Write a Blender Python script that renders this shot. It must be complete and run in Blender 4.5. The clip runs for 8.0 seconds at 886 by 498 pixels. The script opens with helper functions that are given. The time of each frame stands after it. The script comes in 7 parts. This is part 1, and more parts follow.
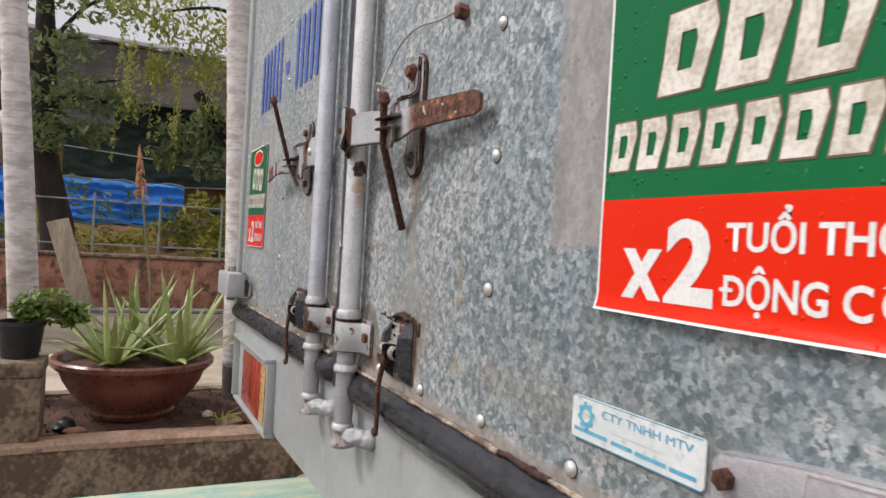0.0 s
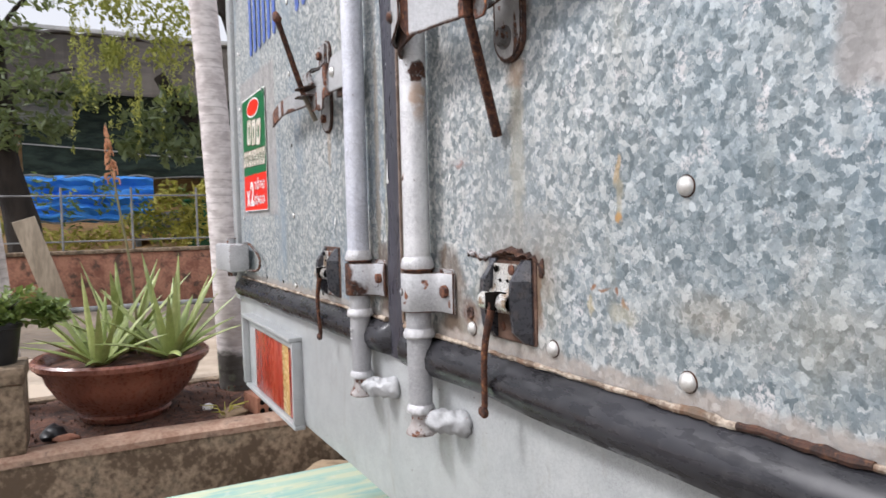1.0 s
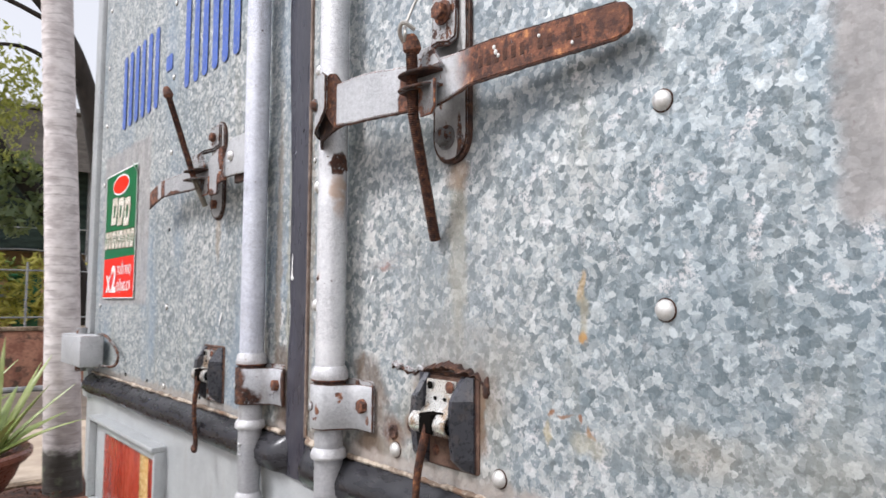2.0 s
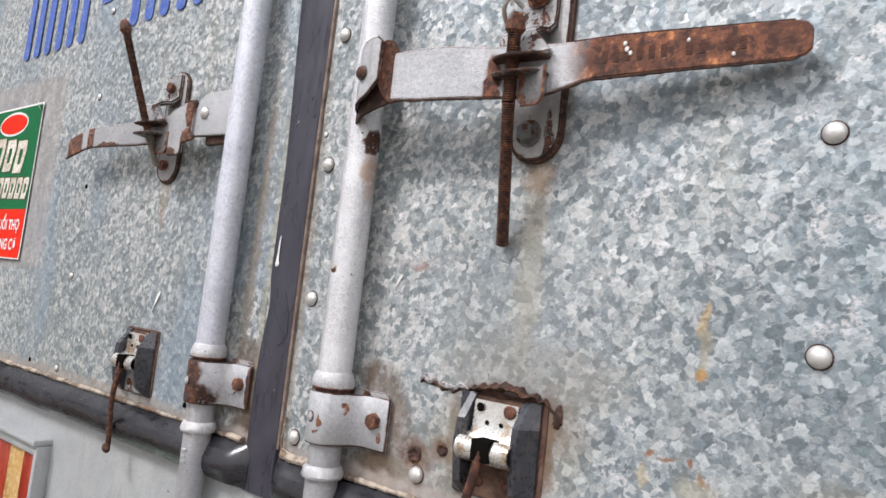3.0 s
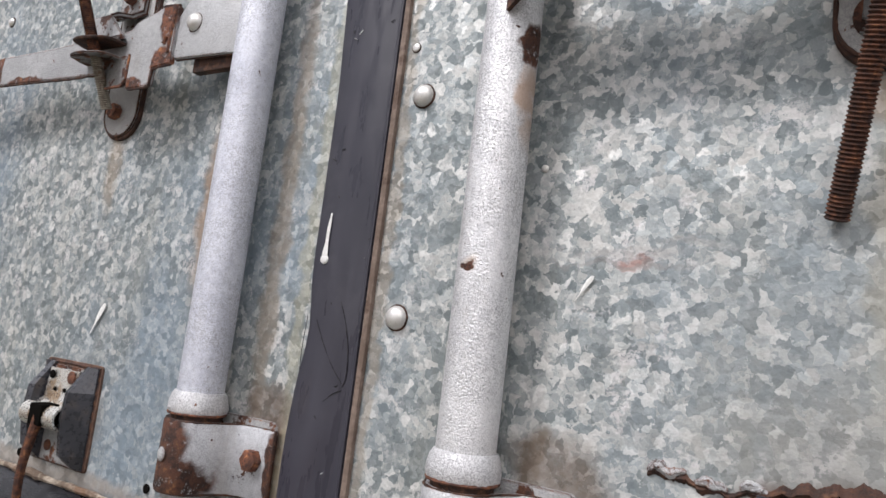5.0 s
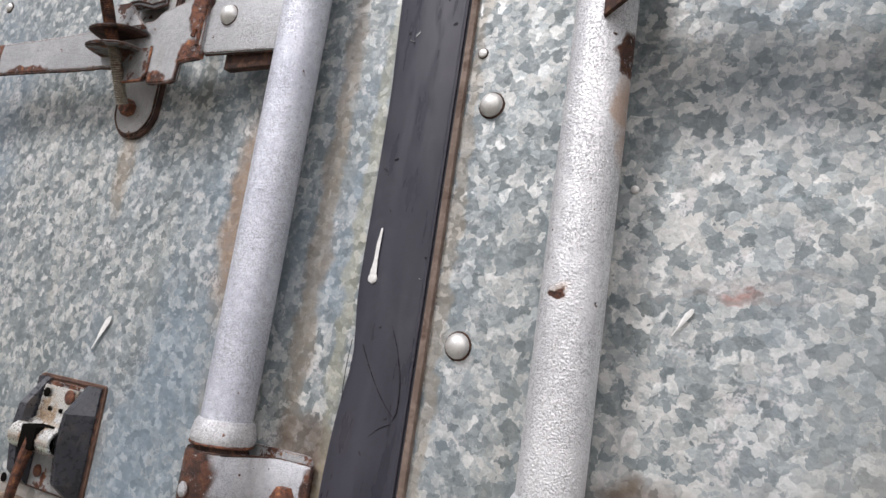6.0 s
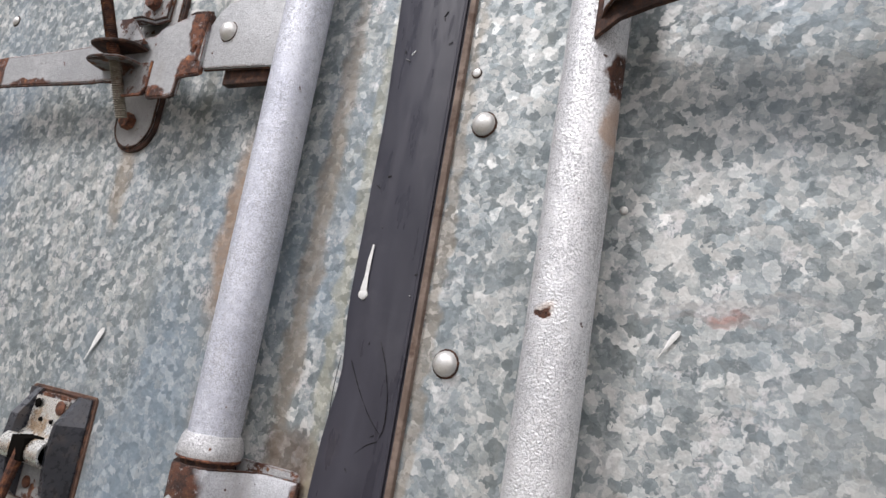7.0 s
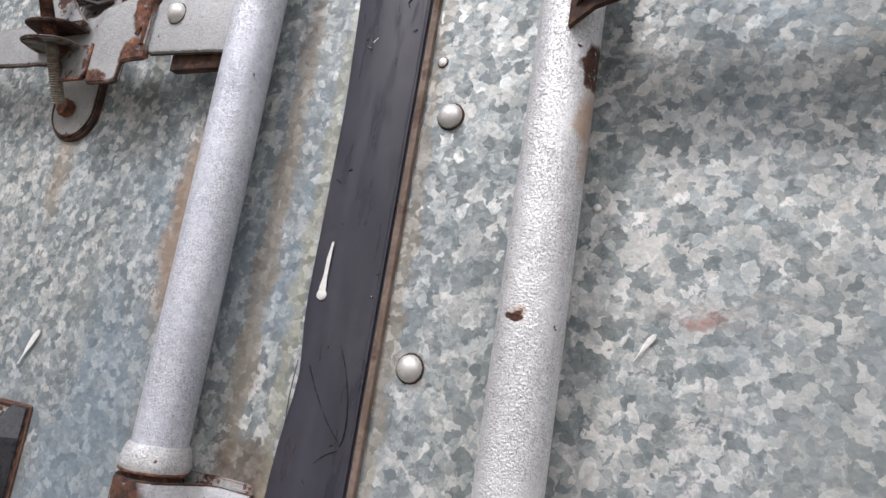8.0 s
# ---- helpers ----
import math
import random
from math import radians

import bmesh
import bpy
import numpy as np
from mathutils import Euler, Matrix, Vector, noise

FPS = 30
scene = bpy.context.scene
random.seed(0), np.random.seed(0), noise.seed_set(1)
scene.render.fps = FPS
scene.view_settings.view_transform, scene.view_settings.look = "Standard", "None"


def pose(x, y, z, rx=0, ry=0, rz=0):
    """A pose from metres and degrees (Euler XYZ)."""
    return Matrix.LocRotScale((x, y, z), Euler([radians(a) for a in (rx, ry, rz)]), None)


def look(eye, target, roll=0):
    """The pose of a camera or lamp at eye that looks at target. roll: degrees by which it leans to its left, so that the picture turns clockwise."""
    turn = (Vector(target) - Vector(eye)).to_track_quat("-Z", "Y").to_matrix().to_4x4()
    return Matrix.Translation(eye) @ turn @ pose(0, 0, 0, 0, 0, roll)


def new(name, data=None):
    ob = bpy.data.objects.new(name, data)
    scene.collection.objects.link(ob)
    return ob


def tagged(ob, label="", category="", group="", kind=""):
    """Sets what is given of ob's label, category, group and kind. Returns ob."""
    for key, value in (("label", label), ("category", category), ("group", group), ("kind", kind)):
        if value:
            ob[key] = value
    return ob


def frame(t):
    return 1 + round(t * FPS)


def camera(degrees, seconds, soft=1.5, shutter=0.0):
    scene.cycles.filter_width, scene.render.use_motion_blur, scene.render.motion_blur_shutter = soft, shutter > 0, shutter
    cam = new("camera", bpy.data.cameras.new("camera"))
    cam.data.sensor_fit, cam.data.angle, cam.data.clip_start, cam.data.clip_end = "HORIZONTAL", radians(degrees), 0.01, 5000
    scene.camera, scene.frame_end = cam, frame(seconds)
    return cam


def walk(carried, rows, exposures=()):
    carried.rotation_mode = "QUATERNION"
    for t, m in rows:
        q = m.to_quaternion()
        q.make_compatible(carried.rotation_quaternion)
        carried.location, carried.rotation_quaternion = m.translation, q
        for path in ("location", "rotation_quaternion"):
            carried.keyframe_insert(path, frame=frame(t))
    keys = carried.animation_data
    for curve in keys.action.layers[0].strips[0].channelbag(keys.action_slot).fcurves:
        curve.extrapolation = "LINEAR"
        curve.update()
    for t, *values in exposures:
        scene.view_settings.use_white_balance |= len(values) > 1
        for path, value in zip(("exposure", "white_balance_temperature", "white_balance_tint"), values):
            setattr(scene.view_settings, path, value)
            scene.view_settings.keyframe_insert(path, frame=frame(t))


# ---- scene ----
cam = camera(64.8, 8.0, shutter=0.15)
PATH = [
    (0, (1.037, -0.33, 1.24), (-0.767, 0.533, 1.231), 3.3),
    (0.3, (0.946, -0.339, 1.241), (-0.874, 0.49, 1.233), 2.3),
    (0.5, (0.88, -0.348, 1.228), (-0.95, 0.457, 1.199), 2.5),
    (0.7, (0.828, -0.36, 1.206), (-1.0, 0.451, 1.183), -0.4),
    (1, (0.777, -0.344, 1.184), (-0.995, 0.579, 1.097), -1.4),
    (1.2, (0.75, -0.34, 1.181), (-0.981, 0.655, 1.053), -1.8),
    (1.5, (0.738, -0.352, 1.19), (-0.973, 0.683, 1.147), -1.4),
    (1.7, (0.73, -0.359, 1.197), (-0.94, 0.74, 1.268), -1.1),
    (2.8, (0.552, -0.422, 1.215), (-0.685, 1.138, 1.409), 6.10),
    (3, (0.529, -0.438, 1.202), (-0.715, 1.118, 1.384), 6.40),
    (3.5, (0.444, -0.407, 1.193), (-0.81, 1.144, 1.344), 5.70),
    (3.8, (0.3594, -0.3712, 1.195), (-0.9124, 1.153, 1.443), 6.70),
    (4, (0.325, -0.336, 1.189), (-0.904, 1.225, 1.419), 7.70),
    (4.2, (0.302, -0.316, 1.186), (-0.944, 1.23, 1.425), 7.40),
    (5.3, (0.229, -0.314, 1.191), (-0.767, 1.398, 1.467), 6.50),
    (5.5, (0.208, -0.31, 1.19), (-0.784, 1.404, 1.464), 6.40),
    (5.8, (0.1904, -0.3102, 1.193), (-0.7832, 1.405, 1.517), 7.08),
    (6, (0.19, -0.313, 1.191), (-0.778, 1.406, 1.518), 8.60),
    (6.3, (0.2, -0.312, 1.189), (-0.7636, 1.405, 1.54), 9.26),
    (6.5, (0.203, -0.318, 1.194), (-0.782, 1.388, 1.539), 9.00),
    (7, (0.197, -0.31, 1.192), (-0.786, 1.391, 1.566), 9.70),
    (7.5, (0.189, -0.302, 1.195), (-0.739, 1.428, 1.578), 10.40),
    (8, (0.184, -0.297, 1.196), (-0.684, 1.464, 1.578), 9.20),
]
EXPOSURES = [(0.0, 0.16, 6560, 14), (0.5, 0.42, 6340, 14), (1.0, 0.62, 6270, 14), (1.7, 0.66, 6240, 14), (3.0, 0.46, 6340, 14), (4.2, 0.34, 6370, 14), (5.5, 0.24, 6370, 14), (8.0, 0.22, 6370, 14)]
walk(cam, [(t, look(eye, target, roll)) for t, eye, target, roll in PATH], EXPOSURES)

# ---- light ----
world = bpy.data.worlds.new("overcast_sky")
scene.world = world
world.use_nodes = True
wn = world.node_tree
sky = wn.nodes.new("ShaderNodeTexSky")
sky.sky_type, sky.sun_disc = "NISHITA", False
sky.sun_elevation, sky.sun_rotation = radians(47), radians(151)
sky.air_density, sky.dust_density, sky.ozone_density = 1.0, 4.5, 1.0
background = wn.nodes["Background"]
background.inputs[1].default_value = 0.12
grey = wn.nodes.new("ShaderNodeRGBToBW")
cloud = wn.nodes.new("ShaderNodeMix")
cloud.data_type = "RGBA"
cloud.inputs[0].default_value = 0.8
wn.links.new(sky.outputs[0], grey.inputs[0])
wn.links.new(sky.outputs[0], cloud.inputs[6])
# thick cloud evens out the brightness over the whole sky
even = wn.nodes.new("ShaderNodeMath")
even.operation = "MULTIPLY_ADD"
even.inputs[1].default_value, even.inputs[2].default_value = 0.4, 4.5
wn.links.new(grey.outputs[0], even.inputs[0])
wn.links.new(even.outputs[0], cloud.inputs[7])
wn.links.new(cloud.outputs[2], background.inputs[0])
sun = new("sun", bpy.data.lights.new("sun", "SUN"))
sun.data.energy, sun.data.angle, sun.data.color = 2.1, radians(14), (1.0, 0.985, 0.965)
sun.matrix_world = look((-2.3, -4.2, 5.2), (0, 0, 0))


# ---- materials ----
class Mat:
    """A node material with short calls."""

    def __init__(self, name):
        self.m = bpy.data.materials.new(name)
        self.m.use_nodes = True
        self.t = self.m.node_tree
        self.b = self.t.nodes["Principled BSDF"]
        self.xyz = self.add("ShaderNodeTexCoord").outputs["Object"]

    def add(self, kind, ins=None, **props):
        n = self.t.nodes.new(kind)
        if "operation" in props:
            n.operation = props["operation"]
        if "data_type" in props:
            n.data_type, n.blend_type = props["data_type"], props["blend_type"]
        if "feature" in props:
            n.feature = props["feature"]
        for k, v in (ins or {}).items():
            self.put(n.inputs[k], v)
        return n

    def put(self, socket, v):
        if isinstance(v, bpy.types.NodeSocket):
            self.t.links.new(v, socket)
        elif isinstance(v, tuple) and len(v) == 3 and socket.type == "RGBA":
            socket.default_value = (*v, 1)
        else:
            socket.default_value = v

    def noise(self, scale, detail=4.0, rough=0.55, at=None, stretch=None):
        at = at or self.xyz
        if stretch:
            at = self.add("ShaderNodeMapping", {"Vector": at, "Scale": stretch}).outputs[0]
        return self.add("ShaderNodeTexNoise", {"Vector": at, "Scale": scale, "Detail": detail, "Roughness": rough}).outputs[0]

    def span(self, v, a, b, lo=0.0, hi=1.0, smooth=True):
        n = self.add("ShaderNodeMapRange", {"Value": v, "From Min": a, "From Max": b, "To Min": lo, "To Max": hi})
        if smooth:
            n.interpolation_type = "SMOOTHSTEP"
        return n.outputs[0]

    def math(self, op, a, b=0.0):
        return self.add("ShaderNodeMath", {0: a, 1: b}, operation=op).outputs[0]

    def mix(self, f, a, b, kind="MIX"):
        n = self.add("ShaderNodeMix", data_type="RGBA", blend_type=kind)
        for i, v in ((0, f), (6, a), (7, b)):
            self.put(n.inputs[i], v)
        return n.outputs[2]

    def blot(self, cx, cz, rx, rz, at=None, soft=0.35, y=None):
        """A soft spot round (cx, cz) in the upright plane; 1 inside, 0 outside."""
        at = at or self.xyz
        m = self.add("ShaderNodeMapping", {"Vector": at, "Scale": (1 / rx, 0.0, 1 / rz), "Location": (-cx / rx, 0, -cz / rz)})
        d = self.add("ShaderNodeVectorMath", {0: m.outputs[0]}, operation="LENGTH").outputs["Value"]
        return self.span(d, 1.0, soft)

    def box(self, x0, x1, z0, z1, at=None, soft=0.006):
        """A field with straight sides in the upright plane; 1 inside, 0 outside."""
        p = self.add("ShaderNodeSeparateXYZ", {0: at or self.xyz}).outputs
        f = 1.0
        for v, e, d in ((p[0], x0, soft), (p[0], x1, -soft), (p[2], z0, soft), (p[2], z1, -soft)):
            f = self.math("MULTIPLY", self.span(v, e - d, e + d), f)
        return f

    def random(self):
        return self.add("ShaderNodeObjectInfo").outputs["Random"]

    def island(self):
        return self.add("ShaderNodeNewGeometry").outputs["Random Per Island"]

    def bump(self, h, strength=0.3, distance=0.002, under=None):
        ins = {"Height": h, "Strength": strength, "Distance": distance}
        if under:
            ins["Normal"] = under
        return self.add("ShaderNodeBump", ins).outputs[0]

    def done(self, color=None, rough=None, metal=None, normal=None, **more):
        for k, v in (("Base Color", color), ("Roughness", rough), ("Metallic", metal), ("Normal", normal)):
            if v is not None:
                self.put(self.b.inputs[k], v)
        for k, v in more.items():
            self.put(self.b.inputs[k.replace("_", " ")], v)
        return self.m


def surface(name, a, b, scale, rough=0.7, metal=0.0, fine=None, bump=0.3, dist=0.002, stretch=None, spread=0.12, stain=None, stain_scale=None, amount=0.5, vary=0.0, rough_spread=0.1):
    """A plain surface: two tones at a coarse and a fine scale, an optional stain, and a fine relief."""
    m = Mat(name)
    fine = fine or scale * 7
    n1, n2 = m.noise(scale, 5, stretch=stretch), m.noise(fine, 4, stretch=stretch)
    f = m.math("ADD", m.math("MULTIPLY", n1, 0.65), m.math("MULTIPLY", n2, 0.35))
    c = m.mix(m.span(f, 0.5 - spread, 0.5 + spread), a, b)
    if stain:
        n3 = m.noise(stain_scale or scale * 2.3, 6, 0.65)
        c = m.mix(m.math("MULTIPLY", m.span(n3, 0.52, 0.66), amount), c, stain)
    if vary:
        c = m.mix(1.0, c, m.add("ShaderNodeCombineColor", {i: m.span(m.random(), 0, 1, 1 - vary, 1 + vary, False) for i in range(3)}).outputs[0], "MULTIPLY")
    r = m.span(n2, 0.3, 0.7, max(rough - rough_spread, 0.05), min(rough + rough_spread, 1.0))
    return m.done(c, r, metal, m.bump(f, bump, dist))


RUST_DARK, RUST_MID, RUST_LIGHT = (0.024, 0.011, 0.008), (0.085, 0.033, 0.018), (0.22, 0.095, 0.038)


def rust_color(m, scale=120, k=1.0):
    n = m.noise(scale, 6, 0.7)
    dark, mid, light = (tuple(v * k for v in col) for col in (RUST_DARK, RUST_MID, RUST_LIGHT))
    c = m.mix(m.span(n, 0.40, 0.55), dark, mid)
    c = m.mix(m.span(n, 0.56, 0.68), c, light)
    return m.mix(m.span(m.noise(scale * 0.3, 4, 0.6), 0.46, 0.62, 0, 0.6), c, dark)


def rust_only(name, rough=0.85, k=1.0):
    m = Mat(name)
    c = rust_color(m, 230, k)
    return m.done(c, rough, 0.15, m.bump(m.noise(400, 5, 0.7), 0.7, 0.0012))


def painted_steel(name, base, dark, chips=0.7, spots=(), metal=0.25, rough=0.42, peel=0.35, wear=0.0, runs=(), tone=1.6, gate=0.36):
    """Brushed-on silver paint with an uneven skin, chipped down to rust. spots: (cx, cz, rx, rz) laid bare."""
    m = Mat(name)
    wob = m.add("ShaderNodeVectorMath", {0: m.xyz, 1: m.add("ShaderNodeVectorMath", {0: m.add("ShaderNodeTexNoise", {"Vector": m.xyz, "Scale": 90.0, "Detail": 4.0}).outputs[1], "Scale": 0.012}, operation="SCALE").outputs[0]}).outputs[0]
    f = m.math("ADD", m.math("MULTIPLY", m.noise(14, 5), 0.6), m.math("MULTIPLY", m.noise(260, 3), 0.4))
    c = m.mix(m.span(f, 0.38, 0.62), dark, base)
    c = m.mix(m.span(m.noise(700, 3, 0.6), 0.60, 0.68, 0, 0.5), c, (0.24, 0.235, 0.25))
    vein = m.math("ABSOLUTE", m.math("SUBTRACT", m.noise(760, 2, 0.5), 0.5))
    c = m.mix(m.math("MULTIPLY", m.span(vein, 0.07, 0.01), m.span(m.noise(35, 3), 0.35, 0.6, 0.25, 0.62)), c, (0.22, 0.22, 0.235))
    dirt = m.noise(45, 6, 0.7, stretch=(1, 1, 0.25))
    c = m.mix(m.math("MULTIPLY", m.span(dirt, 0.55, 0.75), 0.35), c, (0.24, 0.2, 0.16))
    for cx, cz, rx, rz, col, k in runs:
        c = m.mix(m.math("MULTIPLY", m.blot(cx, cz, rx, rz, at=wob, soft=0.2), k), c, col)
    n = m.noise(55, 7, 0.72)
    chip = m.math("MAXIMUM", m.span(n, chips, chips + 0.025), m.span(m.noise(210, 3, 0.5), 0.722, 0.745))
    for s in spots:
        chip = m.math("MAXIMUM", chip, m.math("MULTIPLY", m.blot(*s, at=wob, soft=0.75), m.span(m.noise(190, 7, 0.8), gate, gate + 0.14)))
    if wear:
        bent = m.add("ShaderNodeBevel", {"Radius": 0.0022})
        bent.samples = 4
        flat = m.add("ShaderNodeNewGeometry").outputs["Normal"]
        near = m.add("ShaderNodeVectorMath", {0: bent.outputs[0], 1: flat}, operation="DOT_PRODUCT").outputs["Value"]
        worn = m.math("MULTIPLY", m.span(near, 0.985, 0.90), m.span(m.noise(160, 5, 0.7), 0.50 - wear, 0.58 - wear))
        chip = m.math("MAXIMUM", chip, worn)
    c = m.mix(chip, c, rust_color(m, 120, tone))
    r = m.mix(chip, m.mix(m.noise(200), (rough - 0.08,) * 3, (rough + 0.12,) * 3), (0.85,) * 3)
    met = m.math("MULTIPLY", m.math("SUBTRACT", 1.0, chip), metal)
    skin = m.add("ShaderNodeTexVoronoi", {"Vector": m.xyz, "Scale": 1050.0}, feature="SMOOTH_F1").outputs[0]
    h = m.math("ADD", m.math("MULTIPLY", skin, m.span(m.noise(60, 4, 0.7), 0.35, 0.65, 0.2, 1.5)), m.math("MULTIPLY", chip, -0.6))
    h = m.math("ADD", h, m.math("MULTIPLY", m.noise(900, 4, 0.6), 0.8))
    h = m.math("ADD", h, m.math("MULTIPLY", m.span(vein, 0.06, 0.0), -0.7))
    return m.done(c, r, met, m.bump(h, peel, 0.0007))


def galvanised(name, fine=1.0, shift=0.0, blue=0.35):
    """Hot-dip zinc sheet: angular spangles of many greys, grimed, with rust runs and worn patches."""
    m = Mat(name)
    v = m.xyz
    for scale, k in ((150.0 * fine, 0.0085 / fine), (430.0 * fine, 0.0030 / fine)):
        w = m.add("ShaderNodeTexNoise", {"Vector": m.xyz, "Scale": scale, "Detail": 1.0}).outputs[1]
        off = m.add("ShaderNodeVectorMath", {0: w, 1: (0.5, 0.5, 0.5)}, operation="SUBTRACT").outputs[0]
        off = m.add("ShaderNodeVectorMath", {0: off, "Scale": k}, operation="SCALE").outputs[0]
        v = m.add("ShaderNodeVectorMath", {0: v, 1: off}).outputs[0]
    cells, tilt = [], None
    for s in (128.0 * fine, 235.0 * fine, 64.0 * fine):
        cell = m.add("ShaderNodeTexVoronoi", {"Vector": v, "Scale": s, "Randomness": 1.0}).outputs["Color"]
        tilt = tilt or cell
        cells.append(m.add("ShaderNodeSeparateColor", {0: cell}).outputs)
    tone = m.math("ADD", m.math("MULTIPLY", cells[0][0], 0.58), m.math("MULTIPLY", cells[1][0], 0.30))
    tone = m.math("ADD", tone, m.math("MULTIPLY", cells[2][0], 0.12))
    big = m.noise(5.0, 4, 0.6)
    tone = m.math("ADD", tone, m.span(big, 0.35, 0.65, -0.05, 0.05))
    grain = m.math("ADD", m.math("MULTIPLY", m.noise(620, 6, 0.75), 0.6), m.math("MULTIPLY", m.noise(1500, 3, 0.6, stretch=(1, 1, 0.4)), 0.4))
    tone = m.math("ADD", tone, m.span(grain, 0.3, 0.7, -0.07 + shift, 0.07 + shift, False))
    ramp = m.add("ShaderNodeValToRGB", {0: tone})
    stops = ((0.16, (0.176, 0.206, 0.216)), (0.36, (0.250, 0.281, 0.288)), (0.50, (0.334, 0.362, 0.365)), (0.62, (0.420, 0.438, 0.433)), (0.74, (0.525, 0.532, 0.518)), (0.92, (0.64, 0.64, 0.62)))
    els = ramp.color_ramp.elements
    while len(els) < len(stops):
        els.new(0.5)
    for e, (p, col) in zip(els, stops):
        e.position, e.color = p, (*col, 1)
    c = ramp.outputs[0]
    # duller, bluer zinc towards the outer half of the door
    field = m.math("MULTIPLY", m.blot(0.66, 1.26, 0.47, 0.52, soft=0.25), m.span(m.noise(6, 4, 0.6), 0.3, 0.6, 0.45, 1.0))
    c = m.mix(field, c, (0.66, 0.74, 0.80), "MULTIPLY")
    # tints: bluish and warm fields, grime that ran down
    c = m.mix(m.span(m.noise(7.5, 3, stretch=(1, 1, 0.5)), 0.46, 0.66, 0, blue), c, (0.23, 0.30, 0.37))
    c = m.mix(m.span(m.noise(9, 5, 0.65, stretch=(2.4, 1, 0.35)), 0.5, 0.72, 0, 0.24), c, (0.36, 0.33, 0.24))
    grime = m.noise(30, 6, 0.7, stretch=(1, 1, 0.5))
    c = m.mix(m.span(grime, 0.54, 0.78, 0, 0.28), c, (0.16, 0.165, 0.155))
    # bright scuffs and a sandy bloom
    scuff = m.noise(75, 6, 0.75, stretch=(1.0, 1, 0.8))
    c = m.mix(m.span(scuff, 0.62, 0.65, 0, 0.5), c, (0.62, 0.62, 0.61))
    crust = m.math("MULTIPLY", m.span(m.noise(48, 4, 0.6), 0.57, 0.63), m.span(m.noise(330, 5, 0.7), 0.44, 0.54))
    c = m.mix(m.math("MULTIPLY", crust, m.span(m.noise(5, 2), 0.42, 0.58, 0.15, 0.75)), c, (0.66, 0.64, 0.64))
    wob = m.add("ShaderNodeVectorMath", {0: m.xyz, 1: m.add("ShaderNodeVectorMath", {0: m.add("ShaderNodeTexNoise", {"Vector": m.xyz, "Scale": 55.0, "Detail": 5.0}).outputs[1], "Scale": 0.022}, operation="SCALE").outputs[0]}).outputs[0]
    o = 0.011
    rusty = 0.0
    # worn glue and old paint fields round the stickers
    bare = m.math("MAXIMUM", m.math("MULTIPLY", m.box(-0.90 + o, -0.585 + o, 1.200 + o, 1.505 + o, wob), 0.7), m.math("MULTIPLY", m.box(0.553 + o, 0.80 + o, 1.245 + o, 1.75 + o, wob), 0.85))
    bare_c = m.mix(m.span(m.noise(28, 5, 0.7, stretch=(1, 1, 0.5)), 0.4, 0.62), (0.26, 0.245, 0.237), (0.37, 0.347, 0.335))
    bare_c = m.mix(m.span(m.noise(60, 4, 0.6), 0.61, 0.66, 0, 0.8), bare_c, (0.20, 0.165, 0.16))
    c = m.mix(bare, c, bare_c)
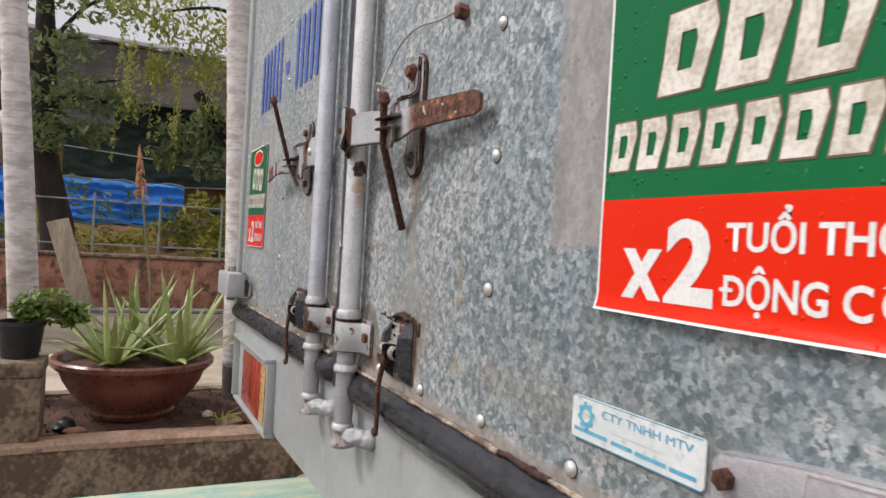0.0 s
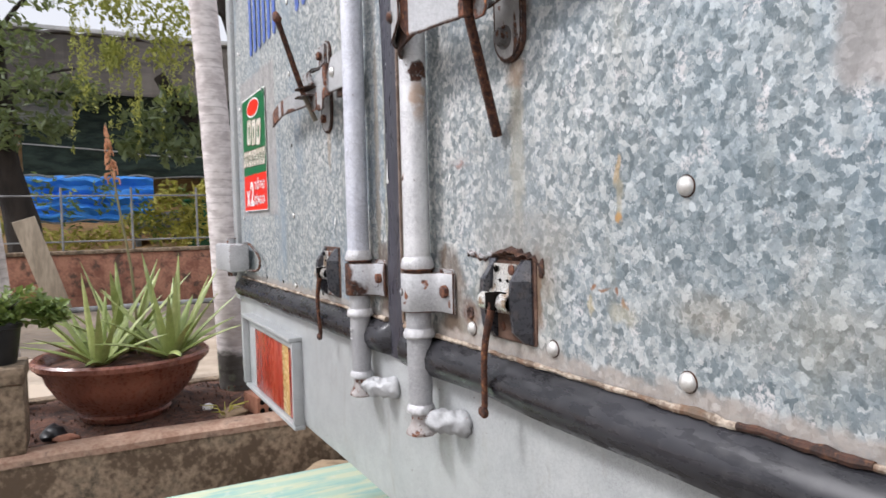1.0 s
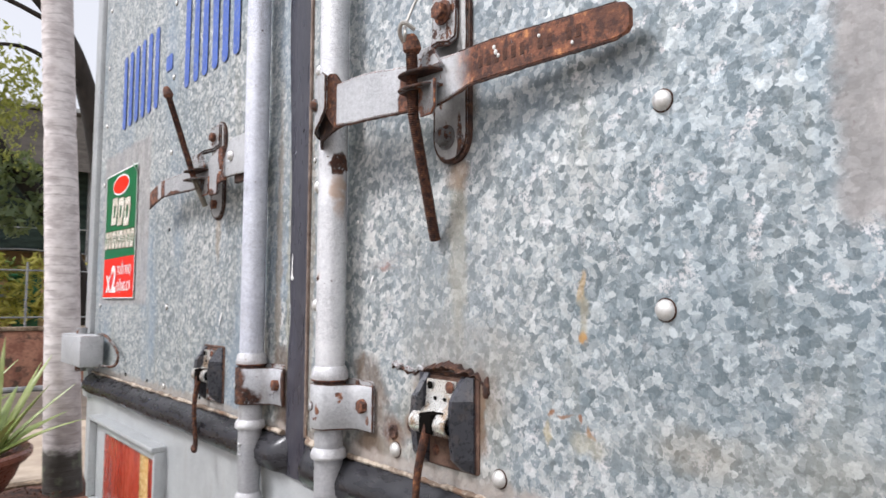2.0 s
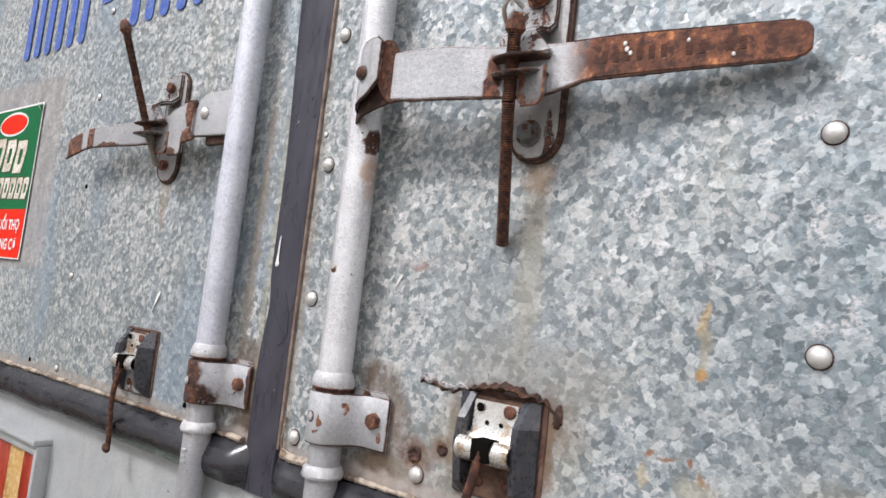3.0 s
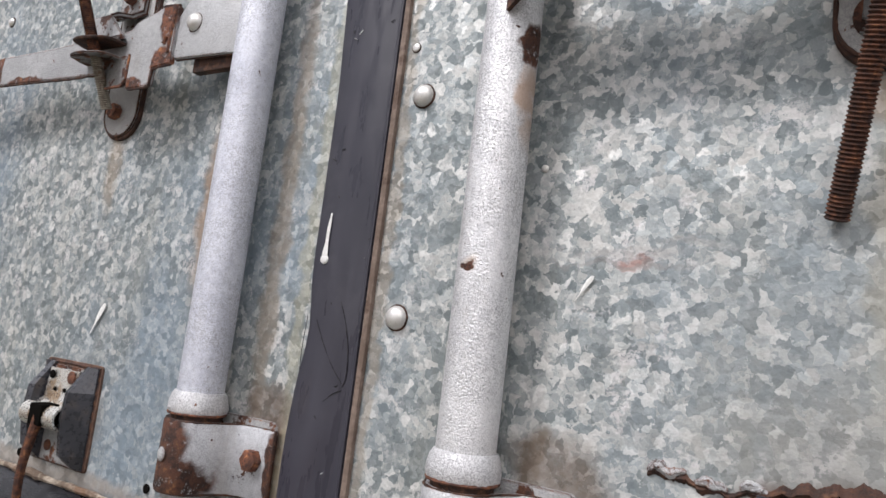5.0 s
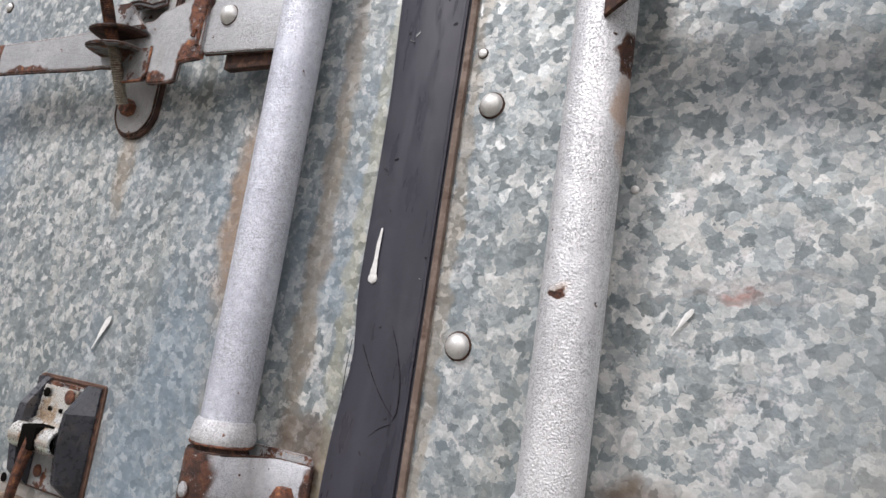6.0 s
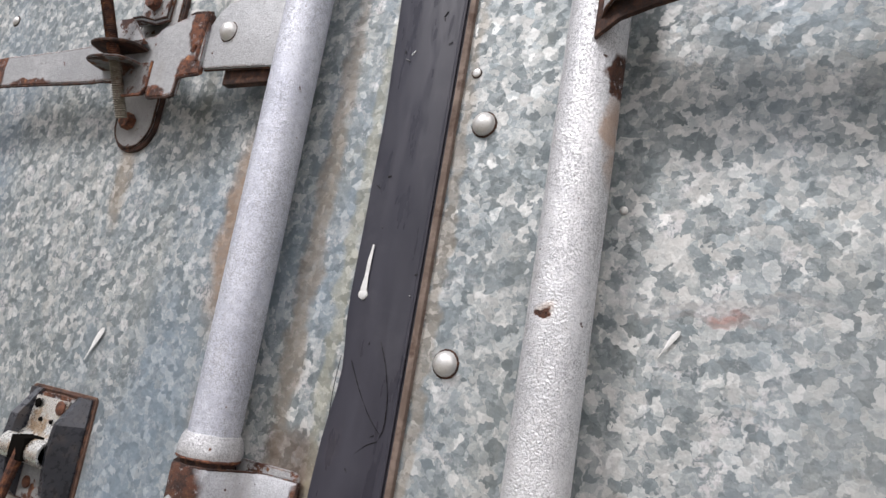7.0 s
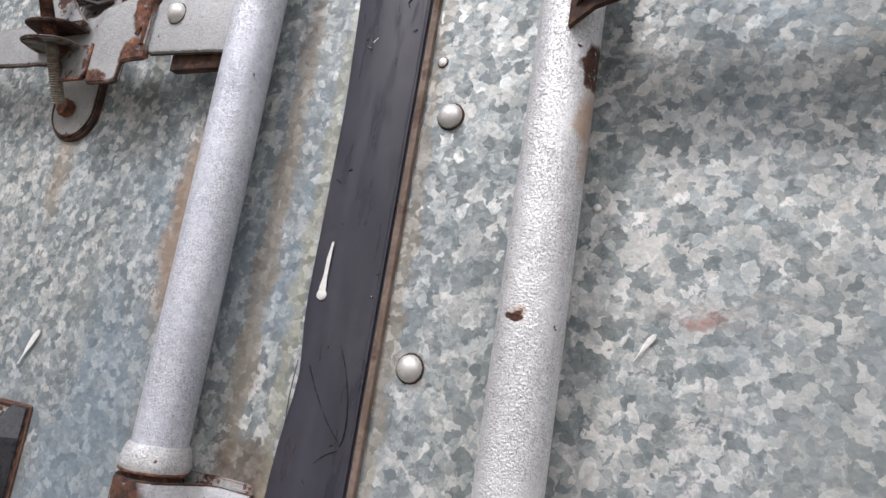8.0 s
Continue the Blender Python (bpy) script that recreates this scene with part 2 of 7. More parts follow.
    # runs and stains: centre, half sizes, colour, strength
    for cx, cz, rx, rz, col, k in (
        (0.262, 1.245, 0.016, 0.095, (0.36, 0.322, 0.23), 0.58), (0.262, 1.310, 0.018, 0.016, (0.22, 0.135, 0.075), 0.7),
        (0.391, 1.183, 0.005, 0.006, (0.50, 0.25, 0.06), 0.85), (0.390, 1.216, 0.0042, 0.014, (0.42, 0.28, 0.11), 0.65), (0.391, 1.196, 0.006, 0.022, (0.44, 0.36, 0.20), 0.4),
        (0.360, 1.128, 0.004, 0.004, (0.30, 0.13, 0.05), 0.9), (0.374, 1.127, 0.010, 0.0018, (0.26, 0.12, 0.05), 0.8), (0.387, 1.126, 0.003, 0.004, (0.28, 0.12, 0.06), 0.9), (0.397, 1.121, 0.003, 0.006, (0.36, 0.20, 0.09), 0.8), (0.359, 1.114, 0.004, 0.012, (0.42, 0.36, 0.22), 0.7), (0.392, 1.112, 0.020, 0.010, (0.42, 0.38, 0.27), 0.5),
        (0.157, 1.237, 0.012, 0.0028, (0.29, 0.13, 0.10), 0.85), (0.150, 1.241, 0.040, 0.0040, (0.40, 0.385, 0.375), 0.6), (0.185, 1.246, 0.022, 0.0030, (0.38, 0.375, 0.365), 0.6), (0.150, 1.2365, 0.045, 0.0015, (0.26, 0.255, 0.25), 0.7),
        (-0.140, 1.265, 0.015, 0.085, (0.34, 0.215, 0.125), 0.7), (-0.126, 1.225, 0.006, 0.010, (0.34, 0.15, 0.07), 0.7), (-0.118, 1.15, 0.03, 0.05, (0.33, 0.27, 0.20), 0.5),
        (0.174, 1.089, 0.024, 0.022, (0.10, 0.045, 0.028), 1.0), (0.200, 1.098, 0.015, 0.013, (0.12, 0.055, 0.034), 1.0), (0.176, 1.072, 0.012, 0.03, (0.34, 0.24, 0.15), 0.5),
        (0.142, 1.110, 0.030, 0.044, (0.14, 0.10, 0.07), 0.85), (-0.042, 1.103, 0.042, 0.055, (0.12, 0.075, 0.045), 0.95), (0.140, 1.070, 0.035, 0.022, (0.14, 0.095, 0.06), 0.9), (-0.112, 1.085, 0.026, 0.03, (0.30, 0.24, 0.17), 0.6), (-0.070, 1.26, 0.011, 0.26, (0.22, 0.165, 0.11), 0.6), (-0.043, 1.26, 0.007, 0.26, (0.37, 0.35, 0.25), 0.5), (0.118, 1.137, 0.010, 0.03, (0.17, 0.13, 0.09), 0.8),
        (0.252, 1.112, 0.052, 0.048, (0.13, 0.095, 0.055), 0.95), (0.262, 1.132, 0.070, 0.034, (0.13, 0.095, 0.055), 1.0), (0.27, 1.165, 0.10, 0.035, (0.29, 0.265, 0.22), 0.5), (-0.254, 1.108, 0.042, 0.045, (0.33, 0.30, 0.25), 0.6),
        (0.20, 1.072, 0.16, 0.012, (0.30, 0.27, 0.22), 0.5), (0.258, 1.385, 0.036, 0.090, (0.17, 0.115, 0.08), 0.8),
        (-0.260, 1.385, 0.034, 0.09, (0.22, 0.15, 0.10), 0.7), (-0.262, 1.30, 0.012, 0.05, (0.38, 0.29, 0.20), 0.5),
        (0.64, 1.115, 0.30, 0.03, (0.30, 0.27, 0.21), 0.3),
        (0.47, 1.12, 0.035, 0.02, (0.36, 0.29, 0.20), 0.22), 
        (0.018, 1.23, 0.006, 0.30, (0.30, 0.24, 0.17), 0.5), (-0.048, 1.060, 0.036, 0.034, (0.065, 0.042, 0.028), 1.0), (-0.060, 1.140, 0.026, 0.016, (0.10, 0.066, 0.045), 0.7), (0.132, 1.064, 0.036, 0.030, (0.085, 0.056, 0.036), 1.0), (0.126, 1.143, 0.032, 0.018, (0.13, 0.095, 0.07), 0.7), (0.42, 1.061, 0.75, 0.013, (0.40, 0.355, 0.32), 0.85), (-0.5, 1.061, 0.6, 0.012, (0.36, 0.32, 0.28), 0.8), (0.24, 1.105, 0.09, 0.04, (0.30, 0.28, 0.22), 0.45),
        (0.255, 1.146, 0.062, 0.0105, (0.095, 0.058, 0.036), 0.95), (0.290, 1.118, 0.010, 0.05, (0.15, 0.085, 0.045), 0.8), (0.208, 1.110, 0.009, 0.045, (0.17, 0.12, 0.075), 0.6), (0.174, 1.090, 0.009, 0.009, (0.075, 0.032, 0.022), 1.0), (0.201, 1.099, 0.007, 0.006, (0.09, 0.042, 0.026), 1.0), (0.25, 1.20, 0.10, 0.10, (0.27, 0.305, 0.335), 0.3),
    ):
        s = m.math("MULTIPLY", m.math("MULTIPLY", m.blot(cx + o, cz + o, rx, rz, wob, 0.4), k), m.span(m.noise(120, 5, 0.7), 0.25, 0.6, 0.6, 1.0))
        c = m.mix(s, c, col)
        if col[0] < 0.25:
            rusty = m.math("MAXIMUM", rusty, s)
    # long fine scratches
    sc = m.add("ShaderNodeTexNoise", {"Vector": m.add("ShaderNodeMapping", {"Vector": m.xyz, "Rotation": (0, 0.5, 0), "Scale": (14, 14, 420)}).outputs[0], "Scale": 1.0, "Detail": 2.0}).outputs[0]
    c = m.mix(m.span(sc, 0.70, 0.74, 0, 0.35), c, (0.24, 0.25, 0.25))
    r = m.math("ADD", m.span(cells[0][1], 0, 1, 0.46, 0.70, False), m.span(grime, 0.4, 0.7, 0.0, 0.1))
    r = m.math("ADD", r, m.math("MULTIPLY", bare, 0.15))
    metal = m.math("MULTIPLY", m.math("SUBTRACT", 0.42, m.math("MULTIPLY", rusty, 0.42)), m.math("SUBTRACT", 1.0, m.math("MULTIPLY", bare, 0.8)))
    h = m.math("ADD", m.math("MULTIPLY", cells[0][2], 0.4), m.noise(260, 5, 0.6))
    dents = m.noise(11, 2)
    # each crystal grew at its own slant
    lean = m.add("ShaderNodeVectorMath", {0: tilt, 1: (0.5, 0.5, 0.5)}, operation="SUBTRACT").outputs[0]
    lean = m.add("ShaderNodeVectorMath", {0: lean, "Scale": 0.20}, operation="SCALE").outputs[0]
    lean = m.add("ShaderNodeVectorMath", {0: m.add("ShaderNodeNewGeometry").outputs["Normal"], 1: lean}).outputs[0]
    lean = m.add("ShaderNodeVectorMath", {0: lean}, operation="NORMALIZE").outputs[0]
    return m.done(c, r, metal, m.bump(dents, 0.35, 0.006, m.bump(h, 0.45, 0.0008, lean)))


def sticker_film(name, col, rough=0.3):
    """Printed film with rain beads and slight fading."""
    m = Mat(name)
    c = m.mix(m.span(m.noise(18, 4), 0.35, 0.7, 0, 0.10), col, tuple(min(1, v * 1.25 + 0.015) for v in col))
    c = m.mix(m.span(m.noise(150, 5, 0.7), 0.64, 0.74, 0, 0.16), c, (0.55, 0.55, 0.5))
    drop = m.add("ShaderNodeTexVoronoi", {"Vector": m.xyz, "Scale": 130.0, "Randomness": 1.0}).outputs[0]
    bead = m.math("MULTIPLY", m.span(drop, 0.24, 0.05), m.span(m.noise(60, 2), 0.50, 0.58))
    return m.done(c, rough, 0.0, m.bump(bead, 0.9, 0.0012, m.bump(m.noise(9, 3), 0.15, 0.004)), Specular_IOR_Level=0.18)


def leaf_skin(name, a, b, rough=0.5, trans=0.0, tip=None):
    m = Mat(name)
    r = m.math("ADD", m.math("MULTIPLY", m.island(), 0.7), m.math("MULTIPLY", m.random(), 0.3))
    c = m.mix(r, a, b)
    if tip:
        c = m.mix(m.span(m.noise(9, 4), 0.5, 0.7, 0, 0.5), c, tip)
    c = m.mix(m.span(m.noise(40, 4), 0.3, 0.7, 0, 0.3), c, tuple(v * 0.6 for v in a))
    m.done(c, rough, 0.0, m.bump(m.noise(60, 3), 0.2, 0.003))
    if trans:
        glow = m.add("ShaderNodeBsdfTranslucent", {"Color": m.mix(0.5, c, (0.30, 0.34, 0.08))})
        both = m.add("ShaderNodeMixShader", {0: trans, 1: m.b.outputs[0], 2: glow.outputs[0]})
        m.t.links.new(both.outputs[0], m.t.nodes["Material Output"].inputs["Surface"])
    return m.m


ZINC = galvanised("galvanised_sheet", 1.38, blue=0.26)
ZINC_DULL = galvanised("dull_galvanised_sheet", 1.5, -0.05, 0.55)
SILVER = painted_steel("silver_painted_pipe", (0.82, 0.82, 0.83), (0.66, 0.665, 0.685), 0.735,
                       ((0.1078 + 0.006, 1.339 + 0.006, 0.0058, 0.012), (0.091 + 0.006, 1.2285 + 0.006, 0.0042, 0.0024)), 0.55, 0.42, 0.5, tone=1.1, gate=0.30,
                       runs=((0.1078 + 0.006, 1.312 + 0.006, 0.0042, 0.032, (0.50, 0.33, 0.22), 0.75), (0.0915 + 0.006, 1.230 + 0.006, 0.006, 0.005, (0.55, 0.42, 0.33), 0.6)))
SILVER_COOL = painted_steel("cool_silver_painted_pipe", (0.75, 0.77, 0.84), (0.57, 0.59, 0.67), 0.735, (), 0.45, 0.44, 0.5)
CLAMP_A = painted_steel("worn_silver_clamp", (0.56, 0.57, 0.58), (0.44, 0.45, 0.46), 0.66, ((0.1045, 1.108, 0.0018, 0.005), (0.118, 1.120, 0.0016, 0.005), (0.102, 1.0995, 0.002, 0.002), (0.1435, 1.1005, 0.003, 0.006)), 0.3, 0.42, wear=0.08, tone=2.4)
CLAMP_B = painted_steel("rusted_silver_clamp", (0.50, 0.51, 0.53), (0.38, 0.39, 0.41), 0.62, ((-0.087, 1.114, 0.023, 0.040), (-0.073, 1.096, 0.016, 0.018), (-0.027, 1.112, 0.006, 0.024)), 0.3, 0.42, wear=0.18, tone=1.0, gate=0.30)
STRAP = painted_steel("silver_handle_with_rusted_grip", (0.56, 0.57, 0.585), (0.43, 0.44, 0.45), 0.66, ((0.392, 1.389, 0.100, 0.06), (0.243, 1.371, 0.008, 0.03)), 0.3, 0.42, 0.5, wear=0.12, tone=2.6, gate=0.24)
STRAP_B = painted_steel("worn_silver_handle", (0.47, 0.475, 0.48), (0.35, 0.355, 0.36), 0.64, ((-0.427, 1.371, 0.022, 0.04), (-0.388, 1.381, 0.010, 0.04), (-0.340, 1.37, 0.03, 0.005), (-0.158, 1.40, 0.008, 0.022), (-0.160, 1.368, 0.010, 0.012), (-0.190, 1.352, 0.016, 0.006)), 0.3, 0.45, 0.5, wear=0.16, tone=2.2, gate=0.30)
KEEPER = painted_steel("rust_edged_keeper", (0.44, 0.44, 0.44), (0.30, 0.30, 0.30), 0.53, (), 0.35, 0.5, 0.6, wear=0.22)
PLATE = painted_steel("worn_pale_back_plate", (0.44, 0.435, 0.425), (0.33, 0.325, 0.315), 0.60, ((0.2745, 1.338, 0.005, 0.030),), 0.3, 0.48, 0.35, wear=0.12)
BRACKET = painted_steel("dull_bracket_paint", (0.54, 0.53, 0.55), (0.40, 0.39, 0.415), 0.67, (), 0.4, 0.36, 0.3, wear=0.15)
LUG = painted_steel("painted_lug", (0.56, 0.57, 0.58), (0.45, 0.46, 0.47), 0.70, (), 0.3, 0.42, 0.6, wear=0.08)
LOWER = painted_steel("dull_silver_lower_pipe", (0.50, 0.50, 0.51), (0.38, 0.385, 0.40), 0.70, (), 0.4, 0.45, 0.5)
WELD = painted_steel("thick_silver_weld", (0.70, 0.70, 0.71), (0.56, 0.56, 0.57), 0.72, (), 0.35, 0.35, 0.5)
SILL = painted_steel("grey_painted_sill", (0.48, 0.50, 0.50), (0.40, 0.42, 0.425), 0.765, (), 0.12, 0.32, 0.22)
RUST = rust_only("rusted_steel", 0.85, 1.3)
CAM_FOOT = painted_steel("rust_stained_foot", (0.52, 0.50, 0.49), (0.36, 0.31, 0.29), 0.52, (), 0.2, 0.5, 0.6, wear=0.2, tone=2.6)
RIM = surface("dark_rust_rim", (0.020, 0.011, 0.009), (0.075, 0.034, 0.022), 120, 0.8, 0.1, bump=0.8, dist=0.001, stain=(0.15, 0.070, 0.038), stain_scale=170, amount=0.7)
KEEPER_DARK = painted_steel("dark_worn_latch", (0.20, 0.195, 0.19), (0.12, 0.115, 0.11), 0.50, (), 0.4, 0.5, 0.6)
BOLT_RUST = rust_only("rusted_bolt", 0.75, 2.3)
EDGE_BROWN = surface("brown_edge_sealant", (0.15, 0.108, 0.085), (0.26, 0.20, 0.165), 60, 0.8, bump=0.6, dist=0.001, stain=(0.08, 0.045, 0.03), stain_scale=70, amount=0.8)
THREAD = surface("dull_steel_thread", (0.15, 0.125, 0.095), (0.30, 0.27, 0.22), 160, 0.5, 0.5, bump=0.3, dist=0.0004, stain=(0.12, 0.06, 0.035), stain_scale=90, amount=0.7)
ALU = surface("aluminium_rivet", (0.62, 0.61, 0.585), (0.72, 0.71, 0.69), 150, 0.38, 0.55, bump=0.2, dist=0.0004, stain=(0.35, 0.32, 0.27), amount=0.4)
NICKEL = surface("plated_steel", (0.62, 0.60, 0.55), (0.74, 0.73, 0.70), 90, 0.30, 0.75, bump=0.1, dist=0.0004, stain=(0.36, 0.22, 0.10), stain_scale=70, amount=0.8)
RUBBER_FOOT = surface("glossy_black_rubber", (0.010, 0.010, 0.012), (0.024, 0.024, 0.029), 14, 0.30, 0.0, stretch=(0.4, 1, 1.5), bump=0.06, dist=0.0015, stain=(0.10, 0.097, 0.094), stain_scale=60, amount=0.14)
RUBBER = surface("black_rubber_seal", (0.020, 0.020, 0.030), (0.046, 0.045, 0.060), 14, 0.40, 0.0, bump=0.3, dist=0.0014, stretch=(1.5, 1, 0.3), spread=0.22, stain=(0.075, 0.073, 0.084), stain_scale=22, amount=0.3, rough_spread=0.16)
PLASTIC = surface("black_plastic_housing", (0.022, 0.024, 0.030), (0.046, 0.048, 0.058), 40, 0.32, 0.0, bump=0.3, dist=0.0006, stain=(0.12, 0.10, 0.09), stain_scale=90, amount=0.4)
DARK = Mat("dark_recess").done((0.007, 0.0063, 0.0057), 1.0, Specular_IOR_Level=0.0)
SEALANT = surface("cracked_sealant", (0.13, 0.092, 0.065), (0.45, 0.385, 0.31), 40, spread=0.09, rough=0.8, metal=0.0, bump=0.8, dist=0.003, stain=(0.15, 0.085, 0.05), stain_scale=45, amount=0.9)
SHEET_EDGE = surface("rusted_sheet_edge", (0.06, 0.030, 0.020), (0.17, 0.10, 0.07), 45, 0.85, 0.1, bump=0.6, dist=0.0015, stain=(0.06, 0.025, 0.015), stain_scale=60, amount=0.8)
GREEN = sticker_film("green_sticker", (0.004, 0.135, 0.045))
RED = sticker_film("red_sticker", (0.76, 0.020, 0.001))
WHITE = sticker_film("white_sticker", (0.78, 0.78, 0.76))
CREAM = surface("cream_print", (0.52, 0.46, 0.37), (0.80, 0.76, 0.68), 35, 0.3, 0.0, bump=0.05, dist=0.0005)
BRONZE = surface("dark_bronze_print", (0.10, 0.07, 0.035), (0.17, 0.12, 0.06), 60, 0.35)
PRINT_WHITE = surface("white_print", (0.74, 0.73, 0.71), (0.82, 0.81, 0.79), 60, 0.3, bump=0.05)
LABEL = surface("pale_label", (0.62, 0.66, 0.67), (0.74, 0.76, 0.76), 30, 0.4, bump=0.1, stain=(0.46, 0.45, 0.42), stain_scale=110, amount=0.8)
LABEL_BLUE = surface("light_blue_print", (0.06, 0.33, 0.50), (0.16, 0.47, 0.62), 200, 0.4, spread=0.2, bump=0.05)
BLUE = surface("blue_stencil_paint", (0.035, 0.085, 0.36), (0.06, 0.13, 0.46), 60, 0.5, bump=0.2, dist=0.0005, stain=(0.24, 0.28, 0.36), stain_scale=130, amount=0.6)
LENS = surface("red_tail_lens", (0.26, 0.022, 0.012), (0.34, 0.042, 0.018), 9, 0.26, bump=0.15, dist=0.001, stretch=(1, 1, 0.25), stain=(0.40, 0.10, 0.03), stain_scale=10, amount=0.22)
AMBER = surface("pale_amber_lens", (0.46, 0.27, 0.09), (0.55, 0.38, 0.17), 18, 0.25, bump=0.15, dist=0.001)
CHALK = surface("white_paint_smear", (0.66, 0.66, 0.64), (0.78, 0.78, 0.76), 200, 0.6)
WIRE = surface("steel_wire", (0.42, 0.40, 0.37), (0.55, 0.53, 0.50), 80, 0.4, 0.7)
TERRA = surface("terracotta_glaze", (0.14, 0.044, 0.027), (0.235, 0.086, 0.053), 9, 0.32, bump=0.3, dist=0.003, stain=(0.26, 0.15, 0.11), stain_scale=12, amount=0.5)
SOIL = surface("damp_red_soil", (0.028, 0.013, 0.009), (0.125, 0.056, 0.034), 14, 0.9, bump=1.0, dist=0.02, stain=(0.20, 0.085, 0.05), stain_scale=38, amount=0.6)
CONCRETE = surface("mossy_old_concrete", (0.10, 0.068, 0.042), (0.32, 0.24, 0.165), 6, 0.9, spread=0.08, bump=0.8, dist=0.008, stain=(0.060, 0.050, 0.033), stain_scale=6, amount=0.9)
KERBTOP = surface("worn_kerb_top", (0.27, 0.155, 0.105), (0.46, 0.32, 0.235), 9, 0.85, bump=0.7, dist=0.006, stain=(0.09, 0.055, 0.04), stain_scale=9, amount=0.7)
PAVING = surface("pale_yard_concrete", (0.33, 0.26, 0.195), (0.50, 0.415, 0.325), 1.3, 0.75, bump=0.3, dist=0.004, stain=(0.20, 0.16, 0.12), stain_scale=2.2, amount=0.6)
ROAD = surface("grey_worn_ground", (0.13, 0.115, 0.095), (0.21, 0.19, 0.16), 1.1, 0.9, bump=0.6, dist=0.01, stain=(0.08, 0.07, 0.055), stain_scale=3, amount=0.6)
BRICKRED = surface("weathered_brick_wall", (0.19, 0.080, 0.052), (0.38, 0.19, 0.125), 5.0, 0.9, bump=0.9, dist=0.02, stain=(0.05, 0.036, 0.028), stain_scale=7, amount=0.85)
BRICK = surface("orange_hollow_brick", (0.25, 0.105, 0.065), (0.34, 0.16, 0.10), 25, 0.9, bump=0.6, dist=0.003)
ROCK = surface("tan_stone", (0.24, 0.17, 0.105), (0.38, 0.28, 0.18), 8, 0.9, bump=0.8, dist=0.008)
BLACKPOT = surface("black_plastic_pot", (0.011, 0.011, 0.012), (0.022, 0.022, 0.024), 14, 0.45, bump=0.1)
OCHRE = surface("ochre_pot", (0.25, 0.15, 0.06), (0.33, 0.21, 0.09), 10, 0.7)
PLANK = surface("weathered_board", (0.25, 0.21, 0.155), (0.44, 0.37, 0.28), 6, 0.85, stretch=(1, 1, 0.2), bump=0.6, dist=0.004)
BARK_DARK = surface("dark_bark", (0.012, 0.009, 0.007), (0.032, 0.025, 0.020), 8, 0.95, bump=1.0, dist=0.02, stretch=(1, 1, 0.3))
TARP = surface("blue_tarpaulin", (0.03, 0.24, 0.85), (0.08, 0.36, 0.92), 1.4, 0.5, bump=0.8, dist=0.03)
NET = surface("dark_green_shade_net", (0.007, 0.017, 0.014), (0.036, 0.058, 0.046), 2.2, 0.9, bump=0.5, dist=0.02, stretch=(1, 1, 4))
ROOF = surface("weathered_roof_sheet", (0.09, 0.082, 0.075), (0.15, 0.14, 0.128), 1.0, 0.8, stretch=(1, 6, 1), bump=0.3)
SHED_FRONT = surface("weathered_shed_front", (0.065, 0.058, 0.052), (0.15, 0.135, 0.12), 0.9, 0.8, stretch=(1, 0.5, 3), bump=0.3, stain=(0.05, 0.045, 0.04), stain_scale=1.7, amount=0.7)
FASCIA = surface("pale_fascia", (0.40, 0.41, 0.41), (0.52, 0.53, 0.53), 3, 0.6)
GALV_POST = surface("dull_fence_pipe", (0.17, 0.175, 0.175), (0.28, 0.285, 0.285), 8, 0.6, 0.3)
BIN = surface("green_bin_plastic", (0.008, 0.085, 0.032), (0.015, 0.125, 0.05), 5, 0.45)
LORRY_BLUE = surface("blue_lorry_paint", (0.015, 0.12, 0.27), (0.03, 0.17, 0.36), 4, 0.45, stain=(0.03, 0.03, 0.03), amount=0.6)
PALE_WALL = surface("pale_house_wall", (0.50, 0.50, 0.49), (0.62, 0.62, 0.60), 2, 0.8)
WET = surface("wet_dark_concrete", (0.10, 0.08, 0.064), (0.24, 0.195, 0.15), 1.4, 0.5, bump=0.15, dist=0.003, stain=(0.12, 0.10, 0.085), stain_scale=3, amount=0.5)
GLOBE = surface("white_lamp_globe", (0.76, 0.76, 0.75), (0.80, 0.80, 0.79), 5, 0.3)
TYRE = surface("tyre_rubber", (0.014, 0.014, 0.014), (0.025, 0.024, 0.023), 20, 0.85)
ALOE = leaf_skin("aloe_leaf", (0.17, 0.24, 0.055), (0.60, 0.64, 0.27), 0.36, tip=(0.78, 0.74, 0.46))
LEAF = leaf_skin("dark_tree_leaf", (0.05, 0.085, 0.035), (0.21, 0.265, 0.13), 0.45, 0.4)
LEAF_YELLOW = leaf_skin("yellow_green_leaf", (0.22, 0.25, 0.05), (0.50, 0.50, 0.12), 0.5, 0.4)
LEAF_MID = leaf_skin("shrub_leaf", (0.09, 0.15, 0.035), (0.30, 0.40, 0.11), 0.4, 0.3)
GRASS = leaf_skin("sunlit_grass", (0.48, 0.46, 0.09), (0.74, 0.66, 0.20), 0.7, 0.5)
FLOWER = leaf_skin("coral_aloe_flower", (0.48, 0.18, 0.09), (0.66, 0.36, 0.18), 0.6)
STALK = surface("dry_flower_stalk", (0.16, 0.15, 0.075), (0.24, 0.21, 0.11), 20, 0.7)


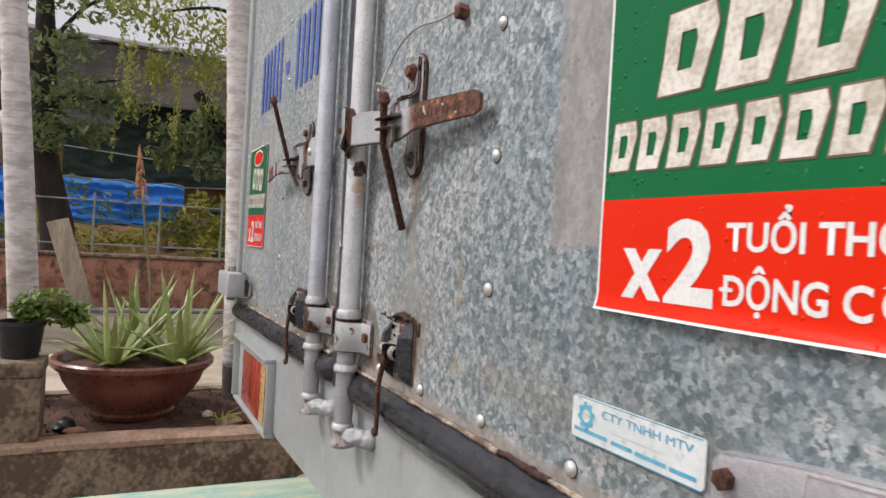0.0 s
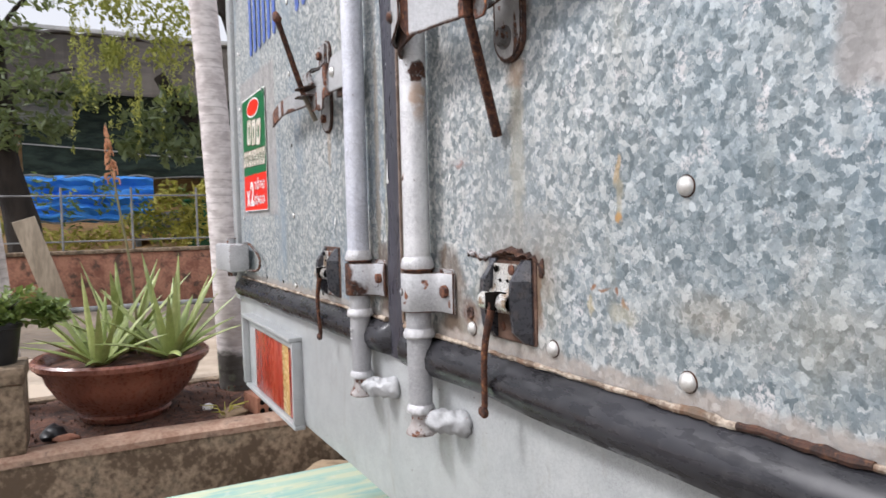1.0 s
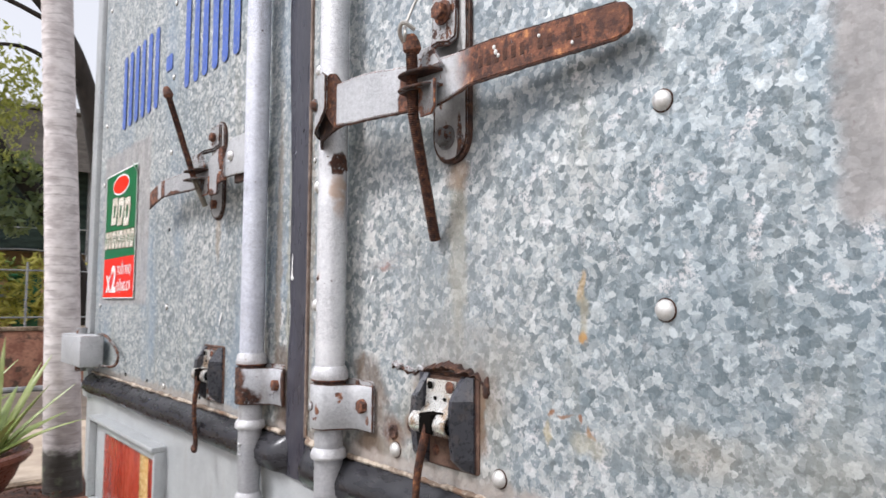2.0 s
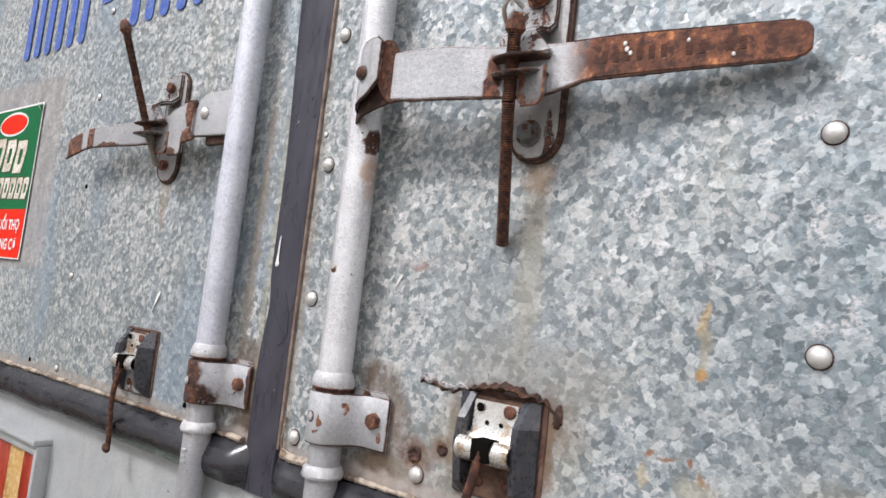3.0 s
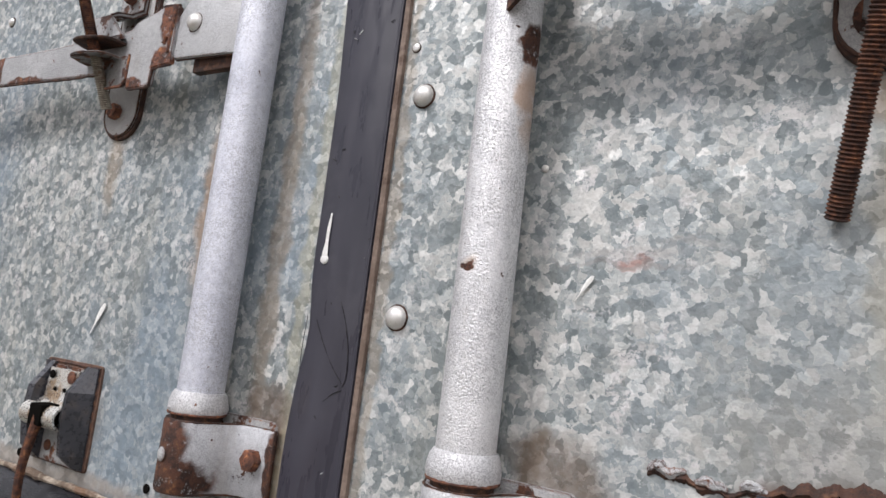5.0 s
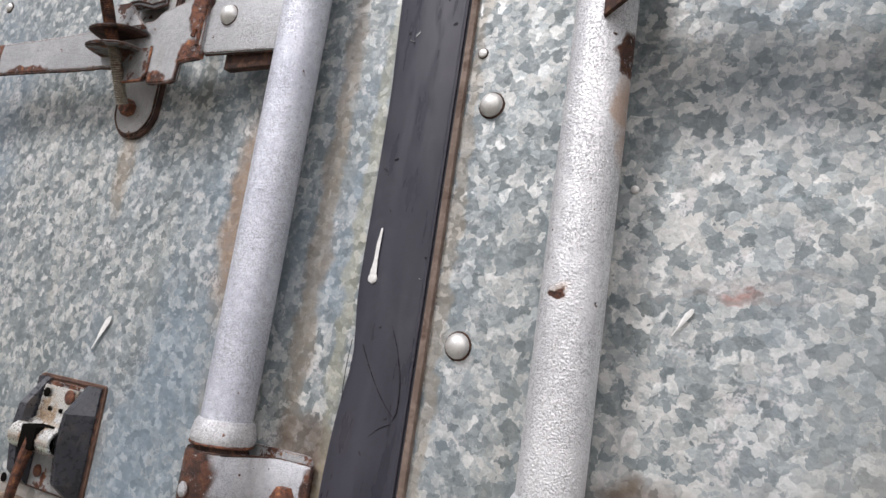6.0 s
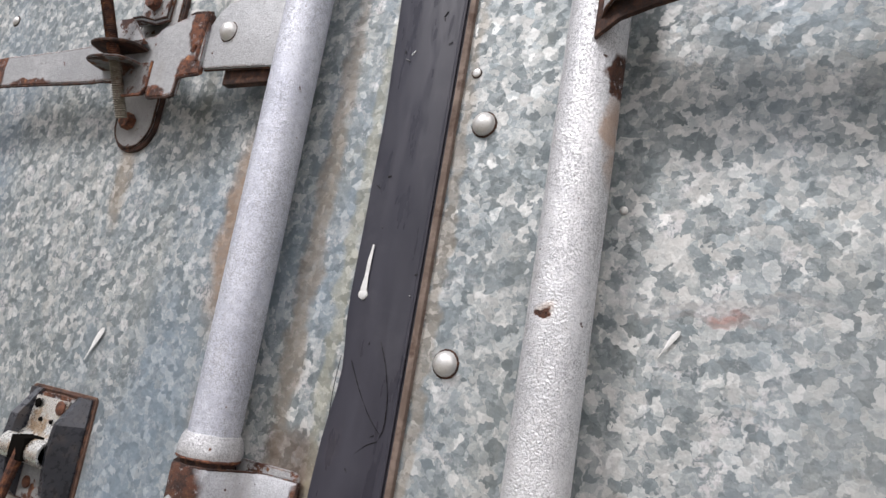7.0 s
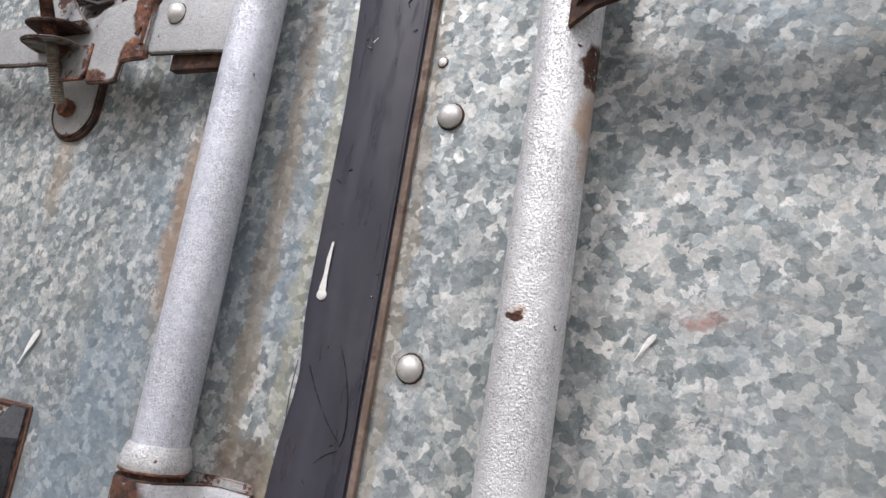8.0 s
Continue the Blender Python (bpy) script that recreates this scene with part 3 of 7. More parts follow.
def palm_bark():
    m = Mat("grey_palm_bark")
    z = m.add("ShaderNodeSeparateXYZ", {0: m.xyz}).outputs[2]
    wave = m.math("SINE", m.math("ADD", m.math("MULTIPLY", z, 150.0), m.math("MULTIPLY", m.noise(5, 3), 5.0)))
    f = m.noise(9, 6, 0.65, stretch=(1, 1, 2.5))
    c = m.mix(m.span(f, 0.36, 0.62), (0.47, 0.425, 0.42), (0.70, 0.655, 0.645))
    c = m.mix(m.math("MULTIPLY", m.span(wave, 0.75, 1.0, 0, 0.45), m.span(m.noise(16, 3), 0.4, 0.62)), c, (0.27, 0.24, 0.23))
    c = m.mix(m.span(m.noise(3.2, 4), 0.54, 0.66, 0, 0.4), c, (0.27, 0.21, 0.17))
    low = m.math("MULTIPLY", m.span(m.math("ADD", z, m.math("MULTIPLY", f, 0.12)), 0.60, 0.54), 0.92)
    c = m.mix(low, c, m.mix(m.span(m.noise(12, 5), 0.5, 0.62), (0.035, 0.03, 0.022), (0.10, 0.115, 0.07)))
    return m.done(c, 0.9, 0.0, m.bump(m.math("ADD", f, m.math("MULTIPLY", wave, 0.12)), 0.45, 0.008))


def striped_paint():
    m = Mat("faded_green_striped_paint")
    x = m.add("ShaderNodeSeparateXYZ", {0: m.xyz}).outputs[0]
    wave = m.math("SINE", m.math("ADD", m.math("MULTIPLY", x, 95.0), m.math("MULTIPLY", m.noise(3, 3), 2.0)))
    c = m.mix(m.span(wave, -0.4, 0.6), (0.56, 0.60, 0.42), (0.40, 0.55, 0.44))
    c = m.mix(m.span(m.noise(9, 5, 0.6, stretch=(3, 0.6, 1)), 0.5, 0.64, 0, 0.75), c, (0.22, 0.46, 0.44))
    c = m.mix(m.span(m.noise(40, 5), 0.6, 0.7, 0, 0.5), c, (0.62, 0.64, 0.56))
    return m.done(c, 0.5, 0.0, m.bump(wave, 0.3, 0.002))


PALM = palm_bark()
STRIPES = striped_paint()


# ---- building helpers ----
def thing(name, at, label, category, group="", kind=""):
    ob = new(name)
    ob.empty_display_size = 0.05
    ob.matrix_world = Matrix.Translation(at)
    return tagged(ob, label, category, group, kind)


def finish(bm, name, material, smooth=35):
    bmesh.ops.recalc_face_normals(bm, faces=bm.faces)
    me = bpy.data.meshes.new(name)
    bm.to_mesh(me)
    bm.free()
    me.materials.append(material)
    if smooth:
        me.shade_smooth()
        me.set_sharp_from_angle(angle=radians(smooth))
    return me


def origin_of(ob):
    m = ob.matrix_basis.copy()
    while ob.parent:
        m = ob.parent.matrix_basis @ ob.matrix_parent_inverse @ m
        ob = ob.parent
    return m


def hang(ob, parent):
    """Parents ob and keeps its present place."""
    if parent:
        ob.parent = parent
        ob.matrix_parent_inverse = origin_of(parent).inverted()
    return ob


def shift(ob, dx, dy, dz=0.0):
    """Moves a whole thing with its parts."""
    ob.matrix_basis = Matrix.Translation((dx, dy, dz)) @ ob.matrix_basis
    return ob


def part(name, bm, material, parent=None, label="", smooth=35, kind=""):
    me = bm if isinstance(bm, bpy.types.Mesh) else finish(bm, name, material, smooth)
    return tagged(hang(new(name, me), parent), label, kind=kind)


def piece(name, me, at, parent, label=""):
    """One more object on a shared mesh, at the pose at."""
    ob = new(name, me)
    ob.matrix_basis = at
    return tagged(hang(ob, parent), label)


def loft(bm, rings, cap=True, closed=True):
    rows = [[bm.verts.new(p) for p in r] for r in rings]
    n = len(rows[0])
    for a, b in zip(rows, rows[1:]):
        for i in range(n if closed else n - 1):
            bm.faces.new((a[i], a[(i + 1) % n], b[(i + 1) % n], b[i]))
    if cap and closed:
        bm.faces.new(rows[0][::-1])
        bm.faces.new(rows[-1])
    return rows


def lathe(bm, profile, at=(0, 0, 0), seg=24, cap=True, wobble=0.0, squash=1.0):
    rings = []
    for r, h in profile:
        rings.append([Vector(at) + Vector((r * math.cos(a) * (1 + random.uniform(-wobble, wobble)), r * math.sin(a) * squash * (1 + random.uniform(-wobble, wobble)), h + random.uniform(-wobble, wobble) * r * 0.5))
                      for a in (2 * math.pi * i / seg for i in range(seg))])
    return loft(bm, rings, cap)


def tube(bm, pts, r, seg=12, cap=True):
    pts = [Vector(p) for p in pts]
    rs = r if isinstance(r, (list, tuple)) else [r] * len(pts)
    rings, up = [], None
    for i, p in enumerate(pts):
        d = (pts[min(i + 1, len(pts) - 1)] - pts[max(i - 1, 0)]).normalized()
        if up is None:
            up = d.orthogonal().normalized()
        up = (up - d * up.dot(d)).normalized()
        side = d.cross(up)
        rings.append([p + (up * math.cos(a) + side * math.sin(a)) * rs[i] for a in (2 * math.pi * k / seg for k in range(seg))])
    return loft(bm, rings, cap)


def slab(bm, x0, x1, y0, y1, z0, z1, bevel=0.0, seg=2):
    vs = bmesh.ops.create_cube(bm, size=1.0)["verts"]
    for v in vs:
        v.co = Vector(((x0 + x1) / 2 + v.co.x * (x1 - x0), (y0 + y1) / 2 + v.co.y * (y1 - y0), (z0 + z1) / 2 + v.co.z * (z1 - z0)))
    if bevel:
        es = list({e for v in vs for e in v.link_edges})
        bmesh.ops.bevel(bm, geom=es, offset=bevel, segments=seg, affect="EDGES", profile=0.5)


def prism(bm, outline, y0, y1, bevel=0.0, seg=2):
    """An upright plate: an outline in x and z, from y0 to y1 (the nearer one)."""
    back = [bm.verts.new((x, y0, z)) for x, z in outline]
    front = [bm.verts.new((x, y1, z)) for x, z in outline]
    n = len(outline)
    bm.faces.new(back)
    cap = bm.faces.new(front[::-1])
    for i in range(n):
        bm.faces.new((back[i], back[(i + 1) % n], front[(i + 1) % n], front[i]))
    bmesh.ops.recalc_face_normals(bm, faces=bm.faces)
    if bevel:
        bmesh.ops.bevel(bm, geom=list(cap.edges), offset=bevel, segments=seg, affect="EDGES", profile=0.5)


def rounded(x0, x1, z0, z1, r, n=5):
    out = []
    for cx, cz, a0 in ((x1 - r, z1 - r, 0), (x0 + r, z1 - r, 90), (x0 + r, z0 + r, 180), (x1 - r, z0 + r, 270)):
        out += [(cx + r * math.cos(radians(a0 + 90 * i / n)), cz + r * math.sin(radians(a0 + 90 * i / n))) for i in range(n + 1)]
    return out


def strip(bm, stations, thick):
    """A flat bar along x: stations of (x, z low, z high, y of its near face)."""
    rings = []
    for x, z0, z1, y in stations:
        e = min(0.0012, (z1 - z0) * 0.2)
        rings.append([Vector((x, y + thick, z0 + e)), Vector((x, y + thick, z1 - e)), Vector((x, y + e, z1)), Vector((x, y, z1 - e)), Vector((x, y, z0 + e)), Vector((x, y + e, z0))])
    return loft(bm, rings)


def along(pts, n):
    """Points at even steps on a smooth curve through pts."""
    pts = [Vector(p) for p in pts]
    out = []
    for i in range(n + 1):
        t = i / n * (len(pts) - 1)
        k = min(int(t), len(pts) - 2)
        u = t - k
        p0, p1, p2, p3 = pts[max(k - 1, 0)], pts[k], pts[k + 1], pts[min(k + 2, len(pts) - 1)]
        out.append(0.5 * ((2 * p1) + (p2 - p0) * u + (2 * p0 - 5 * p1 + 4 * p2 - p3) * u * u + (3 * p1 - p0 - 3 * p2 + p3) * u ** 3))
    return out


def hexbolt(bm, x, z, y, r=0.0075, h=0.006, washer=0.0):
    """A hexagon head on an upright face at depth y."""
    if washer:
        ring = [(x + washer * math.cos(a), z + washer * math.sin(a)) for a in (2 * math.pi * i / 20 for i in range(20))]
        prism(bm, ring, y, y - 0.0018, 0.0005, 1)
        y -= 0.0018
    turn = random.uniform(0, 1)
    prism(bm, [(x + r * math.cos(turn + i * math.pi / 3), z + r * math.sin(turn + i * math.pi / 3)) for i in range(6)], y, y - h, 0.0012, 2)


def dome(name, r, h, material, flange=0.0):
    """A round head, seen from the front, standing out towards -y."""
    bm = bmesh.new()
    prof = [(r * 1.0, 0.0)] + [(r * math.cos(a), h * math.sin(a) + 0.0006) for a in (0.0, 0.35, 0.7, 1.05, 1.35)] + [(r * 0.05, h + 0.0006)]
    lathe(bm, prof, seg=16)
    if flange:
        lathe(bm, [(flange, -0.0003), (flange, 0.0002), (flange * 0.93, 0.0005)], seg=16, wobble=0.03)
    bmesh.ops.rotate(bm, verts=bm.verts, cent=(0, 0, 0), matrix=Matrix.Rotation(radians(90), 3, "X"))
    me = finish(bm, name, material, 60)
    if flange:
        me.materials.append(RIM)
        for f in me.polygons:
            f.material_index = 1 if max(me.vertices[i].co.y for i in f.vertices) > -0.00065 and max((me.vertices[i].co.xz.length for i in f.vertices)) > r * 1.02 else 0
    return me


def words(text, x, z, height, y, material, parent, width=None, bold=0.0, label="", slant=0.0):
    """Lettering in the upright plane, its first letter's foot at x, z."""
    cu = bpy.data.curves.new("lettering", "FONT")
    cu.body, cu.size, cu.offset, cu.shear, cu.resolution_u = text, 1.0, bold, slant, 3
    ob = bpy.data.objects.new("lettering", cu)
    scene.collection.objects.link(ob)
    bpy.context.view_layer.update()
    me = bpy.data.meshes.new_from_object(ob.evaluated_get(bpy.context.evaluated_depsgraph_get()))
    bpy.data.objects.remove(ob)
    bpy.data.curves.remove(cu)
    xs = [v.co.x for v in me.vertices] or [0, 1]
    k = height / 0.72
    kx = width / (max(xs) - min(xs)) if width else k
    x_min = min(xs)
    for v in me.vertices:
        v.co = Vector((x + (v.co.x - x_min) * kx, y, z + v.co.y * k))
    me.materials.clear()
    me.materials.append(material)
    return part("lettering", me, material, parent, label)


def bar_shape(bm, x0, x1, z0, z1, y, lean=0.0):
    vs = [bm.verts.new(p) for p in ((x0, y, z0), (x1, y, z0), (x1 + lean, y, z1), (x0 + lean, y, z1))]
    bm.faces.new(vs)


# ---- the ground ----
def grid_sheet(x0, x1, y0, y1, step, height, rough=0.0, scale=1.0):
    bm = bmesh.new()
    nx, ny = max(1, round((x1 - x0) / step)), max(1, round((y1 - y0) / step))
    rows = [[bm.verts.new((x0 + (x1 - x0) * i / nx, y0 + (y1 - y0) * j / ny, height + (rough * noise.noise(Vector((x0 + (x1 - x0) * i / nx, y0 + (y1 - y0) * j / ny, 3.1)) * scale) if rough else 0))) for j in range(ny + 1)] for i in range(nx + 1)]
    for i in range(nx):
        for j in range(ny):
            bm.faces.new((rows[i][j], rows[i + 1][j], rows[i + 1][j + 1], rows[i][j + 1]))
    return bm


BED, YARD = 0.315, 0.305
tagged(part("ground", grid_sheet(-300, 300, -300, 300, 60, 0.0), ROAD), "grey worn bare ground under the truck", "ground", kind="structure")
bm = bmesh.new()
slab(bm, -120, -3.3, -60, 60, 0.004, YARD, 0.004, 1)
tagged(part("pavement", bm, PAVING), "pale stained concrete yard behind the planting bed", "pavement", kind="structure")

# planting bed: kerb wall, back edge and soil
bed = thing("planting_bed", (-2.75, 0, 0), "low planting bed with mossy concrete kerb and damp red soil", "planter")
bm = bmesh.new()
slab(bm, -2.34, -2.22, -3.2, 3.0, 0.0, BED, 0.012)
for v in bm.verts:
    if v.co.z > 0.1:
        v.co.z += 0.012 * noise.noise(Vector((0, v.co.y * 2, 0)))
part("kerb_wall", bm, CONCRETE, bed)
bm = bmesh.new()
n = 40
rings = [[Vector((x + 0.008 * noise.noise(Vector((x * 9, y * 5, 1))), y, z + 0.009 * noise.noise(Vector((x * 7, y * 4, 7))))) for x, z in ((-2.345, BED - 0.01), (-2.345, BED + 0.022), (-2.30, BED + 0.028), (-2.235, BED + 0.024), (-2.213, BED + 0.012), (-2.213, BED - 0.012))] for y in (-3.2 + 6.2 * i / n for i in range(n + 1))]
loft(bm, rings)
part("kerb_cap", bm, KERBTOP, bed, "crumbling pinkish kerb top")
bm = bmesh.new()
slab(bm, -3.31, -3.22, -3.2, 3.0, 0.0, BED + 0.012, 0.01)
part("back_edge", bm, CONCRETE, bed)
part("soil", grid_sheet(-3.23, -2.33, -3.2, 3.0, 0.05, BED - 0.005, 0.03, 6.0), SOIL, bed, "damp reddish soil with leaf litter")
litter = bmesh.new()
rng = random.Random(5)
for i in range(520):
    c = Vector((rng.uniform(-3.2, -2.37), rng.uniform(-0.75, 0.75), BED + 0.014))
    s = rng.uniform(0.005, 0.015)
    bmesh.ops.create_icosphere(litter, subdivisions=1, radius=s * 0.5, matrix=Matrix.Translation(c) @ Euler((rng.uniform(0, 3), rng.uniform(0, 3), 0)).to_matrix().to_4x4() @ Matrix.Diagonal((1.3, 0.8, 0.5, 1)))
tagged(part("clod", litter, SOIL, bed), kind="stuff")


def stone(name, at, size, material, label, seed):
    bm = bmesh.new()
    bmesh.ops.create_icosphere(bm, subdivisions=3, radius=1.0)
    for v in bm.verts:
        v.co = Vector((v.co.x * size[0], v.co.y * size[1], v.co.z * size[2])) * (1 + 0.35 * noise.noise(v.co * 1.3 + Vector((seed, 0, 0))))
        v.co.z = max(v.co.z, -size[2] * 0.6)
    low = min(v.co.z for v in bm.verts)
    for v in bm.verts:
        v.co += Vector(at) - Vector((0, 0, low))
    return tagged(part(name, bm, material), label, "stone", "loose stones")


stone("stone", (-2.08, 0.55, 0.0), (0.11, 0.13, 0.105), ROCK, "tan broken stone lying against the kerb", 2)
stone("stone", (-2.05, 0.40, 0.0), (0.09, 0.11, 0.07), KERBTOP, "pinkish rubble lump lying against the kerb", 5)
stone("stone", (-2.42, 0.24, BED), (0.05, 0.06, 0.03), ROCK, "small tan stone on the damp soil", 8)
stone("pebble", (-2.62, 0.16, BED), (0.02, 0.024, 0.018), GLOBE, "small white pebble on the damp soil", 9)
stone("rubbish_lump", (-2.50, -0.47, BED), (0.06, 0.05, 0.035), BLACKPOT, "crumpled dark plastic rubbish on the soil", 12)
stone("brick_shard", (-2.42, -0.42, BED), (0.04, 0.05, 0.02), BRICK, "orange brick shard on the soil", 15)


def hollow_brick(at, turn):
    ob = thing("hollow_brick", at, "orange clay brick with four round holes on the soil", "brick")
    bm = bmesh.new()
    s = 0.042
    slab(bm, -0.085, 0.085, -s, s, 0.0, 2 * s, 0.004)
    part("clay_block", bm, BRICK).parent = ob
    for dy in (-0.019, 0.019):
        for dz in (0.023, 0.061):
            bm = bmesh.new()
            tube(bm, [(0.0855, dy, dz), (0.0862, dy, dz)], 0.012, 12)
            part("hole", bm, DARK).parent = ob
    ob.matrix_basis = Matrix.Translation(at) @ Euler((0, 0, turn)).to_matrix().to_4x4()
    return ob


hollow_brick((-2.44, 0.36, BED + 0.005), 0.15)


# ---- the truck's rear ----
DOOR_L, DOOR_R, FOOT, HEAD = -0.94, 0.94, 1.045, 2.55
truck = thing("truck_box_body", (0, 1.2, 0), "grey steel box body of a parked small truck", "truck")
bm = bmesh.new()
slab(bm, -0.985, 0.985, 0.03, 2.4, 0.97, 1.01)
part("floor_pan", bm, SILL, truck)
for name, dims in (("side_panel", (-0.985, -0.955, 0.062, 2.4, 1.01, 2.6)), ("side_panel", (0.955, 0.985, 0.062, 2.4, 1.01, 2.6)), ("roof_panel", (-0.985, 0.985, 0.062, 2.4, 2.6, 2.63)), ("front_panel", (-0.955, 0.955, 2.37, 2.4, 1.01, 2.6))):
    bm = bmesh.new()
    slab(bm, *dims, 0.003)
    part(name, bm, SILL, truck)
for x0, x1 in ((-0.985, -0.945), (0.945, 0.985)):
    bm = bmesh.new()
    slab(bm, x0, x1, -0.006, 0.06, 1.0, 2.63, 0.006)
    part("corner_post", bm, SILL, truck, "grey painted corner post")
bm = bmesh.new()
slab(bm, -0.945, 0.945, -0.004, 0.06, 2.56, 2.63, 0.004)
part("header_rail", bm, SILL, truck)
for x in (-0.42, 0.42):
    bm = bmesh.new()
    slab(bm, x - 0.035, x + 0.035, 0.2, 2.4, 0.86, 0.97, 0.006)
    part("chassis_rail", bm, RUST, truck)
for x in (-0.72, 0.72):
    bm = bmesh.new()
    lathe(bm, [(0.20, -0.085), (0.29, -0.085), (0.325, -0.06), (0.33, 0.0), (0.325, 0.06), (0.29, 0.085), (0.20, 0.085)], seg=28)
    bmesh.ops.rotate(bm, verts=bm.verts, cent=(0, 0, 0), matrix=Matrix.Rotation(radians(90), 3, "Y"))
    bmesh.ops.translate(bm, verts=bm.verts, vec=(x, 1.35, 0.33))
    w = part("wheel", bm, TYRE, truck, "black worn tyre")
    bm = bmesh.new()
    lathe(bm, [(0.19, -0.07), (0.198, 0.0), (0.19, 0.07)], seg=24)
    bmesh.ops.rotate(bm, verts=bm.verts, cent=(0, 0, 0), matrix=Matrix.Rotation(radians(90), 3, "Y"))
    bmesh.ops.translate(bm, verts=bm.verts, vec=(x, 1.35, 0.33))
    part("rim", bm, SILL, w)
bm = bmesh.new()
tube(bm, [(-0.65, 1.35, 0.33), (0.65, 1.35, 0.33)], 0.04)
slab(bm, -0.46, -0.38, 1.05, 1.65, 0.36, 0.86, 0.01)
slab(bm, 0.38, 0.46, 1.05, 1.65, 0.36, 0.86, 0.01)
part("axle", bm, RUST, truck)

sill = thing("rear_sill", (0, 0.02, 0.80), "glossy grey painted steel rear sill beam below the doors", "truck sill")
bm = bmesh.new()
prof = ((0.10, 1.018), (0.010, 1.020), (0.004, 1.016), (0.004, 0.828), (0.008, 0.814), (0.022, 0.806), (0.10, 0.806))
xs = [-0.985 + 1.97 * i / 60 for i in range(61)]
loft(bm, [[Vector((x, y + 0.0025 * noise.noise(Vector((x * 5, z * 8, 2))), z)) for y, z in prof] for x in xs])
part("beam", bm, SILL, sill)


def lamp_box(x0, x1, z0, z1):
    """A welded frame round a rear lamp."""
    fr = thing("lamp_frame", ((x0 + x1) / 2, 0.0, z0), "grey painted welded frame round the tail light", "lamp frame")
    a, b = -0.782, x1 - 0.012
    shapes = (
        ("top_rail", SILL, (x0, x1, -0.020, 0.006, z1 - 0.008, z1)), ("bottom_rail", SILL, (x0, x1, -0.014, 0.006, z0, z0 + 0.009)),
        ("outer_upright", SILL, (x0, x0 + 0.007, -0.0185, 0.006, z0 + 0.009, z1 - 0.008)), ("inner_upright", SILL, (b + 0.003, x1, -0.0150, 0.006, z0 + 0.009, z1 - 0.008)),
        ("back_panel", SILL, (x0 + 0.007, a - 0.003, -0.004, 0.006, z0 + 0.009, z1 - 0.008)), ("top_return", SILL, (a - 0.003, b + 0.003, -0.0130, 0.006, z1 - 0.022, z1 - 0.008)),
    )
    for nm, mat, d in shapes:
        bm = bmesh.new()
        slab(bm, *d, 0.0018)
        part(nm, bm, mat, fr)
    lamp = thing("tail_light", ((x0 + x1) / 2, 0.0, z0 + 0.016), "faded red tail light with a pale amber stripe", "tail light")
    bm = bmesh.new()
    slab(bm, a, b, -0.002, 0.006, z0 + 0.010, z1 - 0.022, 0.002)
    part("base", bm, PLASTIC, lamp)
    c = a + (b - a) * 0.72
    for nm, p, q, mat, lab in (("red_lens", a + 0.002, c, LENS, "faded red ribbed lens"), ("amber_lens", c, c + 0.046, AMBER, "bleached amber lens"), ("edge_lens", c + 0.046, b - 0.002, LENS, "faded red end lens")):
        bm = bmesh.new()
        slab(bm, p, q, -0.007, -0.002, z0 + 0.012, z1 - 0.024, 0.0015)
        part(nm, bm, mat, lamp, lab)
    return fr


lamp_box(-0.862, -0.450, 0.808, 0.977)


# ---- the doors ----
HOLE = dome("hole", 0.0032, 0.0002, DARK)
RIVET = dome("rivet", 0.0066, 0.0046, ALU, 0.0075)
RIVET_SMALL = dome("small_rivet", 0.0042, 0.0022, ALU, 0.0052)
RIVET_FLAT = dome("flat_rivet", 0.0026, 0.0008, ALU, 0.0030)
RIVET_TINY = dome("tiny_rivet", 0.002, 0.001, ALU)


def sheet_y(x, z, x0, x1):
    """How far the sheet waves in or out at a place."""
    return 0.0012 * noise.noise(Vector((x * 3.3, 0, z * 3.3))) * max(0, min(1, (x - x0) * 12, (x1 - x) * 12))


def door_sheet(x0, x1, parent, zinc):
    """A sheet with a folded rim and shallow waves."""
    bm = bmesh.new()
    nx, nz = round((x1 - x0) / 0.02), 70
    xs = [x0 + (x1 - x0) * i / nx for i in range(nx + 1)]
    zs = [FOOT + (HEAD - FOOT) * j / nz for j in range(nz + 1)]
    front = [[bm.verts.new((x, sheet_y(x, z, x0, x1), z)) for z in zs] for x in xs]
    for i in range(nx):
        for j in range(nz):
            bm.faces.new((front[i][j], front[i + 1][j], front[i + 1][j + 1], front[i][j + 1]))
    slab(bm, x0 + 0.0005, x1 - 0.0005, 0.0025, 0.03, FOOT, HEAD)
    return part("sheet", bm, zinc, parent, smooth=35)


def lip_of(name, x0, x1, z, r, material, parent, label, y=0.0, jag=0.0):
    """A ragged bead along x."""
    bm = bmesh.new()
    n = int((x1 - x0) / 0.0025)
    pts, rs = [], []
    for i in range(n + 1):
        x = x0 + (x1 - x0) * i / n
        q = noise.noise(Vector((x * 40, z, 0)))
        pts.append((x, y + 0.001 * noise.noise(Vector((x * 60, 5, z))), z + jag * q))
        rs.append(r * (0.45 + 1.0 * abs(noise.noise(Vector((x * 12, 9, z)))) + 0.35 * abs(noise.noise(Vector((x * 70, 4, z)))) + 0.3 * abs(noise.noise(Vector((x * 330, 6, z))))))
    tube(bm, pts, rs, 8)
    return part(name, bm, material, parent, label)


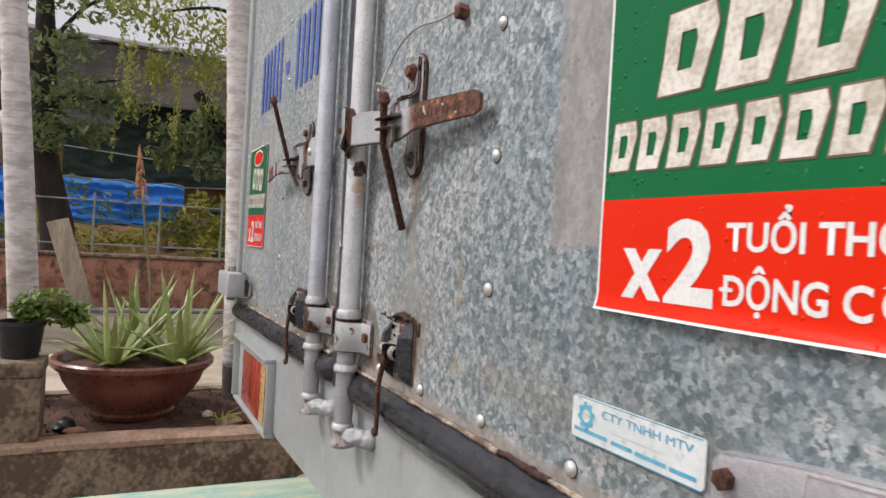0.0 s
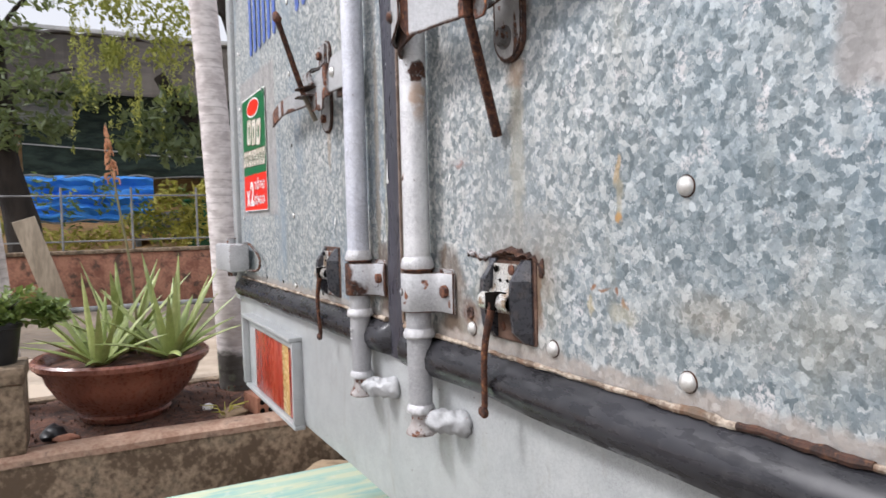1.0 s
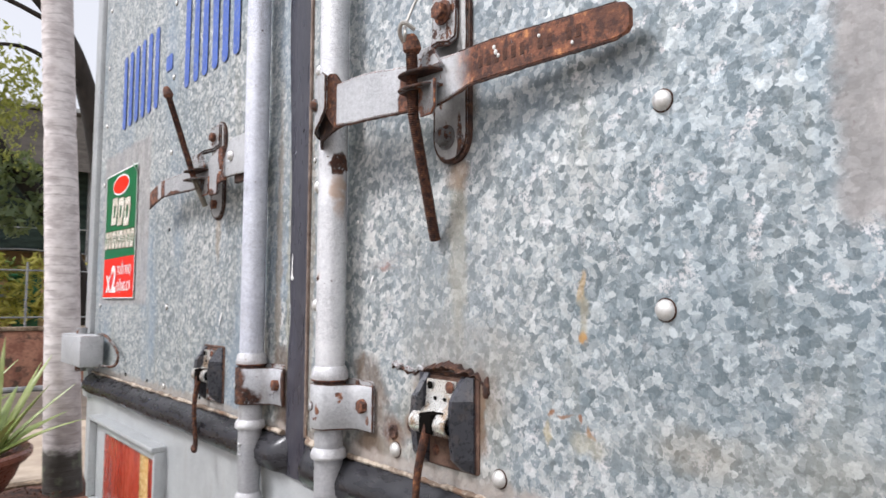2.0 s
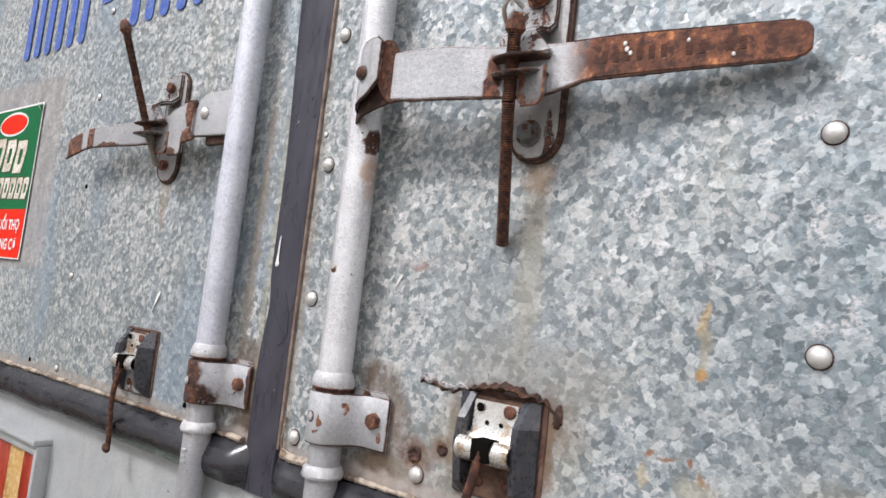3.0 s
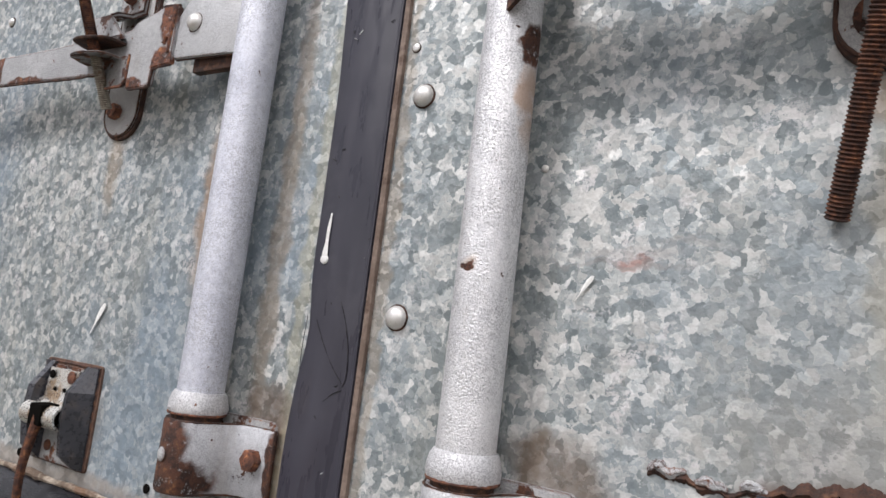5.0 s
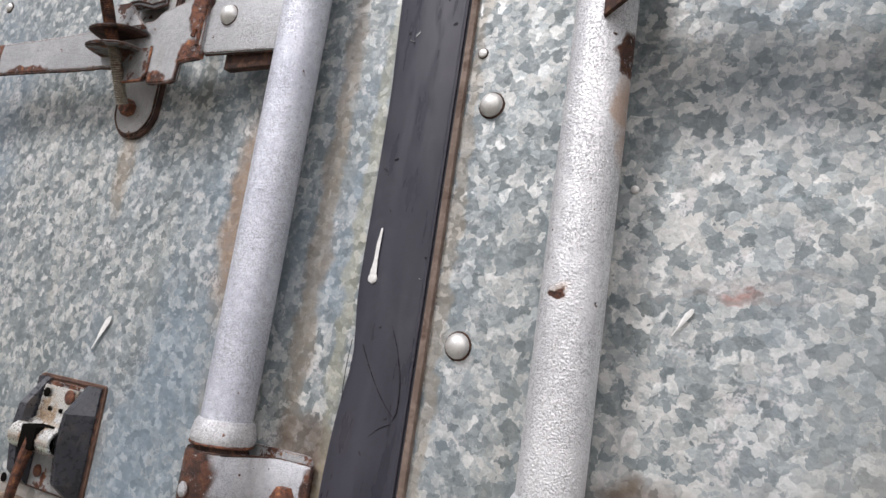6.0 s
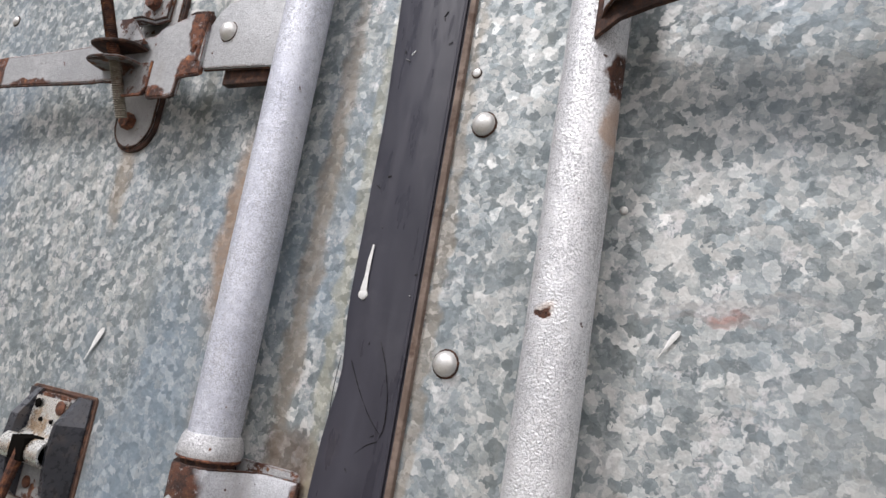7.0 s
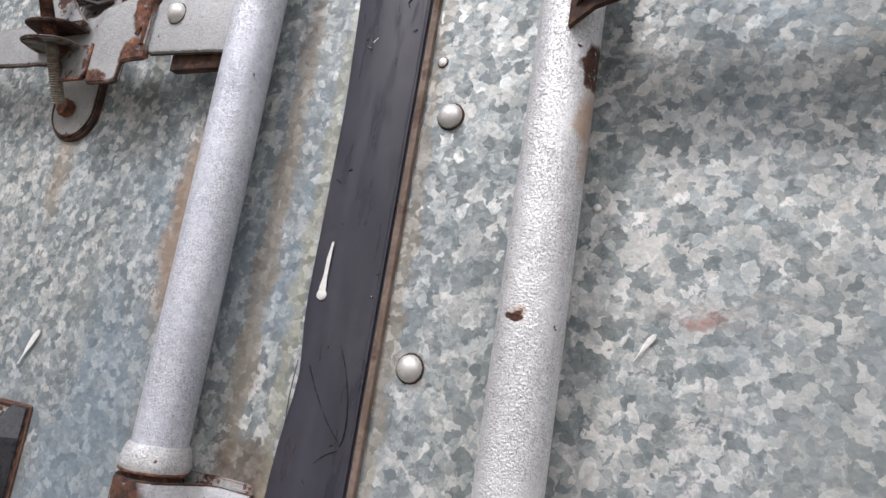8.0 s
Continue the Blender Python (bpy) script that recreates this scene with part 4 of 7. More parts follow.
def rust_line(pts, r, parent, material=None, label="", flat=1.0):
    """A ragged rusted rim along a bent edge; flat squeezes it towards the door."""
    pts = [Vector(p) for p in pts]
    fine = []
    for a, b in zip(pts, pts[1:]):
        n = max(1, int((b - a).length / 0.0022))
        fine += [a.lerp(b, i / n) for i in range(n)]
    fine.append(pts[-1])
    bm = bmesh.new()
    tube(bm, fine, [0.75 * r * (0.62 + 0.7 * abs(noise.noise(p * 190)) + 0.4 * abs(noise.noise(p * 520))) for p in fine], 6)
    return part("rusted_rim", bm, material or RIM, parent, label)


def bottom_seal(x0, x1, parent, end):
    """The rubber bulb along a door's foot."""
    bm = bmesh.new()
    n = int((x1 - x0) / 0.006)
    rings = []
    for i in range(n + 1):
        x = x0 + (x1 - x0) * i / n
        s = 0.0016 * noise.noise(Vector((x * 7, 0, 4)))
        b = 0.0008 * noise.noise(Vector((x * 16, 3, 1)))
        prof = [(0.012, 1.0535), (-0.0035, 1.0545), (-0.010 + b, 1.050), (-0.0165 + b, 1.043), (-0.0205 + b, 1.034), (-0.0195 + b, 1.024), (-0.0135 + b, 1.0155 + s), (-0.0055, 1.0125 + s), (0.012, 1.0125)]
        k = 0.25 + 0.75 * math.sin(min(1, abs(x - end) / 0.022) * math.pi / 2)
        rings.append([Vector((x, y * k if y < 0 else y, z + s)) for y, z in prof])
    loft(bm, rings)
    return part("bottom_seal", bm, RUBBER_FOOT, parent, "scuffed black rubber bulb seal")


door_r = thing("cargo_door", (0.47, 0, FOOT), "galvanised steel cargo door with spangled zinc sheet and domed rivets", "truck door", "pair of cargo doors")
door_sheet(0.0128, DOOR_R, door_r, ZINC)
bottom_seal(0.014, DOOR_R, door_r, 0.014)
lip_of("sealant", 0.02, 0.495, 1.0570, 0.0034, SEALANT, door_r, "cracked tan sealant bead", -0.0035, 0.0015)
lip_of("rusted_edge", 0.495, 0.575, 1.0575, 0.0042, RIM, door_r, "flaking rust-brown sheet edge", -0.0035, 0.002)
lip_of("sealant", 0.575, 0.93, 1.0570, 0.0034, SEALANT, door_r, "cracked tan sealant bead", -0.0035, 0.0015)
bm = bmesh.new()
slab(bm, 0.0100, 0.0138, -0.0030, 0.002, 1.06, HEAD, 0.0006)
for v in bm.verts:
    v.co.x += 0.0006 * noise.noise(v.co * 30)
part("sheet_edge", bm, EDGE_BROWN, door_r, "rust-brown folded sheet edge")
for k in range(12):
    for x in (0.030, 0.454, 0.905):
        z = 1.0745 + 0.1272 * k
        piece("rivet", RIVET, pose(x + random.uniform(-0.0008, 0.0008), sheet_y(x, z, 0.0128, DOOR_R) - 0.0002, z + random.uniform(-0.001, 0.001), 0, random.uniform(0, 360), 0), door_r)
for x in (0.178, 0.311, 0.600, 0.735):
    piece("rivet", RIVET, pose(x, sheet_y(x, 1.0745, 0.0128, DOOR_R) - 0.0002, 1.0745, 0, 40, 0), door_r)
for x, z, me in ((0.0205, 1.3595, RIVET_FLAT), (0.1100, 1.2835, RIVET_TINY)):
    piece("rivet", me, pose(x, sheet_y(x, z, 0.0128, DOOR_R) - 0.0002, z), door_r)
for x, z, r in ((0.174, 1.089, 0.0064), (0.2005, 1.0985, 0.0048)):
    bm = bmesh.new()
    lathe(bm, [(r * 1.1, 0.0), (r * 0.95, 0.0012), (r * 0.7, 0.0016), (r * 0.45, 0.0006), (r * 0.12, -0.0002)], seg=22, wobble=0.16)
    bmesh.ops.rotate(bm, verts=bm.verts, cent=(0, 0, 0), matrix=Matrix.Rotation(radians(90), 3, "X"))
    bmesh.ops.translate(bm, verts=bm.verts, vec=(x, sheet_y(x, z, 0.0128, DOOR_R), z))
    part("rust_pit", bm, RIM, door_r, "crusted dark rust pit", smooth=0)

# torn upper skin above the stay hook
bm = bmesh.new()
n = 200
rings, torn = [], []
for i in range(n + 1):
    u = i / n
    x = 0.172 + 0.128 * u
    low = 1.1485 - 0.004 * math.sin(min(1, u / 0.45) * math.pi) * (1 if u < 0.45 else 0) + 0.0042 * max(0, math.sin((u - 0.38) / 0.5 * math.pi) if 0.38 < u < 0.88 else 0) + 0.0034 * noise.noise(Vector((x * 120, 2, 0))) + 0.0018 * noise.noise(Vector((x * 260, 5, 0))) + 0.0010 * noise.noise(Vector((x * 900, 7, 0))) - (0.012 * max(0, u - 0.88) / 0.12 if u > 0.88 else 0)
    t = 0.0013 + 0.0034 * abs(noise.noise(Vector((x * 110, 0, 3)))) + 0.0010 * abs(noise.noise(Vector((x * 500, 0, 3))))
    p = 0.0012 + 0.0080 * math.sin(math.pi * max(0.0, min(1.0, (u - 0.36) / 0.56))) ** 0.6
    torn.append(Vector((x, -p, low + t * 0.8)))
    rings.append([Vector((x, 0.0005, low - t)), Vector((x, -p * 0.9, low - t * 0.55)), Vector((x, -p - 0.0008, low)), Vector((x, -p * 0.9, low + t * 0.5)), Vector((x, 0.0005, low + t + p * 0.15))])
loft(bm, rings)
part("torn_edge", bm, RIM, door_r, "jagged rust-brown torn sheet edge")
for a, b in ((0, 26), (31, 52), (58, 74)):
    bm = bmesh.new()
    tube(bm, [p + Vector((0, 0, 0.0008)) for p in torn[a:b]], [0.0009 + 0.0022 * math.sin(math.pi * i / (b - a - 1)) * (0.5 + abs(noise.noise(p * 300))) for i, p in enumerate(torn[a:b])], 6)
    part("curled_zinc", bm, LUG, door_r, "curled pale zinc flake")
for pts in ([(0.0175, -0.002, 1.090), (0.0178, -0.004, 1.070), (0.0200, -0.0045, 1.0625), (0.030, -0.004, 1.0600), (0.052, -0.004, 1.0580)],):
    rust_line(pts, 0.0019, door_r, SEALANT, "pale sealant smear")
bm = bmesh.new()
bmesh.ops.create_icosphere(bm, subdivisions=3, radius=1.0)
for v in bm.verts:
    v.co = Vector((0.2965 + v.co.x * 0.0030, -0.0005 + v.co.y * 0.0022, 1.1400 + v.co.z * 0.0085)) + Vector((0.002, 0.001, 0.002)) * noise.noise(v.co * 3)
part("sealant_lump", bm, RIM, door_r)

door_l = thing("cargo_door", (-0.47, 0, FOOT), "dull galvanised cargo door with small rivets and rubber centre seal", "truck door", "pair of cargo doors")
door_sheet(DOOR_L, 0.0105, door_l, ZINC_DULL)
bottom_seal(DOOR_L, -0.030, door_l, -0.030)
lip_of("sealant", -0.93, -0.045, 1.0570, 0.0034, SEALANT, door_l, "cracked tan sealant bead", -0.0035, 0.0018)
# centre seal: a flat rubber strip, slightly domed and wavy
bm = bmesh.new()
rings = []
for i in range(121):
    z = 1.012 + (HEAD - 1.012) * i / 120
    g = 0.0008 * noise.noise(Vector((0, 0, z * 7))) - 0.004 * math.exp(-((z - 1.190) / 0.022) ** 2) + 0.003 * max(0, min(1, (1.17 - z) / 0.05))
    a, b = -0.0370 - g - 0.011 * max(0, min(1, (z - 1.34) / 0.18)), 0.0090 + 0.0006 * noise.noise(Vector((4, 0, z * 9)))
    rings.append([Vector((a, 0.001, z)), Vector((a + 0.0008, -0.0028, z)), Vector((a + 0.004, -0.0040, z)), Vector(((a + b) / 2, -0.0048, z)), Vector((b - 0.004, -0.0040, z)), Vector((b - 0.0008, -0.0028, z)), Vector((b, 0.001, z))])
loft(bm, rings)
strip_l = part("centre_seal", bm, RUBBER, door_l, "flat black rubber strip with scratches")
bm = bmesh.new()
tube(bm, [(0.0060 + 0.0004 * noise.noise(Vector((1, 0, z * 12))), -0.0036, z) for z in (1.03 + 0.02 * i for i in range(76))], 0.0013, 8)
part("seal_lip", bm, RUBBER, strip_l)
rng = random.Random(3)
for i in range(16):
    a, z = rng.uniform(-0.030, 0.004), rng.uniform(1.09, 1.42)
    bm = bmesh.new()
    tube(bm, [(a, -0.0046, z), (a + rng.uniform(-0.003, 0.003), -0.0047, z + rng.uniform(-0.002, 0.003))], rng.uniform(0.0002, 0.0005), 5)
    part("nick", bm, LABEL if i in (4, 11) else RUBBER_FOOT, strip_l)
bm = bmesh.new()
loft(bm, [[Vector((x - w, -0.0052, z)), Vector((x, -0.0054, z)), Vector((x + w, -0.0052, z))] for x, z, w in ((-0.0265, 1.2315, 0.0019), (-0.0265, 1.2355, 0.0021), (-0.0262, 1.242, 0.0012), (-0.0261, 1.251, 0.0012), (-0.0253, 1.260, 0.0006))], cap=False, closed=False)
part("paint_smear", bm, CHALK, door_l, "white paint smear")
bm = bmesh.new()
bmesh.ops.create_icosphere(bm, subdivisions=2, radius=1.0)
for v in bm.verts:
    v.co = Vector((-0.0266 + v.co.x * 0.0031 * (1 + 0.3 * noise.noise(v.co * 2)), -0.0047 + v.co.y * 0.0009, 1.2320 + v.co.z * 0.0030 * (1 + 0.3 * noise.noise(v.co * 3))))
part("paint_blob", bm, CHALK, door_l, "white paint blob")
# cuts in the rubber: an arc and two short strokes
for pts in ([(-0.0095, 1.208), (-0.004, 1.196), (0.0005, 1.180), (0.0015, 1.166), (-0.0005, 1.160)], [(-0.026, 1.196), (-0.019, 1.184), (-0.009, 1.170), (-0.001, 1.162)], [(-0.001, 1.158), (-0.007, 1.155), (-0.013, 1.150)], [(-0.0335, 1.198), (-0.0345, 1.180), (-0.034, 1.166)]):
    bm = bmesh.new()
    tube(bm, along([(x, -0.0046 if -0.03 < x < 0.004 else -0.0042, z) for x, z in pts], 18), 0.00024, 5)
    part("cut", bm, RUBBER_FOOT, strip_l)
for k, me in ((0, RIVET_SMALL), (1, RIVET_SMALL), (3, RIVET_SMALL), (4, RIVET_SMALL), (5, RIVET_SMALL), (6, RIVET_SMALL), (7, RIVET_SMALL)):
    for x in (-0.472, -0.90):
        piece("rivet", me, pose(x, sheet_y(x, 1.069 + 0.1272 * k, DOOR_L, 0.0105) - 0.0002, 1.069 + 0.1272 * k, 0, 30 * k, 0), door_l)
for x, z in ((-0.470, 1.322), (-0.315, 1.068), (-0.157, 1.072), (-0.56, 1.07), (-0.69, 1.07)):
    piece("hole", HOLE, pose(x, sheet_y(x, z, DOOR_L, 0.0105) - 0.0003, z, 0, 0, 0), door_l)
for x, z, dx, dz, w in ((-0.2440, 1.1795, 0.0065, 0.0125, 0.0029), (0.1365, 1.2245, 0.004, 0.0065, 0.0016)):
    bm = bmesh.new()
    loft(bm, [[Vector((x + dx * t - w * s, -0.0016, z + dz * t)), Vector((x + dx * t, -0.0019, z + dz * t)), Vector((x + dx * t + w * s, -0.0016, z + dz * t))] for t, s in ((-1, 0.15), (-0.4, 0.3), (0.1, 0.8), (0.6, 1.0), (0.9, 0.5))], cap=False, closed=False)
    part("scrape", bm, CHALK, door_l if x < 0 else door_r, "bright scrape in the zinc")


shift(door_l, 0, 0.004)


# ---- locking bars ----
CLAMP_RIVET = dome("clamp_rivet", 0.0042, 0.0010, LUG)


def locking_bar(x, foot, r, clamp_mat, worn, skin):
    y = -0.0195
    bar = thing("locking_bar", (x, y, foot), "silver painted pipe locking bar, " + worn, "locking bar", "locking bars on the cargo doors")
    bm = bmesh.new()
    zs = [1.136 + (2.5 - 1.136) * i / 60 for i in range(61)]
    tube(bm, [(x + 0.0006 * noise.noise(Vector((x, 0, z * 2))), y, z) for z in zs], r, 24)
    part("pipe", bm, skin, bar)
    bm = bmesh.new()
    tube(bm, [(x, y, z) for z in (foot + 0.022, 1.01, 1.06, 1.138)], [0.0125, 0.0135, 0.0138, 0.0138], 20)
    part("lower_pipe", bm, LOWER, bar)
    for z, rr, hh in ((1.1370, r + 0.0036, 0.0072), (1.061, 0.0176, 0.0055), (foot + 0.025, 0.0160, 0.005)):
        bm = bmesh.new()
        prof = [(0.0125, -hh), (rr * 0.95, -hh * 0.95), (rr, -hh * 0.55), (rr * 0.98, -hh * 0.1), (rr * 0.93, hh * 0.45), (rr * 0.86, hh * 0.8), (0.0130, hh * 0.95)]
        lathe(bm, prof, (x, y, z), 30, wobble=0.026)
        part("weld_collar", bm, WELD, bar, "thick silver weld bead")
    bm = bmesh.new()
    lathe(bm, [(0.0130, -0.0050), (0.0150, -0.0046), (0.0150, 0.0012), (0.0140, 0.0016)], (x, y, 1.1295), 24, wobble=0.02)
    part("rusted_gap", bm, RIM, bar, "dark rusted ring under the collar")
    rust_line([(x + (r + 0.0026) * math.cos(t), y + (r + 0.0026) * math.sin(t), 1.1300) for t in (math.pi * i / 12 for i in range(25))], 0.0013, bar, BOLT_RUST)
    bm = bmesh.new()
    lathe(bm, [(0.0112, 0.022), (0.0105, 0.014), (0.0125, 0.006), (0.0165, 0.0), (0.0165, -0.003), (0.012, -0.005)], (x, y, foot), 20, wobble=0.02)
    part("cam_foot", bm, CAM_FOOT, bar, "rusted cam foot")
    # clamp: a strap bent round the pipe with an ear on its right
    path = [(x - 0.020, -0.001), (x - 0.0205, y)] + [(x + 0.0185 * math.cos(t), y - 0.0185 * math.sin(t)) for t in (math.pi * (1 - i / 12) for i in range(1, 10))] + [(x + 0.020, -0.0155), (x + 0.0245, -0.0085), (x + 0.030, -0.0055), (x + 0.052, -0.0050)]
    bm = bmesh.new()
    z0, z1 = 1.0845, 1.1265
    inner = []
    for i, (px, py) in enumerate(path):
        q0, q1 = path[max(i - 1, 0)], path[min(i + 1, len(path) - 1)]
        d = Vector((q1[0] - q0[0], q1[1] - q0[1]))
        d.normalize()
        inner.append((px - d.y * 0.0035, py + d.x * 0.0035))
    e = 0.0015
    rings = []
    for (px, py), (ix, iy) in zip(path, inner):
        rings.append([Vector((px, py, z0 + e)), Vector((px, py, z1 - e)), Vector(((px * 0.7 + ix * 0.3), (py * 0.7 + iy * 0.3), z1)), Vector((ix, iy, z1)), Vector((ix, iy, z0)), Vector(((px * 0.7 + ix * 0.3), (py * 0.7 + iy * 0.3), z0))])
    loft(bm, rings)
    clamp = part("clamp", bm, clamp_mat, bar)
    bm = bmesh.new()
    prism(bm, rounded(x - 0.0300, x + 0.0500, z0 + 0.001, z1 + 0.0045, 0.005), 0.0006, -0.0030, 0.0008)
    part("clamp_plate", bm, KEEPER, bar, "worn backing plate behind the clamp")
    rust_line([(px, py + 0.0015, z1 - 0.0002) for px, py in path], 0.0010, clamp)
    rust_line([(px, py + 0.0015, z0 + 0.0002) for px, py in path], 0.0012, clamp)
    rust_line([(x + 0.0518, -0.0040, z0), (x + 0.0520, -0.0040, z1)], 0.0013, clamp)
    bm = bmesh.new()
    hexbolt(bm, x + 0.0385, 1.1075, -0.005, 0.0068, 0.0060)
    part("bolt", bm, BOLT_RUST, clamp, "rusted hexagon bolt")
    piece("rivet", CLAMP_RIVET, pose(x - 0.0035, -0.0374, 1.106, 0, 0, -11), clamp)
    rust_line([(x - 0.0035 + 0.0044 * math.cos(t), -0.0377 - 0.0008 * math.cos(t), 1.106 + 0.0044 * math.sin(t)) for t in (math.pi * i / 9 for i in range(19))], 0.0005, clamp)
    return bar


bar_r = locking_bar(0.0928, 0.953, 0.0144, CLAMP_A, "clamp lightly rusted", SILVER)
bar_l = locking_bar(-0.0850, 0.953, 0.0143, CLAMP_B, "clamp flaking with heavy rust", SILVER_COOL)
# a stamped mark on the left bar's lower pipe
for z, w in ((1.0385, 0.0034), (1.0325, 0.0022), (1.0265, 0.0034)):
    bm = bmesh.new()
    slab(bm, -0.0835 - w, -0.0835 + w, -0.0340, -0.0320, z - 0.0011, z + 0.0011, 0.0004)
    part("stamped_bar", bm, WELD, bar_l)

# the right bar's fork and handle
bm = bmesh.new()
def cheek(bm, stations, th):
    """A plate of stations (x, y, z low, z high), th thick towards the door."""
    loft(bm, [[Vector((px, py, a)), Vector((px, py, b)), Vector((px, py + th, b)), Vector((px, py + th, a))] for px, py, a, b in stations])


FORK = [(0.0995, -0.0365, 1.3615, 1.3940), (0.1040, -0.0445, 1.3632, 1.4060), (0.1095, -0.0500, 1.3650, 1.4125), (0.1160, -0.0530, 1.3676, 1.4160), (0.1235, -0.0545, 1.3700, 1.4175), (0.1310, -0.0550, 1.3765, 1.4175), (0.1355, -0.0545, 1.3830, 1.4150)]
cheek(bm, FORK, 0.0028)
lug = part("handle_fork", bm, LUG, bar_r, "silver painted folded fork")
rust_line([(px, py + 0.0008, a - 0.0002) for px, py, a, b in FORK] + [(0.1358, -0.0537, 1.4140), (0.1310, -0.0542, 1.4178)], 0.0015, lug)
piece("rivet", dome("fork_rivet", 0.0062, 0.0046, KEEPER_DARK), pose(0.1175, -0.0535, 1.3895, 0, 0, -14), lug)
bm = bmesh.new()
cheek(bm, [(0.1345, -0.0525, 1.3790, 1.4130), (0.1370, -0.0500, 1.3720, 1.4160), (0.1405, -0.0480, 1.3670, 1.4160), (0.1440, -0.0468, 1.3640, 1.4120), (0.1475, -0.0462, 1.3640, 1.4070), (0.1540, -0.0450, 1.3660, 1.4040)], 0.003)
part("inner_cheek", bm, RUST, lug, "bare rusted inner cheek")
bm = bmesh.new()
cheek(bm, [(0.0970, -0.0360, 1.3535, 1.3940), (0.1100, -0.0440, 1.3570, 1.4040), (0.1250, -0.0450, 1.3610, 1.4060), (0.1400, -0.0440, 1.3650, 1.4040)], 0.003)
part("rear_cheek", bm, RIM, lug, "dark rusted rear cheek")
bm = bmesh.new()
strip(bm, [(0.146, 1.3655, 1.4045, -0.0478), (0.152, 1.365, 1.4045, -0.0480), (0.170, 1.3635, 1.4055, -0.0460), (0.195, 1.3625, 1.4045, -0.0440), (0.215, 1.362, 1.402, -0.0410), (0.235, 1.361, 1.400, -0.0375), (0.255, 1.3595, 1.3985, -0.0350), (0.272, 1.3595, 1.3975, -0.0330), (0.285, 1.3620, 1.3970, -0.0315), (0.297, 1.3655, 1.3970, -0.0300), (0.308, 1.3685, 1.3975, -0.0290), (0.330, 1.3692, 1.3975, -0.0270), (0.360, 1.3695, 1.3965, -0.0240), (0.390, 1.3695, 1.3955, -0.0210), (0.420, 1.3695, 1.3945, -0.0180), (0.433, 1.3698, 1.3937, -0.0168), (0.4395, 1.3715, 1.3920, -0.0162), (0.4425, 1.3750, 1.3885, -0.0160)], 0.0042)
handle_r = part("handle", bm, STRAP, bar_r, "flat bar handle, silver shank and rusted grip")
rust_line([(0.150, -0.0465, 1.3650), (0.170, -0.0447, 1.3635), (0.195, -0.0427, 1.3625), (0.235, -0.0362, 1.3610), (0.272, -0.0317, 1.3595), (0.285, -0.0302, 1.3620), (0.308, -0.0277, 1.3685), (0.360, -0.0227, 1.3695), (0.433, -0.0155, 1.3698), (0.4415, -0.0148, 1.3750)], 0.0016, handle_r)
rust_line([(0.297, -0.029, 1.3970), (0.330, -0.0258, 1.3975), (0.360, -0.0228, 1.3965), (0.433, -0.0156, 1.3937)], 0.0012, handle_r)
# raised marks on the grip, unreadable
bm = bmesh.new()
slab(bm, -0.0021, 0.0021, -0.0003, 0.002, -0.0045, 0.0045, 0.0003, 1)
RAISED = finish(bm, "raised_mark", RUST)
for i in range(12):
    if i not in (6, 9):
        a = 0.320 + i * 0.0078
        piece("raised_mark", RAISED, pose(a, -0.0282 + (a - 0.318) * 0.1, 1.383, 0, 0, 5.7), handle_r)
DROP = dome("paint_drop", 0.0021, 0.0006, CHALK)
for a, z, k in ((0.3335, 1.3905, 0.6), (0.3350, 1.3865, 0.7), (0.3375, 1.3835, 0.6), (0.3740, 1.3880, 0.5), (0.4010, 1.3760, 0.5)):
    piece("paint_drop", DROP, pose(a, -0.0282 + (a - 0.318) * 0.1, z) @ Matrix.Diagonal((k, 1, k * 1.3, 1)), handle_r, "white paint drop")

# the left bar's lug and handle
bm = bmesh.new()
prism(bm, [(-0.092, 1.361), (-0.157, 1.3635), (-0.161, 1.369), (-0.1625, 1.390), (-0.152, 1.404), (-0.145, 1.4095), (-0.136, 1.411), (-0.092, 1.411)], -0.0245, -0.0290, 0.0012)
lug_l = part("handle_lug", bm, LUG, bar_l, "silver painted flat lug")
rust_line([(-0.100, -0.0262, 1.3612), (-0.157, -0.0262, 1.3635), (-0.1612, -0.0268, 1.369), (-0.1626, -0.0268, 1.390), (-0.1520, -0.0262, 1.4042)], 0.0014, lug_l)
piece("rivet", RIVET, pose(-0.140, -0.0287, 1.388), lug_l)
bm = bmesh.new()
slab(bm, -0.142, -0.100, -0.0235, -0.017, 1.3535, 1.366, 0.001)
part("backing_plate", bm, RIM, lug_l, "rusted backing plate")
bm = bmesh.new()
shank = [(-0.1580, 1.3590, 1.4030, -0.0312), (-0.1680, 1.3575, 1.4030, -0.0330), (-0.1735, 1.3560, 1.4020, -0.0340), (-0.1745, 1.3440, 1.4015, -0.0340), (-0.1780, 1.3430, 1.4000, -0.0340), (-0.1960, 1.3430, 1.3960, -0.0340), (-0.2010, 1.3450, 1.3950, -0.0330), (-0.2060, 1.3500, 1.3940, -0.0310), (-0.2120, 1.3570, 1.3925, -0.0298), (-0.2400, 1.3595, 1.3910, -0.0300), (-0.2520, 1.3600, 1.3905, -0.0320), (-0.270, 1.3600, 1.3905, -0.0320), (-0.300, 1.3615, 1.3900, -0.0320), (-0.340, 1.3630, 1.3900, -0.0325), (-0.375, 1.3640, 1.3905, -0.0330), (-0.395, 1.3620, 1.3890, -0.0335), (-0.420, 1.3570, 1.3835, -0.0340), (-0.442, 1.3515, 1.3770, -0.0350)]
